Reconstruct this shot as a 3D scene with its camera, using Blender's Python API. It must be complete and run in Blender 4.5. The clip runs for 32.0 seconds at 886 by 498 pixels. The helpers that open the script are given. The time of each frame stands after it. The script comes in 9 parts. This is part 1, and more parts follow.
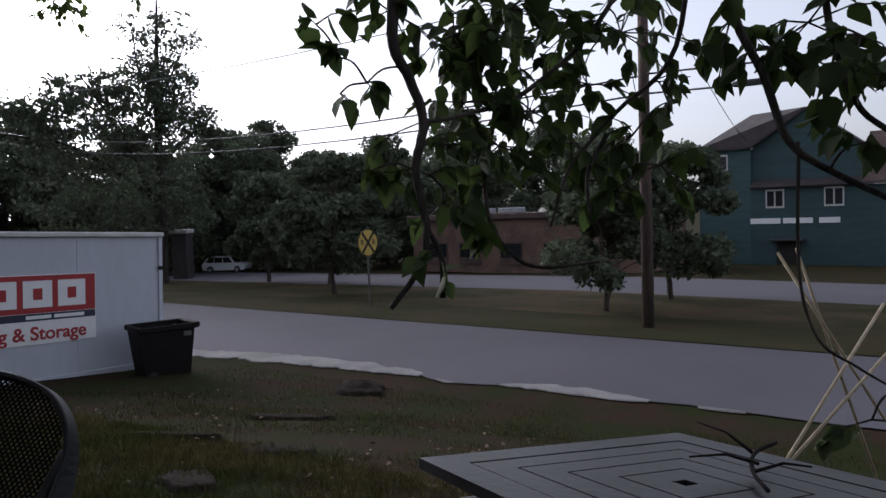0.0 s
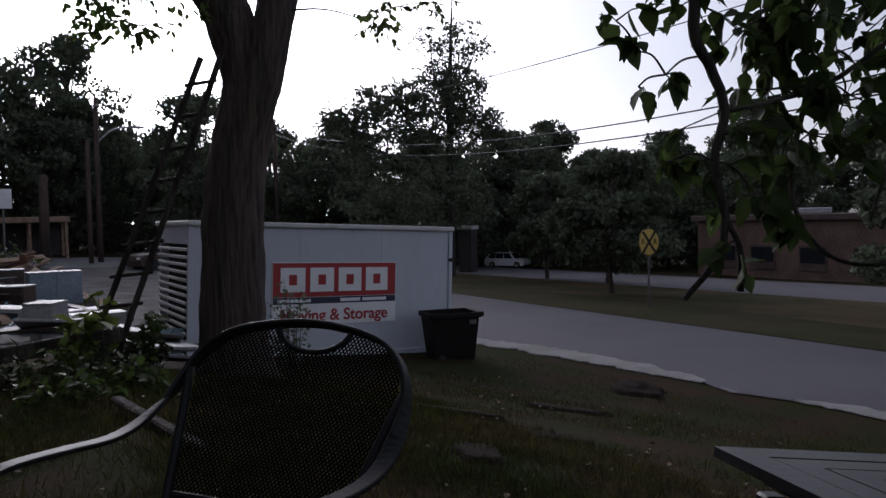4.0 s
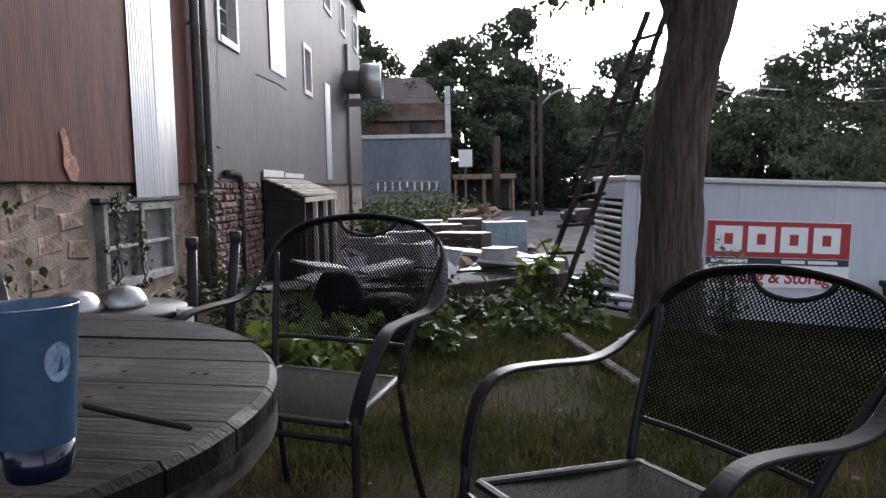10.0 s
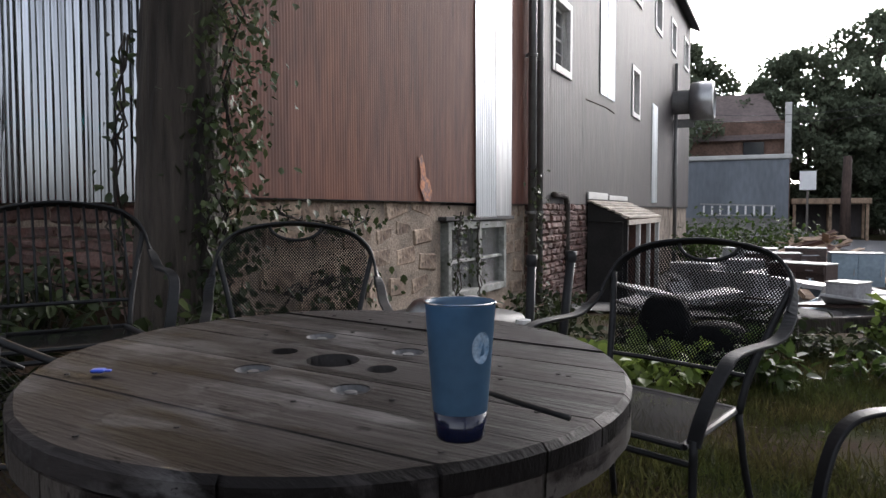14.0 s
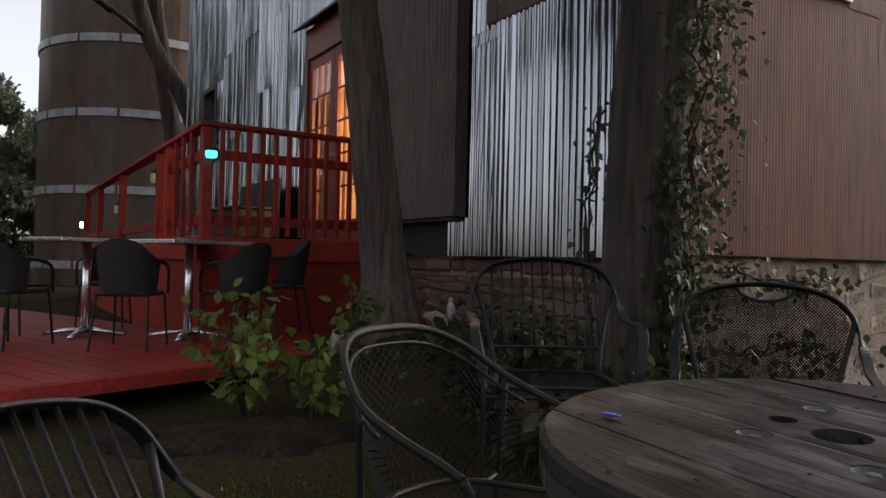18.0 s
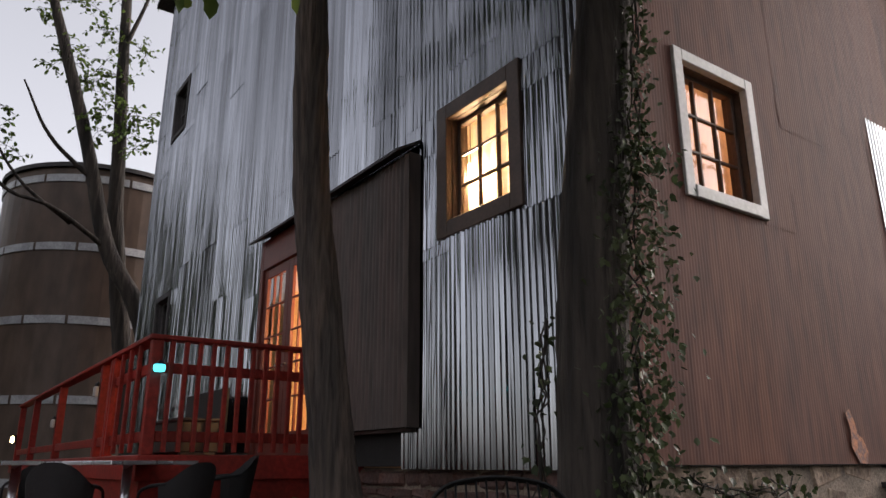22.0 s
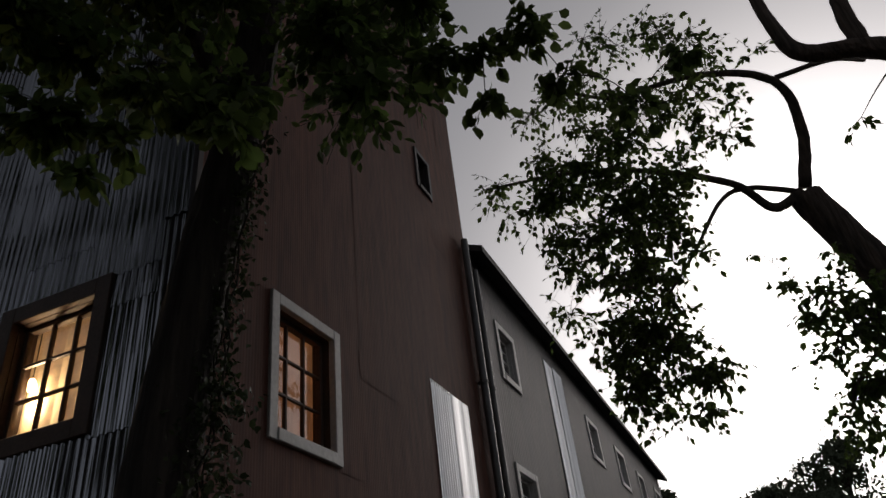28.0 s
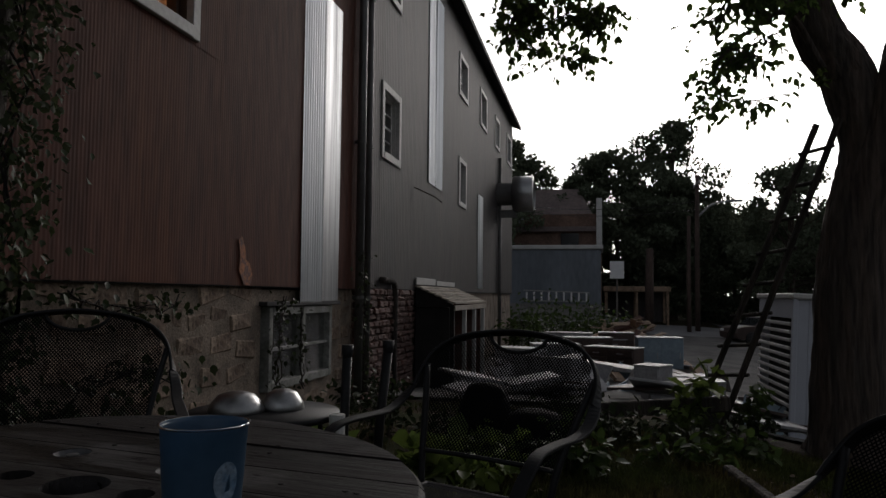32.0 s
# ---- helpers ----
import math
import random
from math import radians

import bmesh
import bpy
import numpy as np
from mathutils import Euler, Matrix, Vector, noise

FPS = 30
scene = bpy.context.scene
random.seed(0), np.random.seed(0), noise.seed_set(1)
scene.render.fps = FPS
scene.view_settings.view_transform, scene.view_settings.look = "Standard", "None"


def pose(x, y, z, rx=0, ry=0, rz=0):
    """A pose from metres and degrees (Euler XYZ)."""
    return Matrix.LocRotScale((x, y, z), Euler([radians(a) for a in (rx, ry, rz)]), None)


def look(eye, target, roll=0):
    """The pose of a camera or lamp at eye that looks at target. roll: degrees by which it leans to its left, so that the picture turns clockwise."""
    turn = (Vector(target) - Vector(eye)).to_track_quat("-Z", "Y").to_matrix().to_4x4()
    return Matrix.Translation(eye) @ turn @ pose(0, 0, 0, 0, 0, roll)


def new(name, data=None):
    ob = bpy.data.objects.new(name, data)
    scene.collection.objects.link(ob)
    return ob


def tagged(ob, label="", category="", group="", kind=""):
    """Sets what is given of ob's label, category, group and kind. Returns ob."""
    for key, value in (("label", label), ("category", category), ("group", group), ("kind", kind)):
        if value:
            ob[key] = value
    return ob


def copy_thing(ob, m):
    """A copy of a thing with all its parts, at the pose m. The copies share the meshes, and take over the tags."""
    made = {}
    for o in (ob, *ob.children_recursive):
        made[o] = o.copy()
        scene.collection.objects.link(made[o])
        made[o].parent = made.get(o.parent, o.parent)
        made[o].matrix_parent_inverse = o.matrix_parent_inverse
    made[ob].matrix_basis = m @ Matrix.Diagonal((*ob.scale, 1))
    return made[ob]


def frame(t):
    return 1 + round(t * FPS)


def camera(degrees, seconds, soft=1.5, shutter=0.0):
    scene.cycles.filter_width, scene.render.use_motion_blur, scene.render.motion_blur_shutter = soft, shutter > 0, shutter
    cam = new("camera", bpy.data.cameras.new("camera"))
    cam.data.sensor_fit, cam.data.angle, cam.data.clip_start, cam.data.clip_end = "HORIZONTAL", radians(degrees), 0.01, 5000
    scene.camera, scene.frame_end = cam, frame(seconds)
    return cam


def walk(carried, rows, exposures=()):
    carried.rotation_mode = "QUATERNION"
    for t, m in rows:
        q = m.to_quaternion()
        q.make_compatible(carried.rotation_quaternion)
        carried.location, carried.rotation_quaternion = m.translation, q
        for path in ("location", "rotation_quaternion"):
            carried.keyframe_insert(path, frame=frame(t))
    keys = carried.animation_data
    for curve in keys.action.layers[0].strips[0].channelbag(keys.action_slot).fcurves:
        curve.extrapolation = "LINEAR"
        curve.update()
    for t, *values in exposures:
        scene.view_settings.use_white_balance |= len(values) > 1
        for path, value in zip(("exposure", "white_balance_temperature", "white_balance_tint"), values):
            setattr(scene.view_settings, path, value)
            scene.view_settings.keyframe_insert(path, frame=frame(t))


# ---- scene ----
cam = camera(62.7, 32.0)
PATH = [
    (0, (0.0, 0.0, 1.1), (1.616, 1.174, 0.999), -2.0),
    (0.5, (-0.039, -0.03, 1.096), (1.527, 1.211, 1.002), -2.0),
    (1, (-0.044, -0.032, 1.096), (1.473, 1.268, 1.005), -2.1),
    (1.5, (-0.053, -0.034, 1.095), (1.409, 1.329, 1.011), -1.9),
    (2, (-0.063, -0.035, 1.092), (1.315, 1.412, 1.012), -2.1),
    (2.5, (-0.074, -0.038, 1.088), (1.238, 1.47, 1.022), -2.1),
    (3, (-0.091, -0.037, 1.079), (1.135, 1.541, 0.995), -1.5),
    (3.5, (-0.1, -0.037, 1.077), (1.047, 1.599, 0.993), -1.4),
    (5.5, (-0.149, -0.052, 1.057), (0.684, 1.763, 0.942), -0.7),
    (6, (-0.159, -0.045, 1.054), (0.584, 1.807, 0.915), -0.7),
    (6.5, (-0.169, -0.028, 1.049), (0.454, 1.865, 0.878), -1.0),
    (7, (-0.18, -0.035, 1.051), (0.342, 1.887, 0.862), -1.0),
    (7.5, (-0.193, -0.042, 1.043), (0.26, 1.897, 0.858), -0.6),
    (8, (-0.203, -0.051, 1.044), (0.141, 1.912, 0.873), -0.7),
    (8.5, (-0.213, -0.058, 1.047), (0.035, 1.919, 0.876), -0.7),
    (9, (-0.222, -0.049, 1.042), (-0.057, 1.938, 0.878), -0.7),
    (9.5, (-0.226, -0.065, 1.044), (-0.163, 1.926, 0.866), -1.0),
    (10, (-0.234, -0.065, 1.04), (-0.247, 1.927, 0.866), -1.1),
    (10.5, (-0.241, -0.071, 1.042), (-0.328, 1.921, 0.885), -1.4),
    (11, (-0.247, -0.099, 1.047), (-0.498, 1.881, 0.918), -1.6),
    (11.5, (-0.25, -0.114, 1.047), (-0.617, 1.847, 0.911), -1.4),
    (12, (-0.261, -0.112, 1.048), (-0.706, 1.833, 0.915), -1.5),
    (12.5, (-0.266, -0.127, 1.045), (-0.801, 1.796, 0.93), -0.9),
    (13, (-0.261, -0.17, 1.051), (-0.885, 1.726, 0.929), -0.7),
    (13.5, (-0.276, -0.167, 1.045), (-0.997, 1.696, 0.934), -1.0),
    (14, (-0.283, -0.188, 1.044), (-1.127, 1.622, 0.939), -0.1),
    (14.5, (-0.295, -0.205, 1.045), (-1.287, 1.529, 0.941), 0.4),
    (16.5, (-0.314, -0.264, 1.056), (-1.72, 1.158, 1.01), 1.6),
    (17, (-0.32, -0.298, 1.052), (-1.833, 1.009, 1.027), 2.1),
    (17.5, (-0.321, -0.321, 1.052), (-1.949, 0.84, 1.052), 1.8),
    (18, (-0.322, -0.337, 1.061), (-2.022, 0.716, 1.092), 1.2),
    (18.5, (-0.321, -0.337, 1.068), (-2.031, 0.693, 1.172), 0.7),
    (19, (-0.306, -0.344, 1.074), (-2.005, 0.698, 1.234), 0.9),
    (19.5, (-0.296, -0.351, 1.082), (-1.989, 0.691, 1.298), 0.8),
    (20, (-0.304, -0.346, 1.095), (-1.986, 0.702, 1.363), 0.4),
    (20.5, (-0.297, -0.35, 1.104), (-1.965, 0.704, 1.427), 0.1),
    (21, (-0.286, -0.349, 1.117), (-1.927, 0.717, 1.529), 0.0),
    (21.5, (-0.282, -0.348, 1.129), (-1.884, 0.74, 1.629), -0.3),
    (22, (-0.261, -0.362, 1.138), (-1.827, 0.745, 1.706), -0.2),
    (22.5, (-0.237, -0.375, 1.151), (-1.76, 0.748, 1.798), -1.3),
    (23, (-0.22, -0.377, 1.166), (-1.664, 0.787, 1.915), -1.7),
    (23.5, (-0.195, -0.384, 1.185), (-1.528, 0.824, 2.058), -2.2),
    (24, (-0.184, -0.381, 1.188), (-1.417, 0.879, 2.132), -3.1),
    (24.5, (-0.165, -0.388, 1.198), (-1.28, 0.869, 2.282), -3.9),
    (25, (-0.154, -0.396, 1.207), (-1.152, 0.869, 2.391), -5.0),
    (25.5, (-0.144, -0.399, 1.208), (-1.02, 0.89, 2.462), -6.0),
    (27.5, (-0.168, -0.334, 1.22), (-0.788, 1.189, 2.358), -7.3),
    (28, (-0.181, -0.313, 1.203), (-0.77, 1.269, 2.275), -7.0),
    (28.5, (-0.204, -0.275, 1.185), (-0.747, 1.371, 2.183), -6.2),
    (29, (-0.22, -0.242, 1.166), (-0.752, 1.473, 2.049), -5.8),
    (29.5, (-0.219, -0.216, 1.159), (-0.75, 1.562, 1.906), -4.7),
    (30, (-0.234, -0.173, 1.14), (-0.758, 1.657, 1.754), -3.4),
    (30.5, (-0.239, -0.14, 1.122), (-0.743, 1.732, 1.613), -1.3),
    (31, (-0.24, -0.114, 1.104), (-0.727, 1.794, 1.455), -0.5),
    (31.5, (-0.244, -0.082, 1.084), (-0.691, 1.853, 1.314), 0.1),
    (32, (-0.248, -0.058, 1.066), (-0.661, 1.895, 1.192), 0.6),
]
EXPOSURES = [
    (0, 0.42, 5850, 17), (2, 0.02, 5850, 17), (3.5, -0.2, 5800, 19), (5.5, -0.45, 5800, 19), (7, -0.2, 5800, 19), (8, 0.7, 5900, 18), (9, 1.25, 5950, 17), (11, 1.55, 6050, 15), (12, 1.7, 6100, 13), (13, 1.6, 6100, 12), (14, 1.5, 6200, 13), (14.5, 1.35, 6300, 13),
    (17, 1.1, 6500, 14), (19, 0.97, 6550, 14), (21, 0.95, 6600, 15), (23, 1.15, 6700, 17), (24, 1.35, 6800, 17), (25.5, 1.05, 6700, 16), (27.5, -1.1, 6500, 14), (28.5, -1.7, 6500, 14), (29.5, -2.1, 6500, 13), (30.5, -2.2, 6500, 13), (31, -2.0, 6500, 12), (32, -1.1, 6400, 12),
]
walk(cam, [(t, look(eye, target, roll)) for t, eye, target, roll in PATH], EXPOSURES)

# ---------- light: an evening sky behind thin cloud, low sun beyond the north end of the mill ----------
world = bpy.data.worlds.new("evening_sky")
scene.world = world
world.use_nodes = True
wn, wl = world.node_tree.nodes, world.node_tree.links
sky = wn.new("ShaderNodeTexSky")
sky.sky_type, sky.sun_disc = "NISHITA", False
sky.sun_elevation, sky.sun_rotation = radians(23), radians(9)
sky.air_density, sky.dust_density, sky.ozone_density = 1.0, 3.0, 1.0
pale = wn.new("ShaderNodeHueSaturation")
pale.inputs["Saturation"].default_value = 0.25
wl.new(sky.outputs[0], pale.inputs["Color"])
wl.new(pale.outputs[0], wn["Background"].inputs[0])
wn["Background"].inputs[1].default_value = 0.15
sun = new("sun", bpy.data.lights.new("sun", "SUN"))
sun.data.energy, sun.data.angle, sun.data.color = 0.7, radians(25), (1.0, 0.92, 0.84)
sun.matrix_world = look((10, 60, 26), (0, 0, 0))


# ---------- helpers ----------
class V:
    """Collects vertices and faces for one mesh."""

    def __init__(self):
        self.v, self.f = [], []

    def add(self, verts, faces):
        n = len(self.v)
        self.v += [tuple(p) for p in verts]
        self.f += [tuple(i + n for i in f) for f in faces]
        return self

    def box(self, x0, x1, y0, y1, z0, z1, bevel=0.0, m=None):
        b = min(bevel, (x1 - x0) * 0.45, (y1 - y0) * 0.45, (z1 - z0) * 0.45)
        if b <= 0:
            p = [(x, y, z) for z in (z0, z1) for y in (y0, y1) for x in (x0, x1)]
            f = [(0, 2, 3, 1), (4, 5, 7, 6), (0, 1, 5, 4), (2, 6, 7, 3), (0, 4, 6, 2), (1, 3, 7, 5)]
        else:
            p, f = [], []
            idx = {}
            for i, (sx, sy, sz) in enumerate([(a, c, d) for d in (0, 1) for c in (0, 1) for a in (0, 1)]):
                cx, cy, cz = (x0, x1)[sx], (y0, y1)[sy], (z0, z1)[sz]
                ix, iy, iz = cx + b * (1 - 2 * sx), cy + b * (1 - 2 * sy), cz + b * (1 - 2 * sz)
                for ax, q in enumerate(((cx, iy, iz), (ix, cy, iz), (ix, iy, cz))):
                    idx[(sx, sy, sz, ax)] = len(p)
                    p.append(q)
            for ax in range(3):
                for s in (0, 1):
                    ring = []
                    for u, w in ((0, 0), (1, 0), (1, 1), (0, 1)):
                        c = [0, 0, 0]
                        c[ax], c[(ax + 1) % 3], c[(ax + 2) % 3] = s, u, w
                        ring.append(idx[(*c, ax)])
                    f.append(tuple(ring if s else ring[::-1]))
            for ax in range(3):
                a1, a2 = (ax + 1) % 3, (ax + 2) % 3
                for s1 in (0, 1):
                    for s2 in (0, 1):
                        c0, c1 = [0, 0, 0], [0, 0, 0]
                        c0[a1] = c1[a1] = s1
                        c0[a2] = c1[a2] = s2
                        c1[ax] = 1
                        q = (idx[(*c0, a1)], idx[(*c1, a1)], idx[(*c1, a2)], idx[(*c0, a2)])
                        f.append(q if s1 == s2 else q[::-1])
            for sx in (0, 1):
                for sy in (0, 1):
                    for sz in (0, 1):
                        t = tuple(idx[(sx, sy, sz, a)] for a in range(3))
                        f.append(t if (sx + sy + sz) % 2 else t[::-1])
        if m is not None:
            p = [tuple(m @ Vector(q)) for q in p]
        return self.add(p, f)

    def tube(self, pts, r, n=8, caps=True, flat=1.0):
        """A swept round bar; r one radius or one per point; flat squeezes it along its second axis."""
        pts = [Vector(p) for p in pts]
        rs = list(r) if hasattr(r, "__len__") else [r] * len(pts)
        up, base, count = None, len(self.v), len(pts)
        for i, p in enumerate(pts):
            d = (pts[min(i + 1, count - 1)] - pts[max(i - 1, 0)]).normalized()
            if up is None:
                up = Vector((0, 0, 1)) if abs(d.z) < 0.9 else Vector((1, 0, 0))
            side = d.cross(up).normalized()
            up = side.cross(d).normalized()
            for k in range(n):
                a = 2 * math.pi * k / n
                self.v.append(tuple(p + side * (math.cos(a) * rs[i]) + up * (math.sin(a) * rs[i] * flat)))
        for i in range(count - 1):
            for k in range(n):
                a, b = base + i * n + k, base + i * n + (k + 1) % n
                self.f.append((a, b, b + n, a + n))
        if caps:
            self.f.append(tuple(base + k for k in range(n))[::-1])
            self.f.append(tuple(base + (count - 1) * n + k for k in range(n)))
        return self

    def lathe(self, rings, n=24, m=None, closed=False):
        """Rings of (radius, z) turned round the z axis."""
        base = len(self.v)
        for r, z in rings:
            for k in range(n):
                a = 2 * math.pi * k / n
                q = Vector((r * math.cos(a), r * math.sin(a), z))
                self.v.append(tuple(m @ q if m is not None else q))
        for i in range(len(rings) - 1):
            for k in range(n):
                a, b = base + i * n + k, base + i * n + (k + 1) % n
                self.f.append((a, b, b + n, a + n))
        if closed:
            self.f.append(tuple(base + k for k in range(n))[::-1])
            self.f.append(tuple(base + (len(rings) - 1) * n + k for k in range(n)))
        return self

    def mesh(self, name, material=None, smooth=False):
        me = bpy.data.meshes.new(name)
        me.from_pydata(self.v, [], self.f)
        if smooth:
            me.polygons.foreach_set("use_smooth", [True] * len(me.polygons))
        if material:
            me.materials.append(material)
        me.update()
        return me


def part(name, v, material, parent, label="", smooth=False, m=None):
    """One mesh object under a thing; v is a V or a mesh."""
    me = v if isinstance(v, bpy.types.Mesh) else v.mesh(name, material, smooth)
    ob = new(name, me)
    if m is not None:
        ob.matrix_local = m
    if parent is not None:
        ob.parent = parent
    if label:
        ob["label"] = label
    return ob


def thing(name, m, label, category, group="", kind=""):
    ob = new(name)
    ob.empty_display_size = 0.1
    ob.matrix_world = m
    return tagged(ob, label, category, group, kind)


def solid(name, v, material, label="", category="", group="", kind="", smooth=False, m=None):
    ob = new(name, v if isinstance(v, bpy.types.Mesh) else v.mesh(name, material, smooth))
    if m is not None:
        ob.matrix_world = m
    return tagged(ob, label, category, group, kind)


def smoothstep(t):
    t = np.clip(t, 0, 1)
    return t * t * (3 - 2 * t)


def bezier(pts, n=10):
    """A smooth line through the points (Catmull-Rom)."""
    p = [Vector(q) for q in pts]
    p = [p[0] * 2 - p[1]] + p + [p[-1] * 2 - p[-2]]
    out = []
    for i in range(1, len(p) - 2):
        for k in range(n):
            t = k / n
            a, b, c, d = p[i - 1], p[i], p[i + 1], p[i + 2]
            out.append(0.5 * (2 * b + (c - a) * t + (2 * a - 5 * b + 4 * c - d) * t * t + (3 * b - a - 3 * c + d) * t**3))
    return out + [p[-2]]


def cut_rects(rect, holes):
    """What is left of rect (a0, a1, b0, b1) once the holes are taken out, as rects."""
    left = [rect]
    for h0, h1, g0, g1 in holes:
        nxt = []
        for a0, a1, b0, b1 in left:
            if h1 <= a0 or h0 >= a1 or g1 <= b0 or g0 >= b1:
                nxt.append((a0, a1, b0, b1))
                continue
            if b0 < g0:
                nxt.append((a0, a1, b0, g0))
            if g1 < b1:
                nxt.append((a0, a1, g1, b1))
            lo, hi = max(b0, g0), min(b1, g1)
            if a0 < h0:
                nxt.append((a0, h0, lo, hi))
            if h1 < a1:
                nxt.append((h1, a1, lo, hi))
        left = nxt
    return [r for r in left if r[1] - r[0] > 0.02 and r[3] - r[2] > 0.02]


def ground_z(x, y):
    """The lie of the land: level at the tables, falling to the street, rising to the north, falling again to the east."""
    a = 0.5 * smoothstep((x - 0.5) / 8) + 0.5 * np.clip((x - 0.5) / 8, 0, 1)
    b = (0.45 + 0.35 * smoothstep(x / 3)) * np.clip((y - 3) / 11, 0, 1) ** 1.4
    z = -1.6 * (1 - (1 - a) * (1 - b))
    z = z + 0.22 * smoothstep((-x - 1.7) / 1.6) * smoothstep((7 - y) / 4) + 0.42 * np.exp(-((x + 4.9) ** 2 + (y - 2.4) ** 2) / 1.3)
    z = z + 0.028 * np.clip(y - 30, 0, 60) * (1 - smoothstep((x - 6) / 8))
    return z - 0.04 * np.clip(x - 15, 0, 60) - 0.02 * np.clip(y - 12, 0, 70) * smoothstep((x - 14) / 10)


# ---------- materials ----------
def material(name, color, rough=0.8, metal=0.0, vary=0.15, scale=3.0, grain=40.0, bump=0.2, color2=None, spec=0.5, stretch=(1, 1, 1), island=0.0, random_ob=0.0, coords="Object", mix_at=(0.42, 0.62), translucent=0.0, buckle=0.0, relief=0.01):
    """A surface with large stains, fine grain and relief."""
    mat = bpy.data.materials.new(name)
    mat.use_nodes = True
    n, l = mat.node_tree.nodes, mat.node_tree.links
    b = n["Principled BSDF"]
    b.inputs["Roughness"].default_value, b.inputs["Metallic"].default_value = rough, metal
    b.inputs["Specular IOR Level"].default_value = spec
    tc, mp = n.new("ShaderNodeTexCoord"), n.new("ShaderNodeMapping")
    mp.inputs["Scale"].default_value = stretch
    l.new(tc.outputs[coords], mp.inputs["Vector"])
    big, fine = n.new("ShaderNodeTexNoise"), n.new("ShaderNodeTexNoise")
    big.inputs["Scale"].default_value, big.inputs["Detail"].default_value = scale, 5
    fine.inputs["Scale"].default_value, fine.inputs["Detail"].default_value = grain, 4
    l.new(mp.outputs[0], big.inputs["Vector"])
    l.new(mp.outputs[0], fine.inputs["Vector"])
    ramp = n.new("ShaderNodeMapRange")
    ramp.inputs["From Min"].default_value, ramp.inputs["From Max"].default_value = mix_at
    l.new(big.outputs["Fac"], ramp.inputs["Value"])
    mix = n.new("ShaderNodeMix")
    mix.data_type = "RGBA"
    c2 = color2 or tuple(c * (1 - 1.6 * vary) for c in color)
    mix.inputs["A"].default_value, mix.inputs["B"].default_value = (*color, 1), (*c2, 1)
    l.new(ramp.outputs[0], mix.inputs["Factor"])
    hsv = n.new("ShaderNodeHueSaturation")
    l.new(mix.outputs["Result"], hsv.inputs["Color"])
    val = n.new("ShaderNodeMapRange")
    val.inputs["To Min"].default_value, val.inputs["To Max"].default_value = 1 - vary * 1.3, 1 + vary * 1.3
    val.inputs["From Min"].default_value, val.inputs["From Max"].default_value = 0.3, 0.7
    l.new(fine.outputs["Fac"], val.inputs["Value"])
    out = val.outputs[0]
    for amount, node, sock in ((island, "ShaderNodeNewGeometry", "Random Per Island"), (random_ob, "ShaderNodeObjectInfo", "Random")):
        if amount:
            src, rng, mul = n.new(node), n.new("ShaderNodeMapRange"), n.new("ShaderNodeMath")
            rng.inputs["To Min"].default_value, rng.inputs["To Max"].default_value = 1 - amount, 1 + amount
            l.new(src.outputs[sock], rng.inputs["Value"])
            mul.operation = "MULTIPLY"
            l.new(out, mul.inputs[0])
            l.new(rng.outputs[0], mul.inputs[1])
            out = mul.outputs[0]
    l.new(out, hsv.inputs["Value"])
    l.new(hsv.outputs[0], b.inputs["Base Color"])
    if bump:
        bp = n.new("ShaderNodeBump")
        bp.inputs["Strength"].default_value, bp.inputs["Distance"].default_value = bump, relief
        l.new(fine.outputs["Fac"], bp.inputs["Height"])
        l.new(bp.outputs[0], b.inputs["Normal"])
    if translucent:
        tr, add = n.new("ShaderNodeBsdfTranslucent"), n.new("ShaderNodeMixShader")
        l.new(hsv.outputs[0], tr.inputs["Color"])
        add.inputs[0].default_value = translucent
        l.new(b.outputs[0], add.inputs[1])
        l.new(tr.outputs[0], add.inputs[2])
        l.new(add.outputs[0], n["Material Output"].inputs[0])
    if buckle:
        wide = n.new("ShaderNodeTexNoise")
        wide.inputs["Scale"].default_value, wide.inputs["Detail"].default_value = 1.6, 3
        wm = n.new("ShaderNodeMapping")
        wm.inputs["Scale"].default_value = (2.4, 2.4, 0.10)
        info = n.new("ShaderNodeObjectInfo")
        l.new(tc.outputs["Object"], wm.inputs["Vector"])
        add3 = n.new("ShaderNodeVectorMath")
        add3.operation = "ADD"
        l.new(wm.outputs[0], add3.inputs[0])
        l.new(info.outputs["Random"], add3.inputs[1])
        l.new(add3.outputs[0], wide.inputs["Vector"])
        b2 = n.new("ShaderNodeBump")
        b2.inputs["Strength"].default_value, b2.inputs["Distance"].default_value = buckle, 0.12
        l.new(wide.outputs["Fac"], b2.inputs["Height"])
        if bump:
            l.new(b2.outputs[0], bp.inputs["Normal"])
        else:
            l.new(b2.outputs[0], b.inputs["Normal"])
    if metal > 0.3:
        rr = n.new("ShaderNodeMapRange")
        rr.inputs["To Min"].default_value, rr.inputs["To Max"].default_value = max(rough - 0.12, 0.05), min(rough + (0.2 if rough > 0.15 else 0.10), 1)
        l.new(big.outputs["Fac"], rr.inputs["Value"])
        l.new(rr.outputs[0], b.inputs["Roughness"])
    return mat


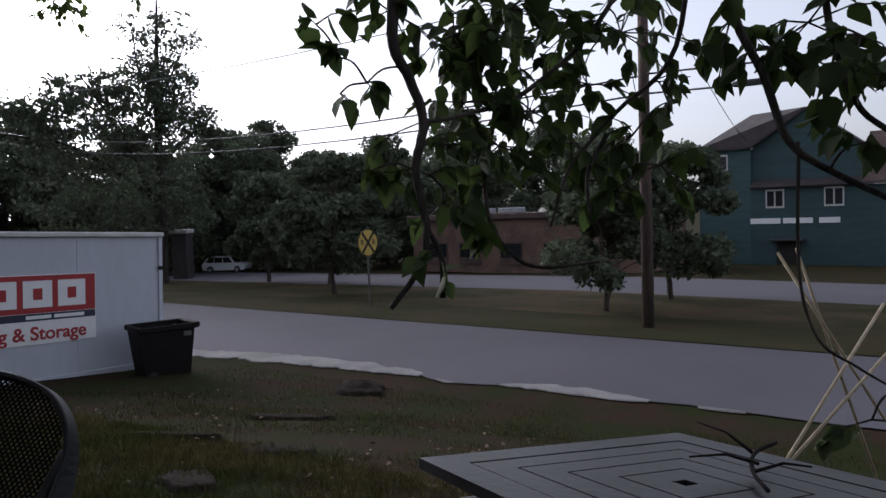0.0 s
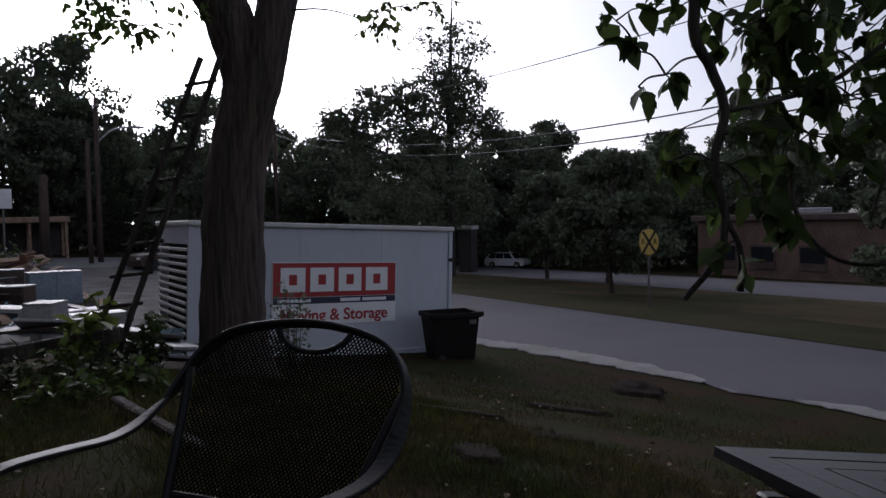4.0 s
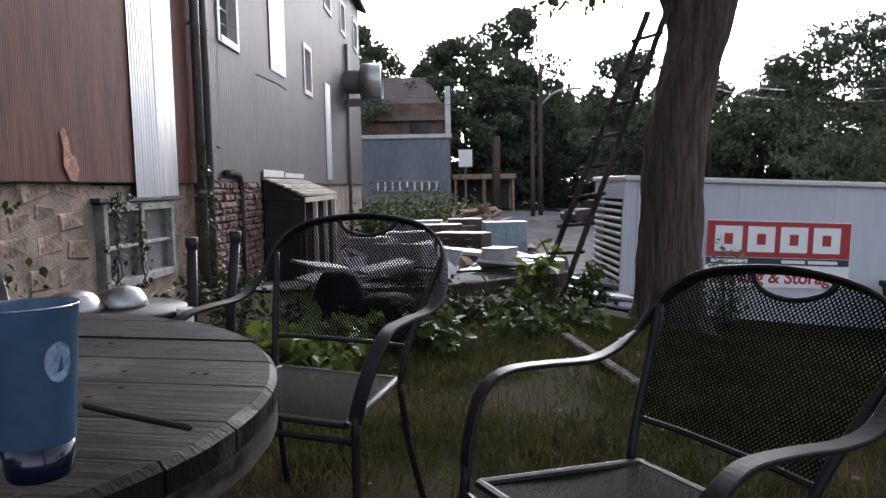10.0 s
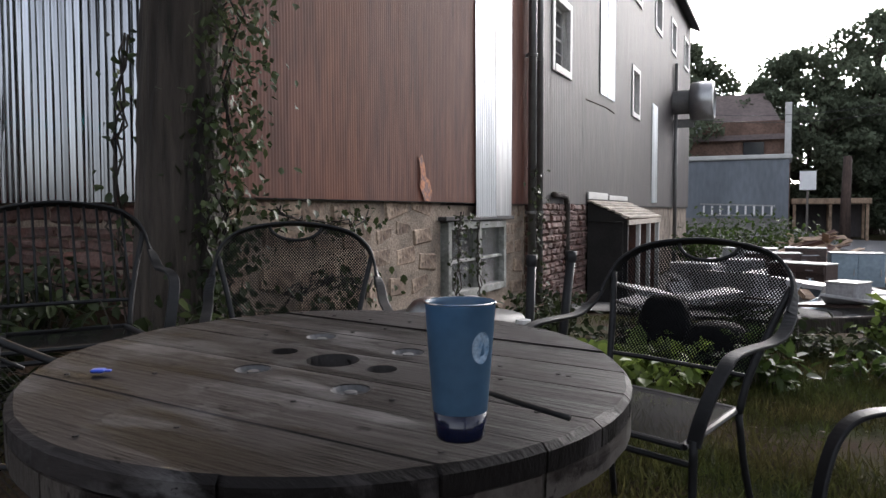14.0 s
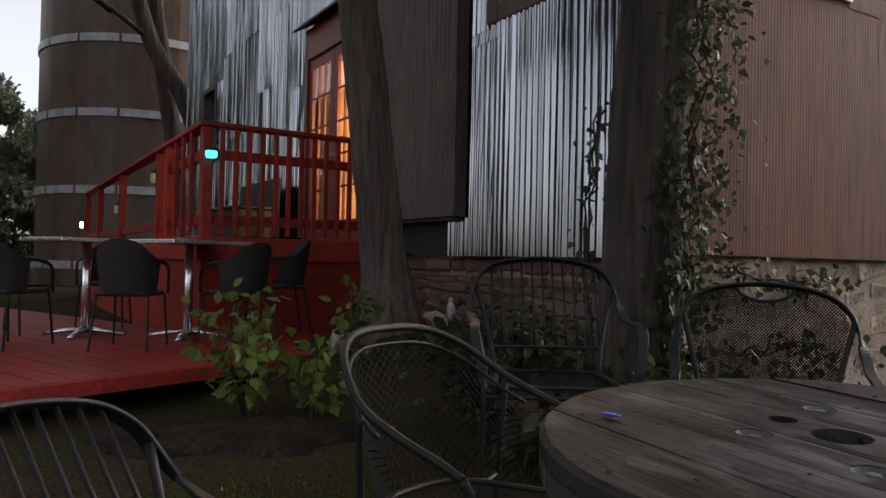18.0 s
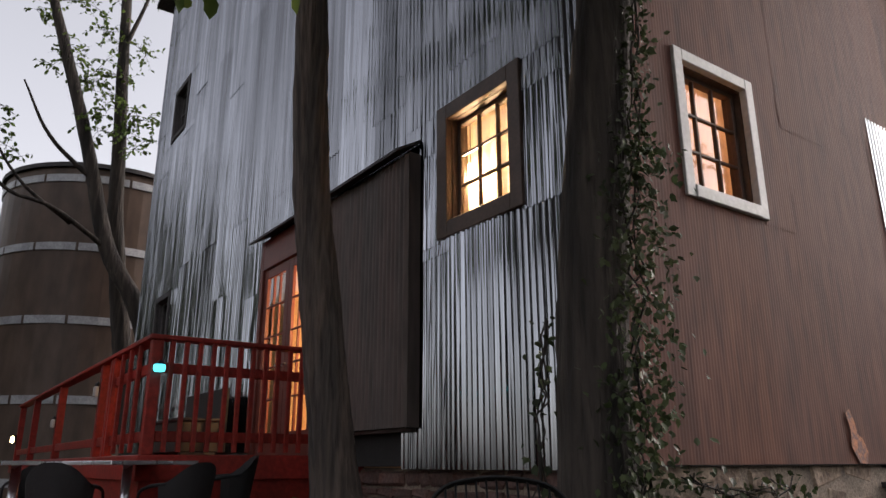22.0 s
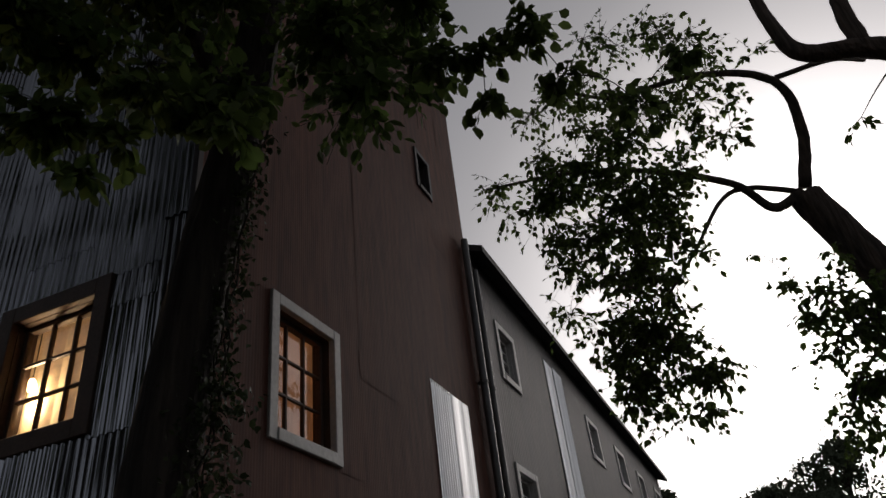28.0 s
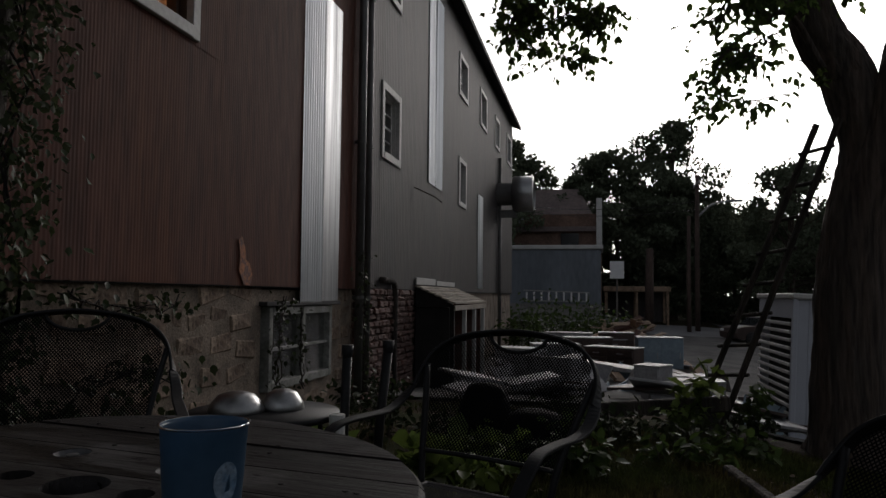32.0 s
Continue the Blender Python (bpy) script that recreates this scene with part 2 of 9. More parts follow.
def plank_wood(name, color, fibre, scuff, wet):
    """Old boards: fibres along x, pale scuffed clouds, flakes, and dark damp streaks; a ramp adds more of their dark
    towards +x.
    """
    mat = bpy.data.materials.new(name)
    mat.use_nodes = True
    n, l = mat.node_tree.nodes, mat.node_tree.links
    b = n["Principled BSDF"]
    b.inputs["Specular IOR Level"].default_value = 0.14
    tc, info = n.new("ShaderNodeTexCoord"), n.new("ShaderNodeObjectInfo")
    shift = n.new("ShaderNodeVectorMath")
    shift.operation = "MULTIPLY_ADD"
    l.new(info.outputs["Random"], shift.inputs[0])
    shift.inputs[1].default_value = (7, 3, 5)
    l.new(tc.outputs["Object"], shift.inputs[2])

    # ramp along x that darkens the boards towards +x
    xyz, side = n.new("ShaderNodeSeparateXYZ"), n.new("ShaderNodeMapRange")
    l.new(tc.outputs["Object"], xyz.inputs[0])
    side.inputs["From Min"].default_value, side.inputs["From Max"].default_value = -0.05, 0.5
    side.inputs["To Max"].default_value = 0.085
    l.new(xyz.outputs["X"], side.inputs["Value"])

    def field(source, stretch, scale, detail, lo, hi, more=None):
        mp, tex, ramp = n.new("ShaderNodeMapping"), n.new("ShaderNodeTexNoise"), n.new("ShaderNodeMapRange")
        mp.inputs["Scale"].default_value = stretch
        tex.inputs["Scale"].default_value, tex.inputs["Detail"].default_value = scale, detail
        tex.inputs["Roughness"].default_value = 0.62
        ramp.inputs["From Min"].default_value, ramp.inputs["From Max"].default_value = lo, hi
        l.new(source, mp.inputs["Vector"])
        l.new(mp.outputs[0], tex.inputs["Vector"])
        if more:
            total = n.new("ShaderNodeMath")
            l.new(tex.outputs["Fac"], total.inputs[0])
            l.new(more, total.inputs[1])
            l.new(total.outputs[0], ramp.inputs["Value"])
        else:
            l.new(tex.outputs["Fac"], ramp.inputs["Value"])
        return ramp.outputs[0]

    grain = field(shift.outputs[0], (1.0, 14, 6), 5, 6, 0.36, 0.66)
    cloud = field(tc.outputs["Object"], (0.8, 1.3, 1), 4.5, 7, 0.50, 0.66)
    damp = field(shift.outputs[0], (1.0, 4.0, 3), 2.2, 6, 0.54, 0.60, side.outputs[0])
    flake = field(tc.outputs["Object"], (1.0, 2.2, 1), 22, 3, 0.64, 0.66)
    col = (*color, 1)
    last = None
    for factor, other in ((grain, fibre), (cloud, scuff), (damp, wet), (flake, wet)):
        mix = n.new("ShaderNodeMix")
        mix.data_type = "RGBA"
        if last is None:
            mix.inputs["A"].default_value = col
        else:
            l.new(last, mix.inputs["A"])
        mix.inputs["B"].default_value = (*other, 1)
        l.new(factor, mix.inputs["Factor"])
        last = mix.outputs["Result"]
    hsv, rng = n.new("ShaderNodeHueSaturation"), n.new("ShaderNodeMapRange")
    rng.inputs["To Min"].default_value, rng.inputs["To Max"].default_value = 0.72, 1.28
    l.new(info.outputs["Random"], rng.inputs["Value"])
    l.new(rng.outputs[0], hsv.inputs["Value"])
    l.new(last, hsv.inputs["Color"])
    l.new(hsv.outputs[0], b.inputs["Base Color"])
    rr = n.new("ShaderNodeMapRange")
    rr.inputs["To Min"].default_value, rr.inputs["To Max"].default_value = 0.7, 0.55
    l.new(damp, rr.inputs["Value"])
    l.new(rr.outputs[0], b.inputs["Roughness"])
    bp = n.new("ShaderNodeBump")
    bp.inputs["Strength"].default_value, bp.inputs["Distance"].default_value = 0.5, 0.004
    l.new(grain, bp.inputs["Height"])
    l.new(bp.outputs[0], b.inputs["Normal"])
    return mat


def glowing(name, color, strength):
    mat = bpy.data.materials.new(name)
    mat.use_nodes = True
    b = mat.node_tree.nodes["Principled BSDF"]
    b.inputs["Base Color"].default_value = (*color, 1)
    b.inputs["Emission Color"].default_value = (*color, 1)
    b.inputs["Emission Strength"].default_value = strength
    return mat


def glass(name, tint=(1, 1, 1), rough=0.0, mirror=0.25):
    """A thin pane: mostly clear, part mirror."""
    mat = bpy.data.materials.new(name)
    mat.use_nodes = True
    n, l = mat.node_tree.nodes, mat.node_tree.links
    clear, gl, mix, fr = n.new("ShaderNodeBsdfTransparent"), n.new("ShaderNodeBsdfGlossy"), n.new("ShaderNodeMixShader"), n.new("ShaderNodeFresnel")
    clear.inputs[0].default_value = (*tint, 1)
    gl.inputs["Roughness"].default_value = rough
    scale = n.new("ShaderNodeMath")
    scale.operation = "MULTIPLY_ADD"
    scale.inputs[1].default_value, scale.inputs[2].default_value = 1.0, mirror
    fr.inputs[0].default_value = 1.5
    l.new(fr.outputs[0], scale.inputs[0])
    l.new(scale.outputs[0], mix.inputs[0])
    l.new(clear.outputs[0], mix.inputs[1])
    l.new(gl.outputs[0], mix.inputs[2])
    l.new(mix.outputs[0], n["Material Output"].inputs[0])
    return mat


M_grass = material("lawn", (0.024, 0.028, 0.010), 0.95, vary=0.4, scale=1.1, grain=60, bump=0.7, color2=(0.036, 0.024, 0.016), mix_at=(0.42, 0.58), spec=0.03)
M_blade = material("grass_blades", (0.040, 0.049, 0.014), 0.8, vary=0.3, scale=1.2, grain=8, bump=0, color2=(0.075, 0.062, 0.025), island=0.35, translucent=0.3, spec=0.1)
M_drygrass = material("dry_grass", (0.075, 0.054, 0.030), 0.95, vary=0.3, scale=0.35, grain=30, bump=0.4, color2=(0.034, 0.036, 0.015), spec=0.05)
M_vergegrass = material("verge_grass", (0.032, 0.034, 0.014), 0.95, vary=0.35, scale=0.5, grain=30, bump=0.5, color2=(0.048, 0.040, 0.020), spec=0.05)
M_soil = material("bare_soil", (0.026, 0.019, 0.015), 0.95, vary=0.4, scale=5, grain=40, bump=0.9, color2=(0.013, 0.010, 0.009), spec=0.05)
M_asphalt = material("asphalt", (0.072, 0.067, 0.082), 0.85, vary=0.16, scale=0.25, grain=90, bump=0.25, color2=(0.057, 0.053, 0.066))
# paler copy of the asphalt; the far street's reflected sky is in its colour
M_paleroad = material("sheen_pale_asphalt", (0.17, 0.168, 0.172), 0.85, vary=0.14, scale=0.3, grain=60, bump=0.2)
M_concrete = material("worn_concrete", (0.21, 0.20, 0.197), 0.9, vary=0.18, scale=1.5, grain=50, bump=0.3)
M_gravel = material("gravel", (0.11, 0.105, 0.1), 0.95, vary=0.35, scale=0.8, grain=70, bump=0.7)
M_silver = material("galvanised_steel", (0.27, 0.281, 0.302), 0.10, 1.0, vary=0.2, scale=1.1, grain=5, bump=0.03, stretch=(3, 3, 0.10), random_ob=0.18, buckle=0.8)
M_strip = material("bright_galvanised_steel", (0.88, 0.89, 0.90), 0.30, 1.0, vary=0.1, scale=1.5, grain=6, bump=0.02, stretch=(3, 3, 0.1), random_ob=0.06, buckle=0.06)
M_flatsheet = material("flat_galvanised_sheet", (0.42, 0.43, 0.44), 0.42, 1.0, vary=0.2, scale=1.2, grain=6, bump=0.04, stretch=(3, 3, 0.12), buckle=0.3)
M_rust = material("rust_red_steel", (0.094, 0.037, 0.026), 0.75, 0.0, vary=0.22, scale=0.7, grain=9, bump=0.1, color2=(0.102, 0.036, 0.021), stretch=(1.6, 1.6, 0.25), random_ob=0.08, spec=0.2)
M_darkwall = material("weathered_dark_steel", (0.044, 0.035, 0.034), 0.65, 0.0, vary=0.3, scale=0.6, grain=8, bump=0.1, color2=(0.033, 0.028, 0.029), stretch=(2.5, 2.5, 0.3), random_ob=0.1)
M_boxwall = material("dull_brown_steel", (0.080, 0.052, 0.043), 0.6, 0.1, vary=0.25, scale=1.1, grain=8, bump=0.1, color2=(0.066, 0.050, 0.043), stretch=(2.5, 2.5, 0.3), random_ob=0.12)
M_stone = material("rubble_stone", (0.30, 0.225, 0.165), 0.92, vary=0.32, scale=5, grain=30, bump=0.9, color2=(0.145, 0.10, 0.072), random_ob=0.22)
M_mortar = material("lime_mortar", (0.25, 0.195, 0.15), 0.95, vary=0.3, scale=3, grain=60, bump=0.6)
M_brick = material("old_brick", (0.125, 0.058, 0.044), 0.9, vary=0.25, scale=5, grain=40, bump=0.5, color2=(0.11, 0.066, 0.056), random_ob=0.3)
# near-black for nails, cords and backing; also stands for shade in openings
M_dark = material("near_black_fill", (0.02, 0.018, 0.017), 0.9, vary=0.2, bump=0.1)
M_whitetrim = material("white_trim_paint", (0.54, 0.53, 0.51), 0.6, vary=0.08, scale=3, grain=25, bump=0.08, random_ob=0.04)
M_greyframe = material("weathered_grey_paint", (0.27, 0.27, 0.25), 0.7, vary=0.2, scale=5, grain=30, bump=0.2, color2=(0.16, 0.16, 0.14))
M_browntrim = material("brown_trim_paint", (0.075, 0.044, 0.03), 0.6, vary=0.15, scale=4, grain=30, bump=0.15)
M_redwood = material("red_stained_wood", (0.25, 0.020, 0.013), 0.55, vary=0.2, scale=2.2, grain=25, bump=0.15, color2=(0.19, 0.02, 0.013), stretch=(1, 1, 1), random_ob=0.15, spec=0.25)
M_reddoor = material("red_brown_door_paint", (0.13, 0.028, 0.017), 0.5, vary=0.12, scale=3, grain=25, bump=0.08)
M_roof = material("dark_roofing", (0.05, 0.045, 0.045), 0.8, vary=0.2, scale=2, grain=20, bump=0.3)
M_pipe = material("grey_pipe", (0.15, 0.145, 0.14), 0.38, 0.4, vary=0.12, scale=3, grain=12, bump=0.05)
M_bark = material("furrowed_bark", (0.078, 0.057, 0.045), 0.95, vary=0.4, scale=6, grain=22, bump=1.0, color2=(0.050, 0.040, 0.034), stretch=(1.3, 1.3, 0.13), relief=0.04)
M_darkbark = material("dark_bark", (0.052, 0.041, 0.033), 0.95, vary=0.45, scale=6, grain=24, bump=1.0, stretch=(1.3, 1.3, 0.14), relief=0.035)
M_deadtwig = material("dead_twig_bark", (0.016, 0.012, 0.011), 0.9, vary=0.3, scale=6, grain=60, bump=0.3, spec=0.1)
M_leaf = material("leaves", (0.042, 0.066, 0.017), 0.55, vary=0.2, scale=1.2, grain=3, bump=0, color2=(0.055, 0.082, 0.022), island=0.45, translucent=0.45, spec=0.22)
# brighter copy of the leaves; light on the crowns' undersides is in the colour
M_litleaf = material("lit_crown_leaves", (0.088, 0.135, 0.035), 0.55, vary=0.2, scale=1.2, grain=3, bump=0, color2=(0.095, 0.13, 0.035), island=0.45, translucent=0.55, spec=0.22)
M_bedleaf = material("dull_bed_leaves", (0.020, 0.029, 0.011), 0.7, vary=0.2, scale=1.2, grain=3, bump=0, color2=(0.028, 0.034, 0.015), island=0.5, translucent=0.3, spec=0.1)
M_yleaf = material("young_leaves", (0.115, 0.16, 0.034), 0.55, vary=0.2, scale=1.2, grain=3, bump=0, color2=(0.11, 0.14, 0.038), island=0.35, translucent=0.4, spec=0.25)
# grey-green foliage; for the distant trees, haze is put into this pale colour
M_farleaf = material("haze_grey_leaves", (0.125, 0.145, 0.098), 0.9, vary=0.2, scale=0.25, grain=1, bump=0, color2=(0.105, 0.125, 0.085), island=0.22, translucent=0.3, spec=0.03)
M_blackmetal = material("black_painted_steel", (0.010, 0.010, 0.011), 0.52, 0.0, vary=0.2, scale=8, grain=60, bump=0.08, spec=0.25)
M_wiremesh = material("black_expanded_metal", (0.005, 0.005, 0.0055), 0.75, vary=0.2, scale=8, grain=60, bump=0.0, spec=0.06)
M_pod = material("white_container_panel", (0.48, 0.50, 0.555), 0.5, vary=0.03, scale=1.5, grain=12, bump=0.05, stretch=(1, 1, 0.3))
M_signred = material("sign_red", (0.34, 0.022, 0.024), 0.45, vary=0.05, bump=0.02)
M_signdark = material("sign_dark_blue", (0.02, 0.025, 0.05), 0.45, vary=0.05, bump=0.02)
M_signwhite = material("sign_white", (0.78, 0.78, 0.78), 0.45, vary=0.03, bump=0.02)
M_oldwood = plank_wood("weathered_spool_wood", (0.031, 0.0270, 0.0265), (0.015, 0.0125, 0.0120), (0.074, 0.070, 0.070), (0.0045, 0.0034, 0.0032))
M_oldedge = plank_wood("bleached_plank_ends", (0.085, 0.074, 0.066), (0.045, 0.036, 0.031), (0.12, 0.11, 0.10), (0.015, 0.011, 0.010))
M_greywood = material("grey_weathered_wood", (0.19, 0.17, 0.15), 0.85, vary=0.25, scale=3, grain=30, bump=0.4, stretch=(5, 0.5, 1), random_ob=0.2)
M_greytable = material("grey_resin_slats", (0.022, 0.021, 0.024), 0.36, vary=0.3, scale=3, grain=40, bump=0.12, random_ob=0.12, spec=0.28)
M_pole = material("creosoted_pole", (0.085, 0.056, 0.045), 0.9, vary=0.3, scale=3, grain=25, bump=0.4, stretch=(1, 1, 0.15))
M_steel = material("brushed_steel", (0.4, 0.4, 0.4), 0.3, 1.0, vary=0.08, bump=0.03)
M_chrome = material("polished_aluminium", (0.75, 0.76, 0.78), 0.22, 1.0, vary=0.06, bump=0.02)
M_wicker = material("dark_wicker", (0.006, 0.006, 0.007), 0.6, vary=0.25, scale=20, grain=160, bump=0.8)
M_binplastic = material("brown_bin_plastic", (0.012, 0.009, 0.009), 0.6, vary=0.15, scale=4, grain=40, bump=0.06, spec=0.15)
M_bolt = material("worn_zinc", (0.085, 0.085, 0.088), 0.6, 0.4, vary=0.2, scale=20, grain=60, bump=0.1)
M_glass = glass("window_glass", mirror=0.10)
M_clearglass = glass("clear_window_glass", mirror=0.09)
M_dustyglass = glass("dusty_window_glass", (0.5, 0.55, 0.5), 0.22, 0.42)
M_palewood = material("sun_bleached_boards", (0.33, 0.28, 0.23), 0.85, vary=0.22, scale=3, grain=30, bump=0.4, stretch=(5, 0.5, 1), random_ob=0.2)
M_darkglass = glass("dim_window_glass", (0.6, 0.62, 0.65), mirror=0.22)

# ---------- the land ----------
def spaced(lo, hi, near0, near1, step):
    """Grid lines: close in the middle, ever wider towards lo and hi."""
    mid = list(np.arange(near0, near1 + 1e-6, step))
    out, s = [near1], step
    while out[-1] < hi:
        s *= 1.22
        out.append(min(out[-1] + s, hi))
    low, s = [near0], step
    while low[-1] > lo:
        s *= 1.22
        low.append(max(low[-1] - s, lo))
    return np.array(low[:0:-1] + mid + out[1:])


gx, gy = spaced(-900, 900, -7, 34, 0.5), spaced(-900, 900, -4, 40, 0.5)
GX, GY = np.meshgrid(gx, gy)
GZ = ground_z(GX, GY)
rough = np.array([noise.noise(Vector((x * 0.9, y * 0.9, 0.3))) for x, y in zip(GX.ravel(), GY.ravel())]).reshape(GX.shape)
GZ = GZ + 0.035 * rough * (np.hypot(GX, GY) > 1.2) * (np.hypot(GX, GY) < 60) * (GX < 8.6)
nx = len(gx)
land = V()
land.v = [tuple(p) for p in np.stack([GX, GY, GZ], -1).reshape(-1, 3)]
land.f = [(j * nx + i, j * nx + i + 1, (j + 1) * nx + i + 1, (j + 1) * nx + i) for j in range(len(gy) - 1) for i in range(nx - 1)]
solid("ground", land, M_grass, "patchy worn lawn sloping down to the street", "ground", kind="structure", smooth=True)


def strip(name, x_of, y0, y1, lift, mat, label, category, step=0.5):
    """A paved strip along y between two edges given by x_of(y), draped on the land."""
    v = V()
    ys = np.arange(y0, y1 + step / 2, step)
    cols = 8
    for y in ys:
        a, b = x_of(y)
        for k in range(cols + 1):
            x = a + (b - a) * k / cols
            v.v.append((x, y, float(ground_z(x, y)) + lift))
    for j in range(len(ys) - 1):
        for k in range(cols):
            i = j * (cols + 1) + k
            v.f.append((i, i + 1, i + cols + 2, i + cols + 1))
    return solid(name, v, mat, label, category, kind="structure", smooth=True)


def kerb_line(y):
    return float(np.interp(y, (2.3, 3.7, 5.2, 6.7, 7.5, 8.7, 10.0, 11.4, 13.2), (9.6, 9.57, 9.62, 9.2, 9.45, 9.45, 9.37, 9.2, 8.78)))


def lip(y):
    return kerb_line(y) - 0.02 + 0.06 * math.sin(y * 0.9) + 0.05 * math.sin(y * 2.3 + 1) - 0.35 * float(smoothstep((y - 13.2) / 5))


strip("road", lambda y: (lip(y), 14.0), -40, 60, 0.02, M_asphalt, "pale grey worn asphalt street without markings", "road")
strip("pavement", lambda y: (23.15 + 0.1 * y, 32.2 + 0.12 * y), -40, 70, 0.03, M_asphalt, "grey asphalt lot beyond the grass strip", "pavement", 1.0)
strip("verge", lambda y: (14.02, 17.2 + 0.03 * y + 0.3 * math.sin(y * 0.5)), -40, 70, 0.035, M_vergegrass, "mown green grass strip beside the street", "verge", 1.0)
strip("verge", lambda y: (17.2 + 0.03 * y + 0.3 * math.sin(y * 0.5), 23.15 + 0.1 * y), -40, 70, 0.035, M_drygrass, "dry brown grass strip beside the lot", "verge", 1.0)
cross = V()
for i in range(31):
    x = -16 + i
    for k in range(5):
        y = 41 + 0.02 * (x - 4) ** 2 + 2.2 * k + 0.25 * x
        cross.v.append((x, y, float(ground_z(x, y)) + 0.05))
for i in range(30):
    for k in range(4):
        a = i * 5 + k
        cross.f.append((a, a + 5, a + 6, a + 1))
solid("side_street", cross, M_paleroad, "pale grey side street behind the yard", "road", kind="structure", smooth=True)
yard = V()
for i in range(19):
    for j in range(56):
        x, y = -3.2 + i * 0.42 * (1 + 0.5 * min(1, max(0, j - 9) / 6) if j > 6 else 0.6 + 0.066 * j), 9.5 + j * 0.6
        yard.v.append((x, y, float(ground_z(x, y)) + 0.045))
for i in range(18):
    for j in range(55):
        a = i * 56 + j
        yard.f.append((a, a + 56, a + 57, a + 1))
solid("gravel_yard", yard, M_gravel, "grey gravel yard along the mill wall", "yard", kind="structure", smooth=True)

# broken concrete lip along the near edge of the street: thin ragged slabs with worn edges
for y0, y1, w in ((7.35, 13.9, 0.74), (6.45, 6.95, 0.13), (5.85, 6.3, 0.10), (3.55, 5.85, 0.42), (2.3, 2.9, 0.15)):
    v = V()
    n = int((y1 - y0) / 0.07)
    for i in range(n + 1):
        y = y0 + (y1 - y0) * i / n
        ww = w * math.sin(math.pi * (i + 0.6) / (n + 1.2)) ** 0.4
        lo = kerb_line(y) - ww * (0.5 + 0.22 * noise.noise(Vector((y * 1.7, 1, 0))) + 0.16 * noise.noise(Vector((y * 7, 3, 0))))
        hi = kerb_line(y) + ww * (0.47 + 0.22 * noise.noise(Vector((y * 2.1, 5, 0))) + 0.16 * noise.noise(Vector((y * 6, 8, 0))))
        for k, xx in enumerate((lo, lo + 0.02, lo * 0.6 + hi * 0.4, hi - 0.03, hi)):
            dz = (0.004, 0.018, 0.024, 0.016, 0.004)[k] + (0.008 * noise.noise(Vector((xx * 5, y * 5, 2))) if 0 < k < 4 else 0)
            v.v.append((xx, y, float(ground_z(xx, y)) + dz + 0.014))
    for i in range(n):
        for k in range(4):
            a = i * 5 + k
            v.f.append((a, a + 1, a + 6, a + 5))
    solid("kerb", v, M_concrete, "broken pale concrete kerb at the lawn's edge", "kerb", kind="structure", group="kerb pieces")

# bare soil: a low heap of dirt and leaf mould by the kerb and worn patches in the lawn
for x, y, rx_, ry_, turn, high in ((8.1, 7.5, 0.75, 0.38, 50, 0.10), (3.35, 3.9, 0.34, 0.20, 10, 0.012), (3.2, 5.0, 0.45, 0.09, -45, 0.016), (2.2, 3.3, 0.26, 0.15, 60, 0.012), (5.2, 5.9, 0.5, 0.22, -30, 0.014), (1.7, 8.0, 1.0, 0.6, 40, 0.03), (-3.6, 0.6, 0.7, 0.3, 70, 0.02)):
    v = V()
    ca, sa = math.cos(radians(turn)), math.sin(radians(turn))
    for j in range(9):
        for i in range(28):
            a = 2 * math.pi * i / 28
            k = j / 8 * (1 + 0.45 * noise.noise(Vector((2 * math.cos(a) + x, 2 * math.sin(a), y))))
            u, w = rx_ * k * math.cos(a), ry_ * k * math.sin(a)
            px, py = x + u * ca - w * sa, y + u * sa + w * ca
            lump = high * (1 - (j / 8) ** 2) * (0.8 + 0.9 * noise.noise(Vector((px * 5, py * 5, 1))))
            v.v.append((px, py, float(ground_z(px, py)) + 0.028 * (j < 8) + 0.01 + lump - 0.04 * (j == 8)))
    v.f = [(j * 28 + i, (j + 1) * 28 + i, (j + 1) * 28 + (i + 1) % 28, j * 28 + (i + 1) % 28) for j in range(8) for i in range(28)]
    solid("soil_patch", v, M_soil, "dark brown bare soil with leaf mould in the lawn", "soil", kind="structure", smooth=True)

# ---------- the mill ----------
WX, WY = -3.3, 3.0  # the long wall's plane x, the front wall's plane y
FRONT_L, TOP, WING_Y, WING_END, WING_TOP = -15.8, 11.5, 9.0, 26.6, 7.55


def sheet(a0, a1, z0, z1, pitch, amp, seg, to3):
    """A corrugated sheet over a0..a1 and z0..z1; to3(a, out, z) gives the place."""
    n = max(2, int(round((a1 - a0) / pitch * seg)))
    v = V()
    for i in range(n + 1):
        a = a0 + (a1 - a0) * i / n
        o = amp * math.sin(2 * math.pi * a / pitch)
        v.v += [to3(a, o, z0), to3(a, o, z1)]
    v.f = [(2 * i, 2 * i + 2, 2 * i + 3, 2 * i + 1) for i in range(n)]
    return v


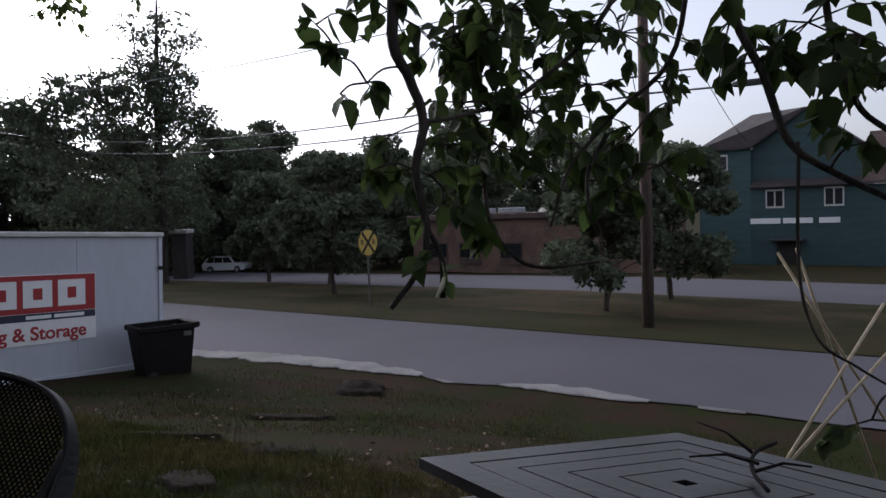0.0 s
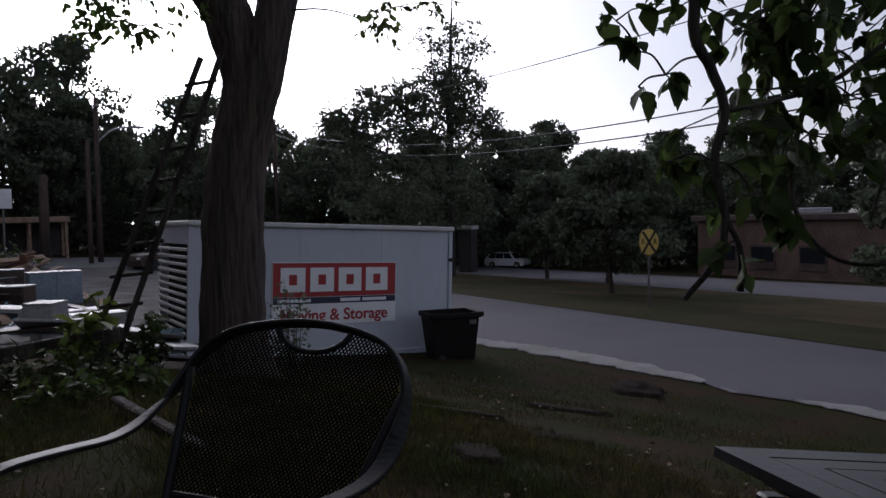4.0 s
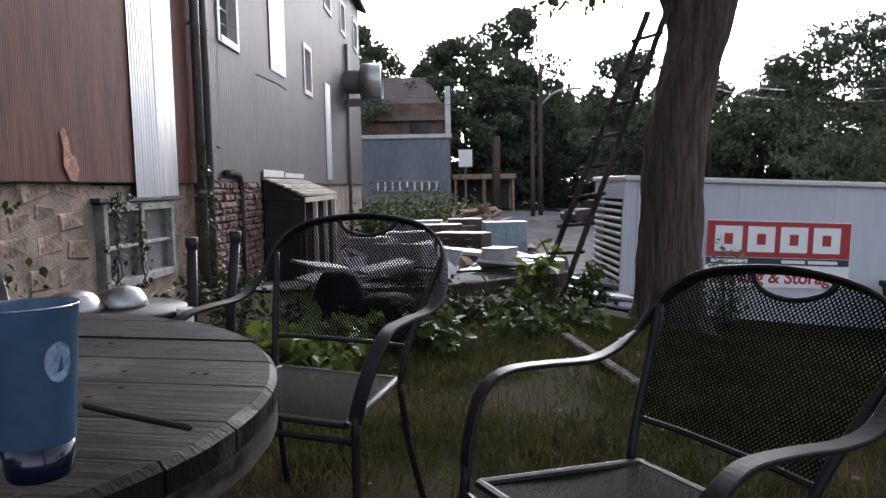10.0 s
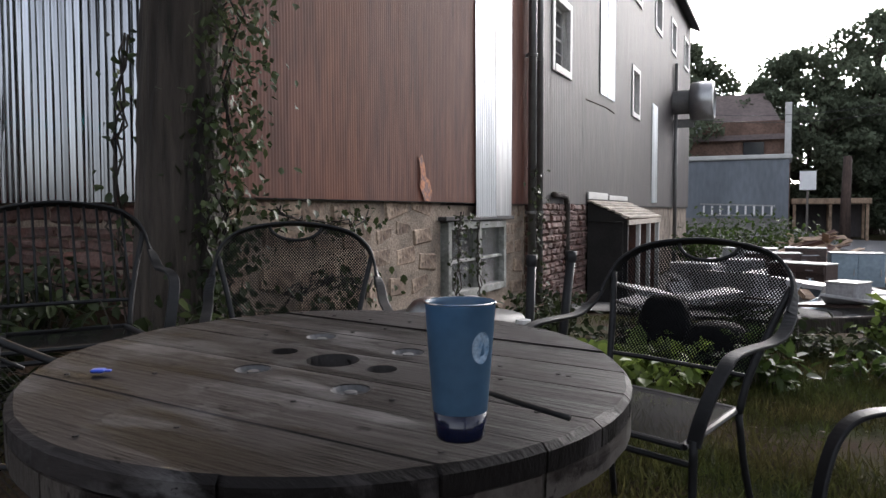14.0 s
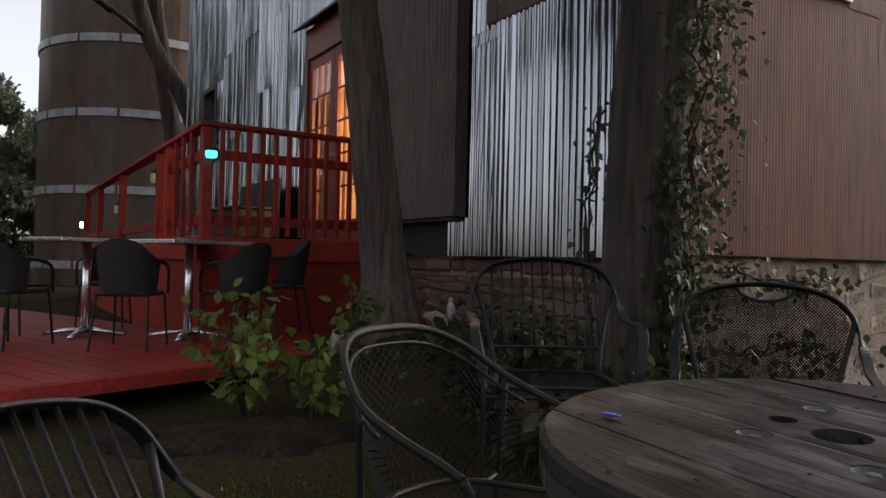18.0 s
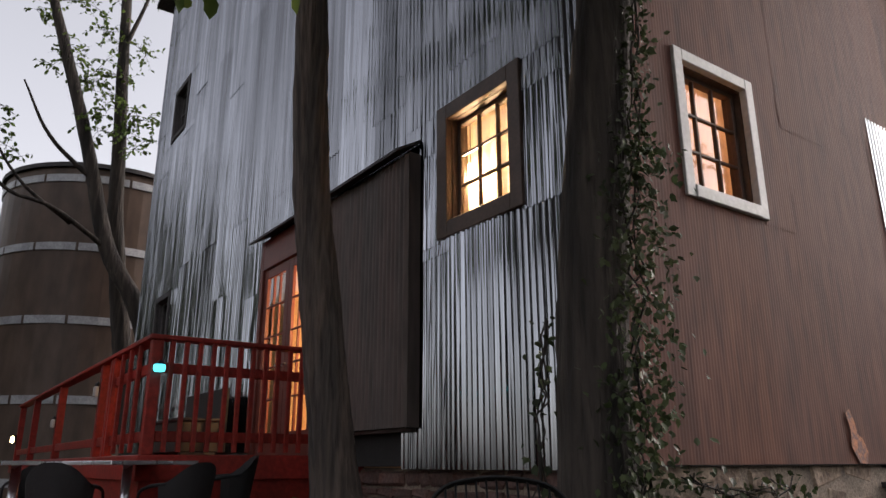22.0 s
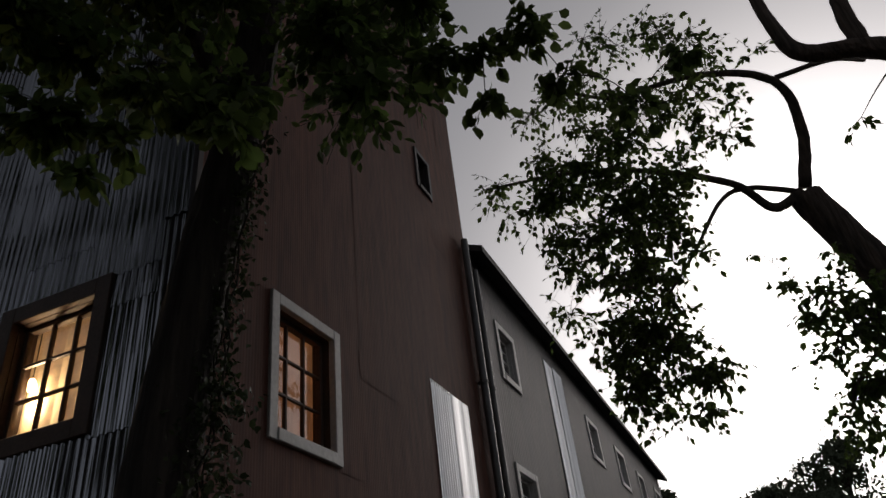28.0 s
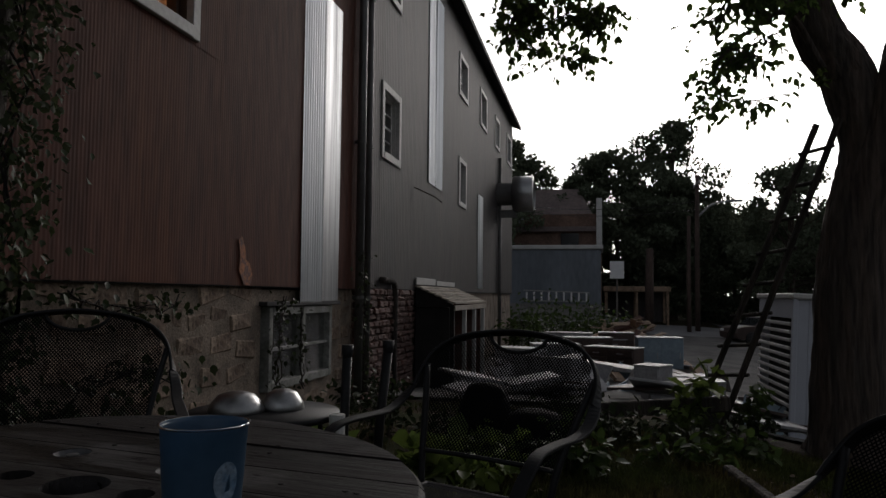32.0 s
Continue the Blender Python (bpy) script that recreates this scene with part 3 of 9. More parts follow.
def clad(wall, a0, a1, z0, z1, holes, width, height, pitch, amp, seg, mat, to3, start=0.0, name="sheet"):
    """Covers a wall with separate corrugated sheets that overlap a little, leaving the openings free."""
    rnd, col, a = random.Random(int(a0 * 10) + 77), 0, a0
    while a < a1 - 0.01:
        b = min(a + width, a1)
        z = z0 - (rnd.random() * 0.5 * height if col % 2 else 0.0) * start
        while z < z1 - 0.01:
            c = min(z + height, z1)
            for r in cut_rects((a, b, max(z, z0), c), holes):
                off, tip = rnd.uniform(0.0, 0.006) * (1 if amp > 0.005 else 0.5), rnd.uniform(-0.004, 0.004) * (1 if amp > 0.005 else 0.25)
                v = sheet(r[0] - 0.012, r[1] + 0.012, r[2] - (0.03 if r[2] > z0 + 0.01 else 0), r[3], pitch, amp, seg,
                          lambda p, o, q, off=off, tip=tip, r=r: to3(p, o + off + tip * (q - r[2]) + (0.006 if q == r[3] else 0.012 if amp > 0.005 else 0.0085), q))
                part(name, v, mat, wall, smooth=True)
            z = c
        a, col = b, col + 1


def slab_with_holes(rect, holes, to3, thick):
    """The wall behind the sheets, in pieces round its openings, with thickness."""
    v = V()
    for a0, a1, b0, b1 in cut_rects(rect, holes):
        p = [to3(a, -d, z) for d in (0.0, thick) for z in (b0, b1) for a in (a0, a1)]
        v.add(p, [(0, 1, 3, 2), (4, 6, 7, 5), (0, 4, 5, 1), (2, 3, 7, 6), (0, 2, 6, 4), (1, 5, 7, 3)])
    return v


def on_long(a, o, z):
    return (WX + o, a, z)


def on_front(a, o, z):
    return (a, WY - o, z)


# openings: lo, hi, bottom, top
RW = (3.944, 4.98, 3.01, 4.249)
HIGHW = (7.3, 7.8, 7.55, 8.27)
WINGW = [(9.916, 10.935, 3.043, 4.18), (15.943, 16.87, 3.085, 4.21), (9.98, 10.90, 5.51, 6.54), (15.92, 17.02, 5.62, 6.62),
         (18.95, 20.1, 5.62, 6.66), (21.85, 22.9, 5.62, 6.62), (24.85, 26.0, 5.68, 6.72)]
SW = (-5.06, -3.973, 2.94, 4.148)
FARW = [(-14.6, -13.62, 7.42, 8.6), (-14.42, -13.42, 2.7, 4.15)]

long_holes = [RW, HIGHW]
front_holes = [SW, *FARW]
DOORWAY = (-8.62, -7.12, 1.25, 3.43)
wall_long = tagged(new("wall_east", slab_with_holes((WY + 0.002, WING_Y, 1.12, TOP), long_holes, on_long, 0.18).mesh("wall_east", M_dark)), "rust-brown corrugated steel wall of an old mill, ribbed and stained", "wall", kind="structure")
wall_front = tagged(new("wall_front", slab_with_holes((FRONT_L, WX - 0.182, 1.12, TOP), front_holes + [DOORWAY], on_front, 0.18).mesh("wall_front", M_dark)), "shiny galvanised corrugated steel front wall of the mill", "wall", kind="structure")
wall_wing = tagged(new("wall_wing", slab_with_holes((WING_Y + 0.002, WING_END, 1.12, WING_TOP), WINGW, on_long, 0.18).mesh("wall_wing", M_dark)), "dark weathered corrugated steel wall of the long mill wing", "wall", kind="structure")
back = V().box(FRONT_L, WX - 0.2, WING_END - 0.2, WING_END, -1.5, WING_TOP).box(FRONT_L - 0.01, FRONT_L + 0.18, WY + 0.2, WING_END - 0.21, -1.0, WING_TOP - 0.01)
back.box(FRONT_L + 0.2, WX - 0.21, WING_Y - 0.2, WING_Y - 0.01, WING_TOP + 0.01, TOP - 0.01)
solid("wall_back", back, M_darkwall, "plain dark steel rear walls of the mill", "wall", kind="structure")
tower_side = V().box(FRONT_L + 0.001, FRONT_L + 0.17, WY + 0.2, WING_Y - 0.21, WING_TOP + 0.002, TOP - 0.01)
solid("wall_west", tower_side, M_darkwall, "plain dark steel side wall of the mill", "wall", kind="structure")


def gable_roof(name, x0, x1, y0, y1, z, rise, over, mat, label, ridge_along="y"):
    v, t = V(), 0.12
    if ridge_along == "y":
        xm = (x0 + x1) / 2
        s = rise / (xm - x0)
        prof = [(x0 - over, z - s * over), (xm, z + rise), (x1 + over, z - s * over)]
        p = [(x, y, q + d) for d in (0, t) for y in (y0 - over, y1 + over) for x, q in prof]
    else:
        ym = (y0 + y1) / 2
        s = rise / (ym - y0)
        prof = [(y0 - over, z - s * over), (ym, z + rise), (y1 + over, z - s * over)]
        p = [(x, y, q + d) for d in (0, t) for x in (x1 + over, x0 - over) for y, q in prof]
    v.add(p, [(0, 3, 4, 1), (1, 4, 5, 2), (6, 7, 10, 9), (7, 8, 11, 10), (0, 1, 7, 6), (1, 2, 8, 7), (3, 9, 10, 4), (4, 10, 11, 5), (0, 6, 9, 3), (2, 5, 11, 8)])
    return solid(name, v, mat, label, "roof", kind="structure")


gable_roof("roof_tower", FRONT_L, WX - 0.3, WY, WING_Y, TOP, 2.2, 0.32, M_roof, "dark roof over the tall front part of the mill")
gable_roof("roof_wing", FRONT_L, WX, WING_Y + 0.37, WING_END + 0.2, WING_TOP - 0.14, 2.6, 0.28, M_roof, "dark low roof with wide eaves over the mill wing")

# sheets
clad(wall_front, FRONT_L, WX - 0.01, 1.1, TOP, front_holes + [(-8.68, -5.60, 0.9, 3.8)], 0.68, 3.4, 0.068, 0.011, 6, M_silver, on_front, 1.0)
clad(wall_long, WY, 7.08, 1.13, TOP, long_holes, 0.8, 3.1, 0.034, 0.0011, 4, M_rust, on_long, 0.4)
clad(wall_long, 7.08, WING_Y, 1.13, TOP, [(7.08, 8.23, 0.9, 4.52), *long_holes], 0.62, 3.1, 0.034, 0.0011, 4, M_rust, on_long, 0.4)
clad(wall_wing, WING_Y + 0.02, WING_END, 1.15, WING_TOP, WINGW + [(12.9, 14.08, 3.14, 6.9), (18.66, 19.45, 1.24, 3.72)], 0.9, 3.2, 0.09, 0.0025, 4, M_darkwall, on_long, 0.4)
part("patch_sheet", V().box(WX + 0.010, WX + 0.016, 7.665, 8.23, 0.97, 4.52, 0.002), M_flatsheet, wall_long, "flat bright galvanised sheet")
clad(wall_long, 7.08, 7.66, 0.97, 4.52, [], 0.575, 3.6, 0.066, 0.010, 6, M_strip, lambda a, o, z: on_long(a, o + 0.01, z), 0.0, "patch_sheet")
clad(wall_wing, 12.9, 14.08, 3.14, 6.9, [], 0.58, 3.9, 0.066, 0.010, 6, M_strip, lambda a, o, z: on_long(a, o + 0.01, z), 0.0, "patch_sheet")
clad(wall_wing, 18.66, 19.45, 1.24, 3.72, [], 0.83, 3.9, 0.066, 0.010, 6, M_strip, lambda a, o, z: on_long(a, o + 0.01, z), 0.0, "patch_sheet")
part("corner_trim", V().box(WX - 0.02, WX + 0.03, WY - 0.03, WY + 0.02, 1.1, TOP), M_darkwall, wall_front, "dull steel corner flashing")

# foundation
found = tagged(new("foundation", V().box(WX - 0.4, WX - 0.06, WY + 0.05, WING_Y - 0.06, -1.0, 0.12).box(WX - 0.4, WX - 0.06, WY + 0.05, 6.35, 0.12, 1.19).box(WX - 0.4, WX - 0.06, 8.12, WING_Y - 0.06, 0.12, 1.19).box(WX - 0.4, WX - 0.06, 6.35, 8.12, 0.95, 1.1).mesh("foundation", M_mortar)),
               "rough tan rubble-stone foundation with wide mortar joints", "foundation", kind="structure")
found_wing = tagged(new("foundation_wing", V().box(WX - 0.4, WX - 0.05, WING_Y - 0.05, WING_END, -1.5, 1.16).mesh("foundation_wing", M_mortar)), "mixed brick and rubble foundation below the wing", "foundation", kind="structure")
found_front = tagged(new("foundation_front", V().box(FRONT_L, WX - 0.06, WY + 0.12, WY + 0.4, -0.5, 1.11).mesh("foundation_front", M_mortar)), "brick foundation under the front wall", "foundation", kind="structure")


def stone_mesh(w, d, h, seed):
    rnd = random.Random(seed)
    v = V().box(-w / 2, w / 2, -d / 2, d / 2, -h / 2, h / 2, min(w, h) * 0.22)
    v.v = [(x + rnd.uniform(-0.012, 0.012), y + rnd.uniform(-0.014, 0.014), z + rnd.uniform(-0.012, 0.012)) for x, y, z in v.v]
    return v


def lay_stones(parent, lo, hi, z0, z1, to3, rows, wide, mat, holes, seed, name="stone"):
    """Rough courses of stones, each its own piece, leaving the openings free."""
    rnd = random.Random(seed)
    kinds = {}
    z, row = z0, 0
    rubble = name == "stone"
    heights = [rnd.uniform(0.65, 1.4) for _ in range(rows)]
    k = (z1 - z0) / sum(heights)
    for hh in heights:
        h = hh * k
        a = lo + (rnd.random() * -wide * 0.5)
        while a < hi:
            w = wide * rnd.uniform(0.55, 1.5)
            b = min(a + w, hi)
            a_ = max(a, lo)
            if b - a_ > 0.05 and not any(b > q[0] and a_ < q[1] and z + h > q[2] and z < q[3] for q in holes):
                key = (round((b - a_) / 0.05), round(h / 0.02), rnd.randrange(3))
                if key not in kinds:
                    kinds[key] = stone_mesh(key[0] * 0.05 - 0.018, 0.16, key[1] * 0.02 - 0.014, (key[0] * 31 + key[1] * 7 + key[2]) % 1000).mesh(name, mat)
                ob = new(name, kinds[key])
                p = to3((a_ + b) / 2, rnd.uniform(-0.14, -0.122) if rubble else rnd.uniform(-0.05, -0.02), z + h / 2 + (rnd.uniform(-0.05, 0.05) if rubble else 0.0))
                ob.matrix_world = Matrix.Translation(p) @ Matrix.Rotation(radians(90) if to3 is on_long else 0, 4, "Z") @ Matrix.Rotation(rnd.uniform(-0.16, 0.16) if rubble else rnd.uniform(-0.02, 0.02), 4, "Y")
                ob.parent = parent
            a = b
        z += h


# ---------- windows ----------
room_wall = material("warm_room_plaster", (0.62, 0.42, 0.25), 0.9, vary=0.1, scale=2, grain=20, bump=0.1)
amber_m = material("dark_amber_curtain", (0.50, 0.31, 0.19), 0.9, vary=0.2, scale=3, grain=12, bump=0.2, translucent=0.45)
curtain_m = material("amber_curtain", (0.80, 0.66, 0.44), 0.9, vary=0.15, scale=3, grain=12, bump=0.2, translucent=0.6)


def window(name, rect, to3, trim, trim_m, cols, rows, label, bar_m=None, glass_m=None, recess=0.09, sill=True):
    """A window in its opening: trim boards standing proud, reveal, sash bars and one pane for each light."""
    a0, a1, z0, z1 = rect
    bar_m, glass_m = bar_m or trim_m, glass_m or M_darkglass
    root = tagged(new(name), label, "window", kind="structure")

    def bx(p0, p1, o0, o1, q0, q1, bevel=0.006):
        lo, hi = Vector(to3(p0, o0, q0)), Vector(to3(p1, o1, q1))
        return V().box(min(lo.x, hi.x), max(lo.x, hi.x), min(lo.y, hi.y), max(lo.y, hi.y), q0, q1, bevel)

    part("trim_board", bx(a0 - 0.005, a0 + trim, -0.03, 0.035, z0, z1), trim_m, root)
    part("trim_board", bx(a1 - trim, a1 + 0.005, -0.03, 0.035, z0, z1), trim_m, root)
    part("trim_board", bx(a0 + trim, a1 - trim, -0.03, 0.033, z1 - trim, z1), trim_m, root)
    part("window_sill", bx(a0 + trim, a1 - trim, -0.06, 0.045 if sill else 0.033, z0, z0 + trim), trim_m, root)
    b0, b1, c0, c1 = a0 + trim, a1 - trim, z0 + trim, z1 - trim
    fr = V()
    for args in ((b0, b0 + 0.04, c0, c1), (b1 - 0.04, b1, c0, c1), (b0 + 0.04, b1 - 0.04, c0, c0 + 0.045), (b0 + 0.04, b1 - 0.04, c1 - 0.04, c1)):
        q = bx(args[0], args[1], -recess - 0.05, -recess, args[2], args[3], 0.004)
        fr.add(q.v, q.f)
    part("sash", fr, bar_m, root)
    w, h = (b1 - b0 - 0.08) / cols, (c1 - c0 - 0.085) / rows
    for i in range(1, cols):
        x = b0 + 0.04 + w * i
        part("glazing_bar", bx(x - 0.011, x + 0.011, -recess - 0.04, -recess - 0.005, c0 + 0.045, c1 - 0.04, 0.003), bar_m, root)
    for j in range(1, rows):
        z = c0 + 0.045 + h * j
        t = 0.02 if (rows % 2 == 0 and j == rows // 2) else 0.011
        part("glazing_bar", bx(b0 + 0.04, b1 - 0.04, -recess - 0.038, -recess - 0.007, z - t, z + t, 0.003), bar_m, root)
    for i in range(cols):
        for j in range(rows):
            x, z = b0 + 0.04 + w * i, c0 + 0.045 + h * j
            v = V().add([to3(x + 0.004, -recess - 0.025, z + 0.004), to3(x + w - 0.004, -recess - 0.025, z + 0.004), to3(x + w - 0.004, -recess - 0.025, z + h - 0.004), to3(x + 0.004, -recess - 0.025, z + h - 0.004)], [(0, 1, 2, 3)])
            ob = part("pane", v, glass_m, root)
            ob.visible_shadow = False
    rv = V()
    for args in ((a0 + 0.01, b0, z0 + 0.01, z1 - 0.01), (b1, a1 - 0.01, z0 + 0.01, z1 - 0.01), (b0, b1, z0 + 0.01, c0), (b0, b1, c1, z1 - 0.01)):
        q = bx(args[0], args[1], -0.2, -0.032, args[2], args[3], 0)
        rv.add(q.v, q.f)
    part("reveal", rv, bar_m, root)
    return root


window("window_front", SW, on_front, 0.14, M_browntrim, 3, 3, "brown-framed sash window glowing warm from a lamp inside", M_browntrim, M_glass, sill=False)
window("window_red", RW, on_long, 0.10, M_whitetrim, 3, 3, "grey-white framed sash window with amber light inside", M_browntrim, M_clearglass)
window("window_high", HIGHW, on_long, 0.07, M_darkwall, 2, 2, "small dark window high in the rust-coloured wall", M_darkwall)
for k, r in enumerate(FARW):
    window(f"window_far_{k + 1}", r, on_front, 0.10, M_roof, 2, 2, "dark-framed window in the galvanised wall", M_roof)
for k, r in enumerate(WINGW):
    window(f"window_wing_{k + 1}", r, on_long, 0.11, M_whitetrim, 2, 4, "white-framed sash window in the dark wing wall", M_whitetrim)

# the lit rooms behind the front and side windows
room = V()
room.box(-9.4, WX - 0.2, WY + 3.2, WY + 3.3, 1.2, 4.9).box(-9.4, WX - 0.2, WY + 0.2, WY + 3.2, 1.1, 1.2).box(-9.4, WX - 0.2, WY + 0.2, WY + 3.3, 4.9, 5.0).box(-9.5, -9.4, WY + 0.2, WY + 3.3, 1.1, 5.0)
for name_, lo_, hi_, to_ in (("curtain", -5.4, -3.75, lambda a, d, z: (a, 3.33 + d, z)), ("curtain", 3.6, 5.3, lambda a, d, z: (WX - 0.33 + d, a, z))):
    cv = V()
    for i in range(61):
        a = lo_ + (hi_ - lo_) * i / 60
        d = 0.012 * math.sin(i * 0.9) + 0.006 * math.sin(i * 2.3)
        cv.v += [to_(a, d, 2.92), to_(a, d, 4.34)]
    cv.f = [(2 * i, 2 * i + 2, 2 * i + 3, 2 * i + 1) for i in range(60)]
    solid(name_, cv, curtain_m if lo_ < 0 else amber_m, "thin cream curtain hanging behind the front window" if lo_ < 0 else "dim amber curtain hanging behind the side window", "curtain", smooth=True)
solid("room_inside", room, room_wall, "warm plastered room seen through the lit windows", "room", kind="structure")
# plain boxes behind the glass; their dark colour stands for the rooms' gloom
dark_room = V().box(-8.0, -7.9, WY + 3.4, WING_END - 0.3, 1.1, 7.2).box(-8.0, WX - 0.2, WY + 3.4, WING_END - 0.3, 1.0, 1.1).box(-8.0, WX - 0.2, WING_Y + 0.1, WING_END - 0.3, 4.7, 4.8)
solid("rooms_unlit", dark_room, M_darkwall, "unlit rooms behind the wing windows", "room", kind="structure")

# ---------- trees and plants ----------
LEAF_PLAIN = [(0, 0, 0), (0.30, 0.35, 0.06), (0.26, 0.70, 0.05), (0, 1, -0.08), (-0.26, 0.70, 0.05), (-0.30, 0.35, 0.06), (0, 0.5, -0.03)]
LEAF_TOOTHED = [(0, 0, 0), (0.24, 0.12, 0.05), (0.36, 0.34, 0.06), (0.30, 0.50, 0.04), (0.27, 0.66, 0.03), (0, 1.10, -0.14), (-0.25, 0.68, 0.03), (-0.31, 0.52, 0.04), (-0.37, 0.32, 0.06), (-0.22, 0.12, 0.05), (0, 0.45, -0.05)]
LEAF_LOBED = [(0, 0, 0), (0.27, 0.20, 0.05), (0.31, 0.42, 0.04), (0.36, 0.60, 0.06), (0.20, 0.70, 0.02), (0, 1.05, -0.1), (-0.20, 0.70, 0.02), (-0.36, 0.60, 0.06), (-0.31, 0.42, 0.04), (-0.27, 0.20, 0.05), (0, 0.45, -0.04)]


def leaf_mesh(name, base, way, size, mat, rng, shape=LEAF_PLAIN, wild=0.6):
    """One mesh of many separate folded leaves: base points, growing directions and lengths."""
    n, k = len(base), len(shape)
    way = way / np.linalg.norm(way, axis=1, keepdims=True).clip(1e-6)
    ref = rng.normal(size=(n, 3)) * wild + np.array([0, 0, 1.0])
    side = np.cross(way, ref)
    side /= np.linalg.norm(side, axis=1, keepdims=True).clip(1e-6)
    up = np.cross(side, way)
    s = np.array(shape)
    co = base[:, None] + size[:, None, None] * (s[None, :, :1] * side[:, None] + s[None, :, 1:2] * way[:, None] + s[None, :, 2:] * up[:, None])
    ring = k - 1
    tri = np.array([(i, (i + 1) % ring, ring) for i in range(ring)])
    faces = (tri[None] + (np.arange(n) * k)[:, None, None]).reshape(-1, 3)
    me = bpy.data.meshes.new(name)
    me.vertices.add(n * k)
    me.vertices.foreach_set("co", co.astype(np.float32).ravel())
    me.loops.add(faces.size)
    me.loops.foreach_set("vertex_index", faces.astype(np.int32).ravel())
    me.polygons.add(len(faces))
    me.polygons.foreach_set("loop_start", np.arange(0, faces.size, 3, dtype=np.int32))
    me.materials.append(mat)
    me.update(calc_edges=True)
    return me


def wobble(pts, rng, amount, n=6):
    q = bezier(pts, n)
    return [p + Vector(rng.normal(size=3)) * amount for p in q[:-1]] + [q[-1]]


def clumps_tree(name, m, limbs, clumps, leaf, leaf_mat, bark, label, seed, shape=LEAF_PLAIN, droop=0.8, trunk_sides=56, category="tree", more=1.0, first="trunk"):
    """A tree from its limbs (points, thick end, thin end) and its clumps of leaves (x, y, z, reach, leaves)."""
    rng = np.random.default_rng(seed)
    root = thing(name, m, label, category)
    skeleton = []
    for i, (pts, r0, r1) in enumerate(limbs):
        line = wobble(pts, rng, r0 * (0.008 if r0 > 0.1 else 0.04), 14 if r0 > 0.1 else 6)
        n = len(line)
        rad = [r0 + (r1 - r0) * k / (n - 1) for k in range(n)]
        if i == 0 and first == "trunk":
            rad = [r * (1 + 0.7 * math.exp(-((p.z - line[0].z) / 0.35) ** 2)) for r, p in zip(rad, line)]
        v = V().tube(line, rad, trunk_sides if r0 > 0.1 else 14 if r0 > 0.05 else 7)
        if r0 > 0.1:
            # furrowed bark: ridges that run up the stem
            axis = [Vector(line[i]) for i in range(n)]
            new_v = []
            for q, p in enumerate(v.v):
                c = axis[min(q // trunk_sides, n - 1)]
                d = Vector(p) - c
                k = 0.10 * noise.noise(Vector((d.x * 26, d.y * 26, p[2] * 2.4 + seed))) + 0.05 * noise.noise(Vector((d.x * 60, d.y * 60, p[2] * 6)))
                new_v.append(tuple(Vector(p) + d * k))
            v.v = new_v
        elif r0 > 0.05:
            v.v = [tuple(Vector(p) + Vector((noise.noise(Vector(p) * 7), noise.noise(Vector(p) * 7 + Vector((9, 0, 0))), 0)) * r0 * 0.07) for p in v.v]
        part(first if i == 0 else "branch", v, bark, root, smooth=True)
        skeleton += list(zip(line, rad))
    twigs, base, way, size = V(), [], [], []
    sk = np.array([tuple(p) for p, _ in skeleton])
    todo = [(np.array(c[:3]), c[3], int(c[4] * more)) for c in clumps]
    while todo:
        gaps = [np.linalg.norm(sk - t[0], axis=1).min() for t in todo]
        c, reach, count = todo.pop(int(np.argmin(gaps)))
        d = np.linalg.norm(sk - c, axis=1)
        j = int(d.argmin())
        mid = (sk[j] + c) / 2 + np.array([0, 0, 0.12 * d[j]]) + rng.normal(size=3) * 0.05 * d[j]
        if d[j] > 0.05:
            twigs.tube(bezier([sk[j], mid, c], 4), np.linspace(max(0.004, min(0.02, d[j] * 0.012)), 0.003, 9), 5)
        sk = np.concatenate([sk, c[None]])
        sprays = max(2, count // 5)
        for _ in range(sprays):
            out = rng.normal(size=3) * np.array([1, 1, 0.55])
            out /= np.linalg.norm(out)
            tip = c + out * reach * rng.uniform(0.45, 1.05) + np.array([0, 0, -0.25 * droop * reach])
            twigs.tube([c, (c + tip) / 2 + np.array([0, 0, 0.08 * reach]), tip], [0.003, 0.0025, 0.0015], 4, caps=False)
            for q in range(max(2, round(count / sprays))):
                f = rng.uniform(0.25, 1.0)
                p = c + (tip - c) * f + np.array([0, 0, 0.08 * reach * math.sin(math.pi * f)])
                base.append(p)
                way.append(out * 0.7 + rng.normal(size=3) * 0.6 + np.array([0, 0, -droop]))
                size.append(leaf * rng.uniform(0.6, 1.25))
    if twigs.v:
        tagged(part("twig", twigs, bark, root, smooth=True), kind="stuff")
    part("crown", leaf_mesh("crown", np.array(base), np.array(way), np.array(size), leaf_mat, rng, shape), leaf_mat, root, "loose crown of green leaves with gaps")
    return root


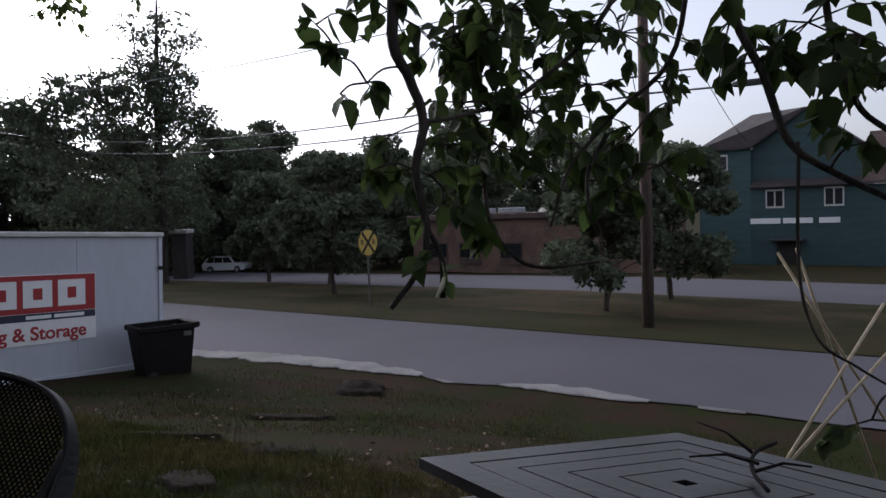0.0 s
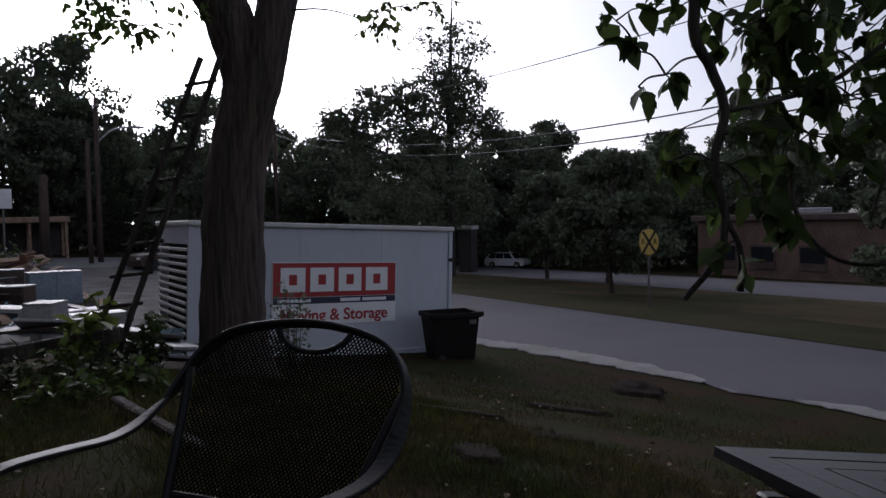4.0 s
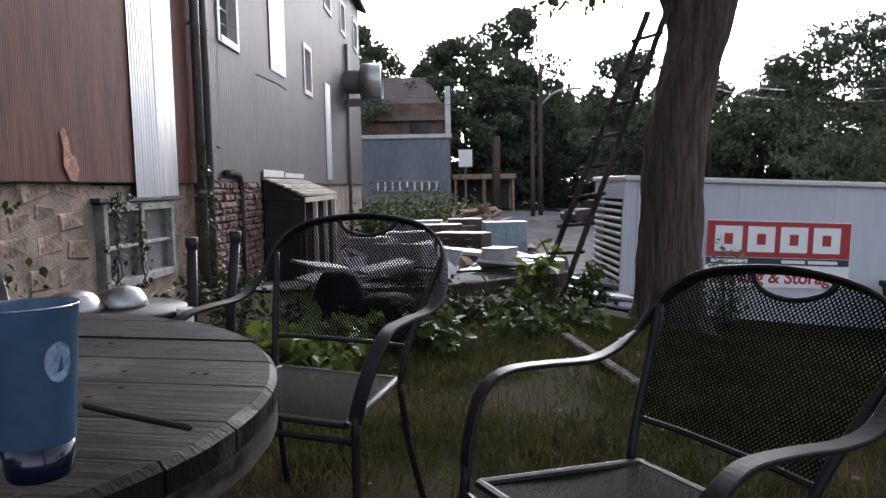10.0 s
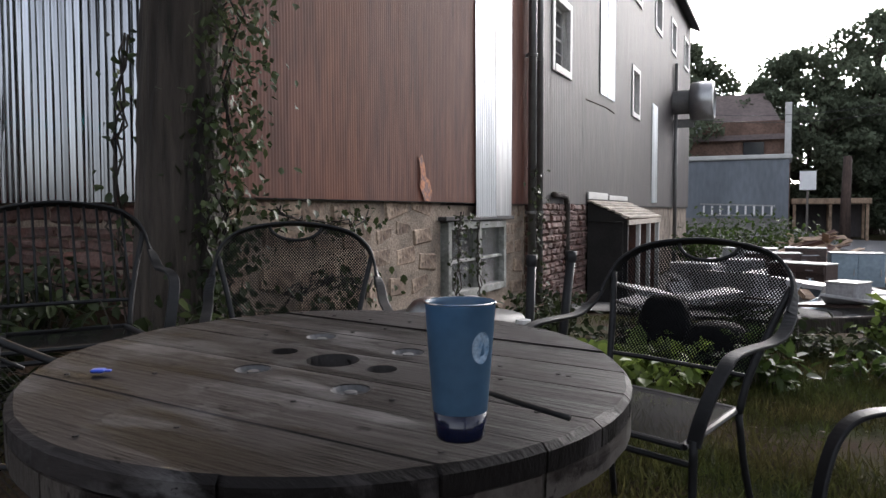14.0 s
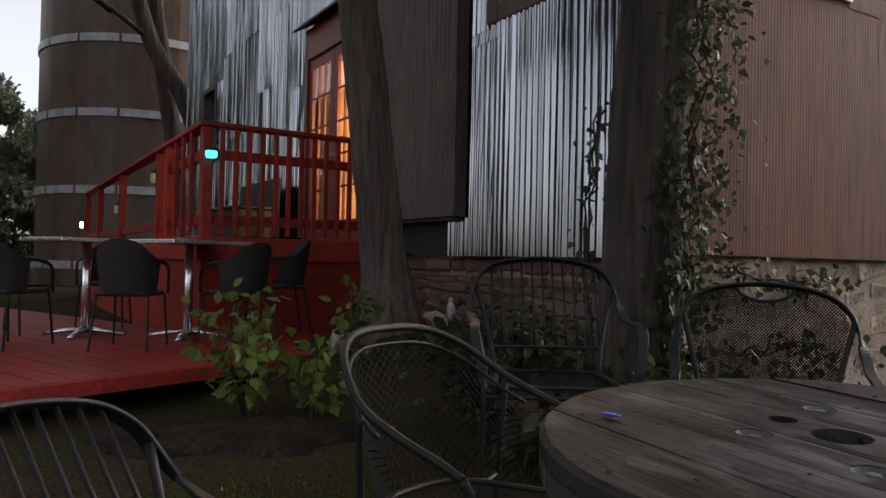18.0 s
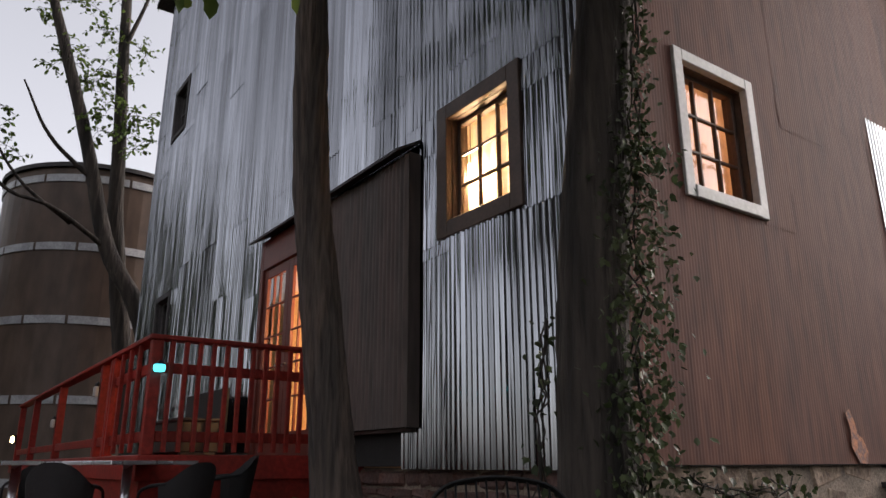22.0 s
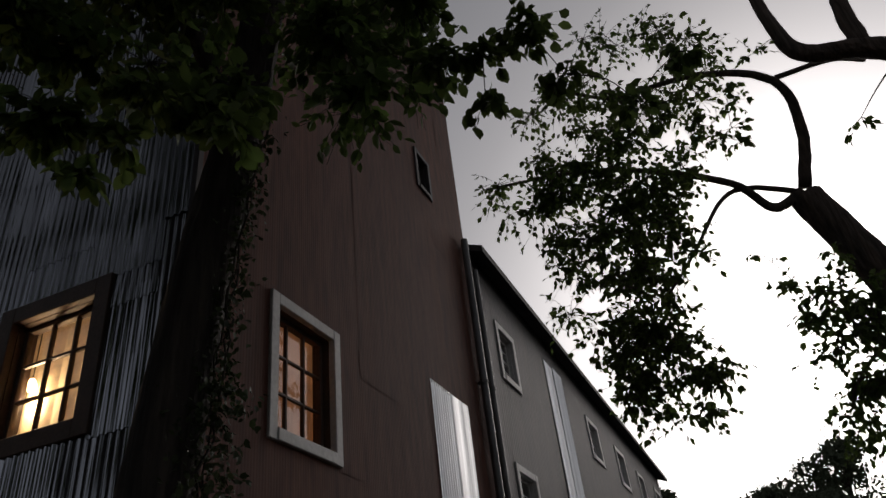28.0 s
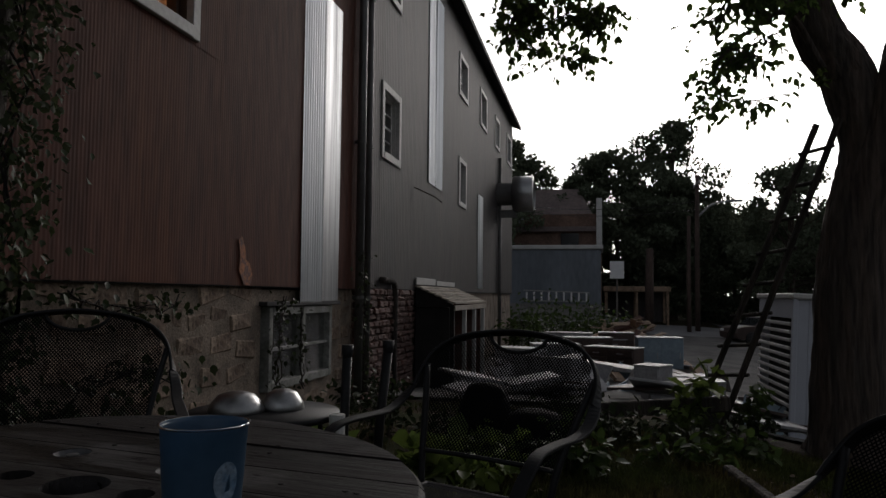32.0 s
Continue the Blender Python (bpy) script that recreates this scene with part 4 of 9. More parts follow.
HANG_CLUMPS_A = [
    (1.62, 1.63, 1.69, 0.12, 9),
    (1.67, 1.58, 1.59, 0.12, 9),
    (1.72, 1.52, 1.51, 0.09, 7),
    (1.63, 1.55, 1.47, 0.06, 3),
    (1.85, 1.53, 1.76, 0.2, 26),
    (2.06, 1.42, 1.7, 0.25, 50),
    (2.12, 1.33, 1.64, 0.22, 40),
    (2.25, 1.31, 1.8, 0.25, 45),
    (2.07, 1.4, 1.47, 0.16, 22),
    (2.19, 1.2, 1.43, 0.18, 26),
    (2.05, 1.25, 1.31, 0.15, 20),
    (1.82, 1.41, 1.31, 0.15, 14),
    (1.84, 1.38, 1.22, 0.12, 10),
    (2.02, 1.3, 1.22, 0.14, 14),
    (1.88, 1.32, 1.13, 0.14, 12),
    (1.95, 1.22, 1.03, 0.12, 12),
    (1.77, 1.31, 0.99, 0.08, 7),
]
HANG_CLUMPS_B = [
    (2.52, 1.23, 1.75, 0.25, 36),
    (2.55, 1.16, 1.56, 0.2, 22),
    (2.25, 1.09, 1.32, 0.14, 16),
    (2.69, 1.08, 1.76, 0.28, 38),
    (2.42, 0.94, 1.34, 0.16, 18),
    (2.36, 0.82, 1.23, 0.14, 14),
    (2.31, 0.96, 1.15, 0.12, 10),
    (2.56, 0.86, 1.46, 0.15, 14),
    (2.13, 0.54, 1.6, 0.18, 18),
    (2.15, 0.45, 1.52, 0.18, 18),
    (2.17, 0.35, 1.57, 0.2, 20),
    (2.19, 0.23, 1.52, 0.2, 22),
    (2.09, 0.21, 1.41, 0.16, 14),
    (1.73, 1.52, 1.24, 0.1, 7),
    (2.09, 0.25, 1.23, 0.14, 9),
    (2.09, 0.2, 0.54, 0.1, 8),
]
OVER_CLUMPS_A = [
    (-3.15, 0.08, 3.69, 0.35, 70),
    (-3.09, 0.38, 3.85, 0.35, 70),
    (-2.89, 0.67, 3.78, 0.3, 60),
    (-2.78, 0.91, 3.49, 0.22, 30),
    (-2.99, 0.67, 3.49, 0.25, 36),
    (-3.21, 0.29, 3.46, 0.25, 40),
    (-2.53, 1.32, 4.13, 0.28, 40),
    (-2.51, 1.18, 3.5, 0.16, 14),
    (-2.3, 1.29, 3.23, 0.13, 10),
    (-2.22, 1.39, 3.43, 0.16, 14),
    (-2.0, 1.61, 3.66, 0.2, 22),
    (-1.87, 1.73, 3.83, 0.2, 22),
    (-3.08, 0.29, 4.47, 0.4, 80),
    (-2.94, 0.72, 4.95, 0.4, 80),
    (-2.51, 1.3, 5.0, 0.4, 80),
    (-2.09, 1.76, 4.83, 0.35, 60),
    (-1.61, 2.11, 4.57, 0.3, 50),
    (-1.24, 2.4, 4.98, 0.35, 60),
]
OVER_CLUMPS_B = [
    (-2.14, 1.43, 3.71, 0.2, 20),
    (-1.81, 1.6, 3.49, 0.16, 14),
    (-2.37, 1.15, 3.46, 0.2, 22),
    (-3.11, 0.54, 3.59, 0.25, 36),
    (-0.9, 2.71, 4.49, 0.16, 14),
    (-0.66, 2.76, 4.68, 0.25, 26),
    (-2.99, 0.57, 4.11, 0.35, 60),
    (-2.68, 1.03, 4.13, 0.3, 46),
    (-1.5, 2.28, 4.23, 0.2, 22),
    (-2.03, 2.02, 5.69, 0.45, 70),
    (-1.2, 2.48, 5.53, 0.4, 60),
    (-2.48, 1.58, 4.9, 0.45, 70),
    (-1.15, 2.63, 4.5, 0.25, 30),
    (-0.93, 2.69, 4.12, 0.14, 10),
    (-0.5, 3.07, 4.46, 0.2, 14),
    (-0.14, 3.09, 4.06, 0.16, 10),
    (0.16, 3.07, 4.3, 0.16, 10),
]
LADDER_CLUMPS_A = [
    (-1.79, 5.93, 5.88, 0.35, 60),
    (-1.35, 5.92, 5.36, 0.45, 110),
    (-1.09, 5.86, 4.7, 0.45, 110),
    (-0.45, 5.92, 5.18, 0.45, 90),
    (-0.69, 5.81, 4.42, 0.45, 120),
    (-0.61, 5.71, 3.78, 0.5, 150),
    (-0.47, 5.72, 3.33, 0.4, 100),
    (-0.9, 5.68, 3.31, 0.35, 80),
    (-0.5, 5.72, 2.99, 0.25, 36),
    (-1.32, 6.03, 4.28, 0.4, 90),
    (0.2, 6.01, 5.64, 0.35, 50),
    (0.68, 5.86, 5.92, 0.3, 40),
    (-0.09, 5.92, 6.3, 0.45, 90),
    (-0.85, 5.89, 6.85, 0.45, 90),
    (-0.3, 5.92, 7.41, 0.5, 100),
    (0.54, 5.88, 6.96, 0.45, 80),
    (0.98, 5.91, 4.09, 0.25, 30),
    (0.8, 5.64, 3.28, 0.4, 90),
]
LADDER_CLUMPS_B = [
    (0.9, 5.62, 2.88, 0.45, 110),
    (0.61, 5.67, 2.69, 0.3, 50),
    (1.4, 5.82, 3.8, 0.35, 50),
    (0.93, 5.62, 2.53, 0.3, 50),
    (0.44, 5.69, 4.14, 0.18, 14),
    (1.03, 5.6, 6.2, 0.3, 30),
    (1.48, 5.28, 4.9, 0.22, 22),
    (0.76, 5.8, 2.92, 0.35, 70),
    (0.62, 5.82, 2.62, 0.22, 30),
    (1.44, 5.96, 2.82, 0.2, 20),
    (1.77, 6.17, 3.62, 0.35, 60),
    (2.85, 5.62, 2.77, 0.3, 30),
    (2.74, 5.27, 2.79, 0.3, 40),
    (3.08, 5.08, 2.85, 0.25, 30),
    (0.82, 6.08, 2.62, 0.25, 30),
    (2.76, 5.54, 2.72, 0.15, 14),
    (0.67, 6.09, 2.56, 0.3, 36),
]
HANG_LIMBS_A = [
    ([(2.18, 1.42, 2.65), (1.89, 1.48, 2.01), (1.78, 1.46, 1.66), (1.81, 1.42, 1.52), (1.82, 1.38, 1.38), (1.77, 1.38, 1.23), (1.75, 1.33, 1.06), (1.74, 1.35, 0.94), (1.64, 1.39, 0.82)], 0.022, 0.009),
    ([(1.82, 1.38, 1.38), (2.0, 1.33, 1.42), (2.27, 1.27, 1.51), (2.57, 1.12, 1.78), (2.73, 0.97, 2.18)], 0.007, 0.011),
    ([(2.21, 0.63, 2.18), (2.13, 0.54, 1.66), (2.1, 0.45, 1.44), (2.07, 0.38, 1.25), (2.08, 0.27, 1.16), (2.05, 0.13, 1.08)], 0.014, 0.008),
    ([(2.17, 0.35, 2.0), (2.18, 0.31, 1.62), (2.13, 0.28, 1.48), (2.09, 0.22, 1.32), (2.1, 0.11, 1.22)], 0.011, 0.007),
]
HANG_LIMBS_B = [
    ([(2.49, 0.74, 2.14), (2.38, 0.77, 1.61), (2.31, 0.95, 1.41), (2.2, 1.07, 1.23), (2.13, 1.11, 1.04)], 0.010, 0.005),
    ([(2.13, 1.3, 1.47), (2.02, 1.29, 1.18), (2.0, 1.23, 1.01), (2.01, 1.11, 0.92), (2.1, 0.93, 0.93)], 0.009, 0.005),
    ([(2.3, 0.98, 1.34), (2.23, 1.02, 1.21), (2.18, 0.99, 1.06)], 0.009, 0.006),
    ([(1.75, 1.33, 1.06), (1.78, 1.3, 0.96), (1.78, 1.3, 0.84)], 0.008, 0.01),
    ([(2.07, 0.36, 1.25), (2.07, 0.36, 0.91), (2.08, 0.32, 0.74), (2.09, 0.23, 0.67), (2.1, 0.13, 0.61)], 0.005, 0.003),
]
HANG_LIMBS = HANG_LIMBS_A + HANG_LIMBS_B
LADDER_LIMBS_A = [
    ([(1.79, 6.55, -0.6), (1.79, 6.55, 0.4), (1.85, 6.53, 1.5), (1.98, 6.5, 2.3), (1.84, 6.53, 2.9), (1.6, 6.53, 3.35), (1.42, 6.55, 4.05), (1.09, 6.55, 5.05)], 0.3, 0.15),
    ([(1.07, 6.51, 5.1), (0.77, 6.45, 4.99), (0.48, 6.29, 5.3), (-0.26, 6.02, 5.59), (-1.03, 5.87, 5.77), (-1.9, 5.9, 5.94)], 0.055, 0.012),
    ([(1.07, 6.5, 5.1), (0.63, 6.37, 5.24), (0.33, 6.3, 5.15), (-0.07, 6.02, 4.53), (-0.54, 5.82, 3.92), (-0.79, 5.7, 3.39)], 0.032, 0.008),
    ([(1.11, 6.5, 5.14), (1.28, 6.36, 5.7), (1.2, 6.17, 6.25), (0.54, 5.98, 6.51), (-0.34, 5.92, 6.57), (-0.96, 5.88, 6.97)], 0.065, 0.012),
]
LADDER_LIMBS_B = [
    ([(1.23, 6.17, 6.28), (1.68, 5.95, 6.09), (1.88, 5.78, 5.82)], 0.03, 0.02),
    ([(2.53, 5.73, 5.02), (2.09, 5.48, 5.49), (1.82, 5.48, 5.72), (1.37, 5.52, 5.95), (1.26, 5.54, 6.43), (1.23, 5.55, 7.28)], 0.12, 0.05),
    ([(1.52, 6.1, 2.89), (1.24, 5.96, 3.3), (0.92, 5.82, 3.13), (0.66, 5.66, 2.86)], 0.03, 0.01),
    ([(1.82, 5.48, 5.72), (1.84, 5.47, 6.36), (2.06, 5.39, 7.2)], 0.09, 0.05),
    ([(1.82, 6.53, 1.0), (1.90, 6.46, 1.75), (2.07, 6.33, 2.45), (2.26, 6.27, 3.27), (2.46, 6.0, 4.2), (2.53, 5.73, 5.02)], 0.215, 0.13),
]
LADDER_LIMBS = LADDER_LIMBS_A + LADDER_LIMBS_B

HANG_CLUMPS = HANG_CLUMPS_A + HANG_CLUMPS_B
OVER_CLUMPS = OVER_CLUMPS_A + OVER_CLUMPS_B
LADDER_CLUMPS = LADDER_CLUMPS_A + LADDER_CLUMPS_B
HERE = Matrix.Identity(4)
near_trunk = [([(1.9, -2.0, -0.3), (1.85, -1.95, 0.8), (1.7, -1.8, 2.0), (1.5, -1.55, 3.1), (1.2, -1.2, 4.2), (0.6, -0.6, 5.2)], 0.20, 0.09)]
near_limbs = near_trunk + [([(1.72, -1.8, 2.0), (2.0, -1.0, 2.6), (2.1, -0.2, 2.9), (2.1, 0.6, 2.9), (2.0, 1.3, 2.7)], 0.07, 0.03)] + HANG_LIMBS
# limbs that carry the added crown out of view
near_limbs += [([(1.2, -1.2, 4.2), (1.9, -1.6, 5.0), (2.6, -2.2, 5.6)], 0.06, 0.02), ([(0.9, -0.9, 4.7), (-0.2, -1.8, 5.4), (-1.2, -2.6, 5.8)], 0.06, 0.02), ([(0.7, -0.7, 5.0), (0.4, -2.0, 6.0), (0.2, -3.2, 6.6)], 0.06, 0.02)]
rh = np.random.default_rng(78)
NEAR_AND_UNSEEN_CROWN = []
for k in range(26):
    az, dist, slope = radians(rh.uniform(49, 73)), rh.uniform(2.4, 3.2), rh.uniform(0.10, 0.42)
    NEAR_AND_UNSEEN_CROWN.append((dist * math.sin(az), dist * math.cos(az), 1.1 + dist * slope, 0.2, 7))
# unseen crown overhead, added to shade the ground and dim the steel's reflections
while len(NEAR_AND_UNSEEN_CROWN) < 150:
    u = rh.uniform(-1, 1, 3)
    if u @ u < 1:
        NEAR_AND_UNSEEN_CROWN.append((0.6 + 3.2 * u[0], -2.4 + 2.6 * u[1], 6.0 + 1.5 * u[2], 0.55, 40))
clumps_tree("overhanging_tree", HERE, near_limbs, [(x, y, z, r * 1.3, n) for x, y, z, r, n in HANG_CLUMPS] + NEAR_AND_UNSEEN_CROWN, 0.076, M_leaf, M_darkbark, "box elder tree with leafy boughs hanging over the lawn", 11, LEAF_TOOTHED, droop=1.0, more=1.55)
rc = np.random.default_rng(77)


def fill(centre, half, count, reach, leaves, slant=0.0):
    """Clumps scattered through an upright lens of foliage."""
    out = []
    while len(out) < count:
        u = rc.uniform(-1, 1, 3)
        if u @ u < 1:
            p = np.array(centre) + u * np.array(half)
            out.append((p[0] + slant * (p[2] - centre[2]), p[1], p[2], reach * rc.uniform(0.7, 1.3), leaves))
    return out


LADDER_FILL = fill((-1.0, 5.8, 5.5), (0.85, 0.35, 0.75), 42, 0.30, 48) + fill((-0.75, 5.75, 4.3), (0.62, 0.35, 1.0), 46, 0.29, 48, -0.12) + fill((-0.55, 5.7, 3.3), (0.42, 0.3, 0.5), 22, 0.26, 42)
LADDER_FILL += fill((-0.3, 5.8, 6.6), (1.1, 0.4, 0.9), 40, 0.32, 44) + fill((0.9, 5.65, 3.4), (0.42, 0.35, 0.62), 30, 0.26, 40) + fill((0.35, 5.8, 5.7), (0.5, 0.3, 0.45), 10, 0.2, 40) + fill((-0.45, 5.75, 4.85), (0.6, 0.35, 0.85), 44, 0.30, 46)
SPREAD = Matrix.Translation((-0.22, -0.12, 1.06)) @ Matrix.Scale(1.15, 4) @ Matrix.Translation((0.22, 0.12, -1.06))
clumps_tree("ladder_tree", SPREAD, LADDER_LIMBS, LADDER_CLUMPS + LADDER_FILL, 0.064, M_litleaf, M_bark, "old leaning tree with a thick furrowed trunk and spreading limbs", 12, LEAF_LOBED, droop=0.9, more=1.3)
OVER_FILL = []
for k in range(120):
    az, dist, slope = radians(rc.uniform(114, 184)), rc.uniform(2.7, 4.3), rc.uniform(1.0, 2.1)
    OVER_FILL.append((-0.1 + dist * math.cos(az), dist * math.sin(az), 1.2 + dist * slope, 0.4, 22))
VINE = [([(-2.98, 2.5, -0.15), (-2.97, 2.5, 0.8), (-2.93, 2.52, 2.0), (-2.8, 2.57, 3.4), (-2.62, 2.64, 4.7), (-2.3, 2.5, 6.0), (-1.9, 2.2, 7.0)], 0.22, 0.12),
        ([(-2.62, 2.64, 4.6), (-2.6, 2.0, 5.1), (-2.4, 1.3, 5.0), (-2.0, 0.7, 4.7)], 0.07, 0.02),
        ([(-2.4, 2.55, 5.6), (-3.0, 1.9, 5.8), (-3.3, 1.2, 5.4), (-3.0, 0.6, 4.8)], 0.06, 0.02)]
# takes the darker bark; the crown's shade on the trunk is put into colour
clumps_tree("vine_clad_tree", HERE, VINE, OVER_CLUMPS + OVER_FILL, 0.095, M_litleaf, M_darkbark, "tall tree against the mill corner with an ivy-covered trunk", 13, LEAF_PLAIN, droop=0.9, more=5.5)
LEFT = [([(-4.9, 2.06, 0.45), (-4.92, 2.04, 0.9), (-4.96, 1.95, 1.7), (-5.02, 1.86, 2.6), (-5.04, 1.78, 3.4), (-4.99, 1.7, 4.7), (-4.9, 1.6, 6.2), (-4.7, 1.4, 7.6)], 0.165, 0.11),
        ([(-4.96, 1.65, 5.2), (-4.4, 1.1, 6.0), (-3.8, 0.7, 6.2)], 0.05, 0.02), ([(-4.9, 1.6, 6.0), (-5.6, 1.0, 6.9), (-6.4, 0.5, 7.2)], 0.05, 0.02)]
rng0 = np.random.default_rng(5)
left_clumps = [(*(np.array([-4.6, 1.1, 6.6]) + rng0.normal(size=3) * (1.0, 0.8, 0.6)), 0.45, 60) for _ in range(22)]
clumps_tree("deck_tree", HERE, LEFT, left_clumps, 0.10, M_litleaf, M_bark, "slim leaning tree with deeply ridged grey bark beside the deck", 14, LEAF_PLAIN)


# darker than the tree leaves; shade from the crown is partly in this colour
M_ivy = material("ivy_leaves", (0.030, 0.042, 0.016), 0.5, vary=0.2, scale=1.2, grain=3, bump=0, color2=(0.050, 0.060, 0.027), island=0.5, translucent=0.3, spec=0.2)


def ivy(name, path, reach, count, size, label, seed, mat=M_ivy, stem=0.006, category="ivy"):
    """Climbing leaves along a line."""
    rng = np.random.default_rng(seed)
    root = thing(name, HERE, label, category)
    line = bezier(path, 8)
    v = V()
    for k in range(3):
        v.tube([p + Vector(rng.normal(size=3)) * reach * 0.3 for p in line], stem, 5)
    part("stem", v, M_darkbark, root, smooth=True)
    p = np.array([tuple(q) for q in line])
    idx = rng.uniform(0, len(p) - 1.001, count)
    i = idx.astype(int)
    b = p[i] + (p[i + 1] - p[i]) * (idx - i)[:, None] + rng.normal(size=(count, 3)) * reach * np.array([1, 1, 0.6])
    w = rng.normal(size=(count, 3)) * 0.6 + np.array([0.45, -0.35, -0.9])
    part("foliage", leaf_mesh("foliage", b, w, size * rng.uniform(0.6, 1.3, count), mat, rng, LEAF_LOBED), mat, root)
    return root


ivy("ivy", [(-2.74, 2.46, 0.1), (-2.70, 2.52, 1.0), (-2.66, 2.55, 1.9), (-2.62, 2.58, 2.8)], 0.10, 2300, 0.044, "ivy climbing the trunk at the mill corner", 21)
ivy("ivy", [(-2.62, 2.58, 2.7), (-2.55, 2.6, 3.6), (-2.42, 2.64, 4.6)], 0.055, 620, 0.045, "dry ivy stems clinging high on the trunk", 22)
ivy("ivy", [(-3.15, 2.36, 0.3), (-3.2, 2.34, 1.2), (-3.16, 2.38, 1.9)], 0.05, 70, 0.055, "ivy climbing the trunk at the mill corner", 23)
ivy("ivy", [(-3.19, 6.4, 0.2), (-3.2, 6.45, 0.7), (-3.22, 6.55, 1.05)], 0.07, 90, 0.05, "creeper round the cellar window", 24)
ivy("ivy", [(-3.19, 7.0, 0.1), (-3.2, 6.95, 0.5), (-3.22, 6.98, 0.9)], 0.05, 50, 0.05, "creeper round the cellar window", 25)
ivy("ivy", [(-3.16, 8.85, 0.1), (-3.16, 8.8, 0.8), (-3.16, 8.75, 1.6)], 0.06, 120, 0.06, "creeper climbing the drain pipes", 26)
ivy("ivy", [(-3.25, 3.6, 1.05), (-3.22, 4.1, 0.95), (-3.22, 4.7, 1.0)], 0.10, 120, 0.06, "creeper hanging over the stone foundation", 27)
ivy("ivy", [(-3.2, 3.7, 0.5), (-3.2, 4.2, 0.55), (-3.2, 4.7, 0.45)], 0.17, 110, 0.06, "creeper spreading over the stone foundation", 28)


def shrub(name, x, y, height, reach, count, size, label, seed, mat=M_leaf, shape=LEAF_PLAIN, category="shrub", flat=1.0, z=None):
    """A bushy plant of several stems."""
    rng = np.random.default_rng(seed)
    z0 = float(ground_z(x, y)) if z is None else z
    root = thing(name, Matrix.Translation((x, y, z0)), label, category)
    stems, b, w = V(), [], []
    for k in range(max(4, count // 22)):
        a, f = rng.uniform(0, 2 * math.pi), rng.uniform(0.2, 1.0)
        tip = np.array([math.cos(a) * reach * f, math.sin(a) * reach * f * flat, height * (1.1 - 0.45 * f) * rng.uniform(0.7, 1.1)])
        stems.tube(bezier([(0.04 * math.cos(a), 0.04 * math.sin(a), -0.05), tip * 0.5 + np.array([0, 0, 0.12 * height]), tip], 4), np.linspace(0.006, 0.002, 9), 5)
        for q in range(22):
            g = rng.uniform(0.3, 1.03)
            b.append(tip * g + rng.normal(size=3) * reach * 0.11)
            w.append(np.array([math.cos(a), math.sin(a), 0]) * 0.7 + rng.normal(size=3) * 0.6 + np.array([0, 0, -0.25]))
    tagged(part("stem", stems, M_darkbark, root, smooth=True), kind="stuff")
    b = np.array(b)
    part("foliage", leaf_mesh("foliage", b, np.array(w), size * rng.uniform(0.6, 1.25, len(b)), mat, rng, shape, 0.45), mat, root)
    return root


shrub("seedling", -4.03, 0.82, 0.62, 0.36, 220, 0.078, "young maple seedling with yellow-green leaves beside the deck", 31, M_yleaf, LEAF_LOBED)
shrub("seedling", -3.8, 1.05, 0.34, 0.26, 132, 0.072, "low maple seedling with green leaves beside the deck", 32, M_yleaf, LEAF_LOBED)
shrub("seedling", -4.3, 1.5, 0.62, 0.22, 110, 0.085, "maple seedling with pale leaves below the leaning tree", 33, M_yleaf, LEAF_LOBED)
for k, (x, y, h, r, n, s) in enumerate([(-0.75, 5.6, 0.32, 0.6, 300, 0.10), (-0.15, 6.0, 0.24, 0.6, 300, 0.10), (0.45, 6.3, 0.20, 0.5, 220, 0.09), (-1.3, 5.2, 0.36, 0.4, 200, 0.10),
                                        (-1.9, 5.6, 0.45, 0.45, 220, 0.09), (-0.4, 7.0, 0.30, 0.6, 260, 0.09), (0.95, 7.1, 0.42, 0.3, 90, 0.09), (1.3, 7.5, 0.45, 0.3, 90, 0.09)]):
    shrub("bush", x, y, h, r, n, s * 0.8, "low leafy bush in the overgrown bed", 40 + k, M_bedleaf, LEAF_PLAIN)
shrub("sapling", 0.82, 7.3, 0.85, 0.36, 52, 0.19, "young sapling with big pale lobed leaves by the ladder", 59, M_yleaf, LEAF_LOBED)
shrub("sapling", 1.25, 7.6, 0.55, 0.3, 70, 0.12, "low green sapling beside the ladder's foot", 57, M_leaf, LEAF_LOBED)
shrub("sapling", 3.05, 8.4, 1.1, 0.5, 420, 0.065, "thin grey-green sapling in front of the storage container", 58, M_farleaf, LEAF_PLAIN)
for k, (x, y, h, r) in enumerate([(-0.9, 3.9, 0.32, 0.35), (-0.35, 4.6, 0.3, 0.4), (0.2, 5.1, 0.2, 0.4), (-1.0, 4.9, 0.36, 0.4), (-1.9, 3.9, 0.25, 0.35), (0.75, 5.8, 0.2, 0.35), (0.55, 7.0, 0.3, 0.3), (-2.2, 3.3, 0.22, 0.3), (-0.45, 4.55, 0.42, 0.3), (-0.82, 4.5, 0.26, 0.25)]):
    shrub("weed", x, y, h, r, 130, 0.10, "leafy green weeds in the overgrown bed", 80 + k, M_yleaf if k % 3 == 0 else M_leaf, LEAF_PLAIN, "weeds")
for k, (x, y) in enumerate([(-1.3, 4.3), (-0.95, 4.55), (-1.75, 4.1), (-2.3, 4.6)]):
    shrub("hosta", x, y, 0.20, 0.30, 66, 0.20, "broad-leaved hosta clump at the lawn's edge", 60 + k, M_yleaf, LEAF_PLAIN, "plant")
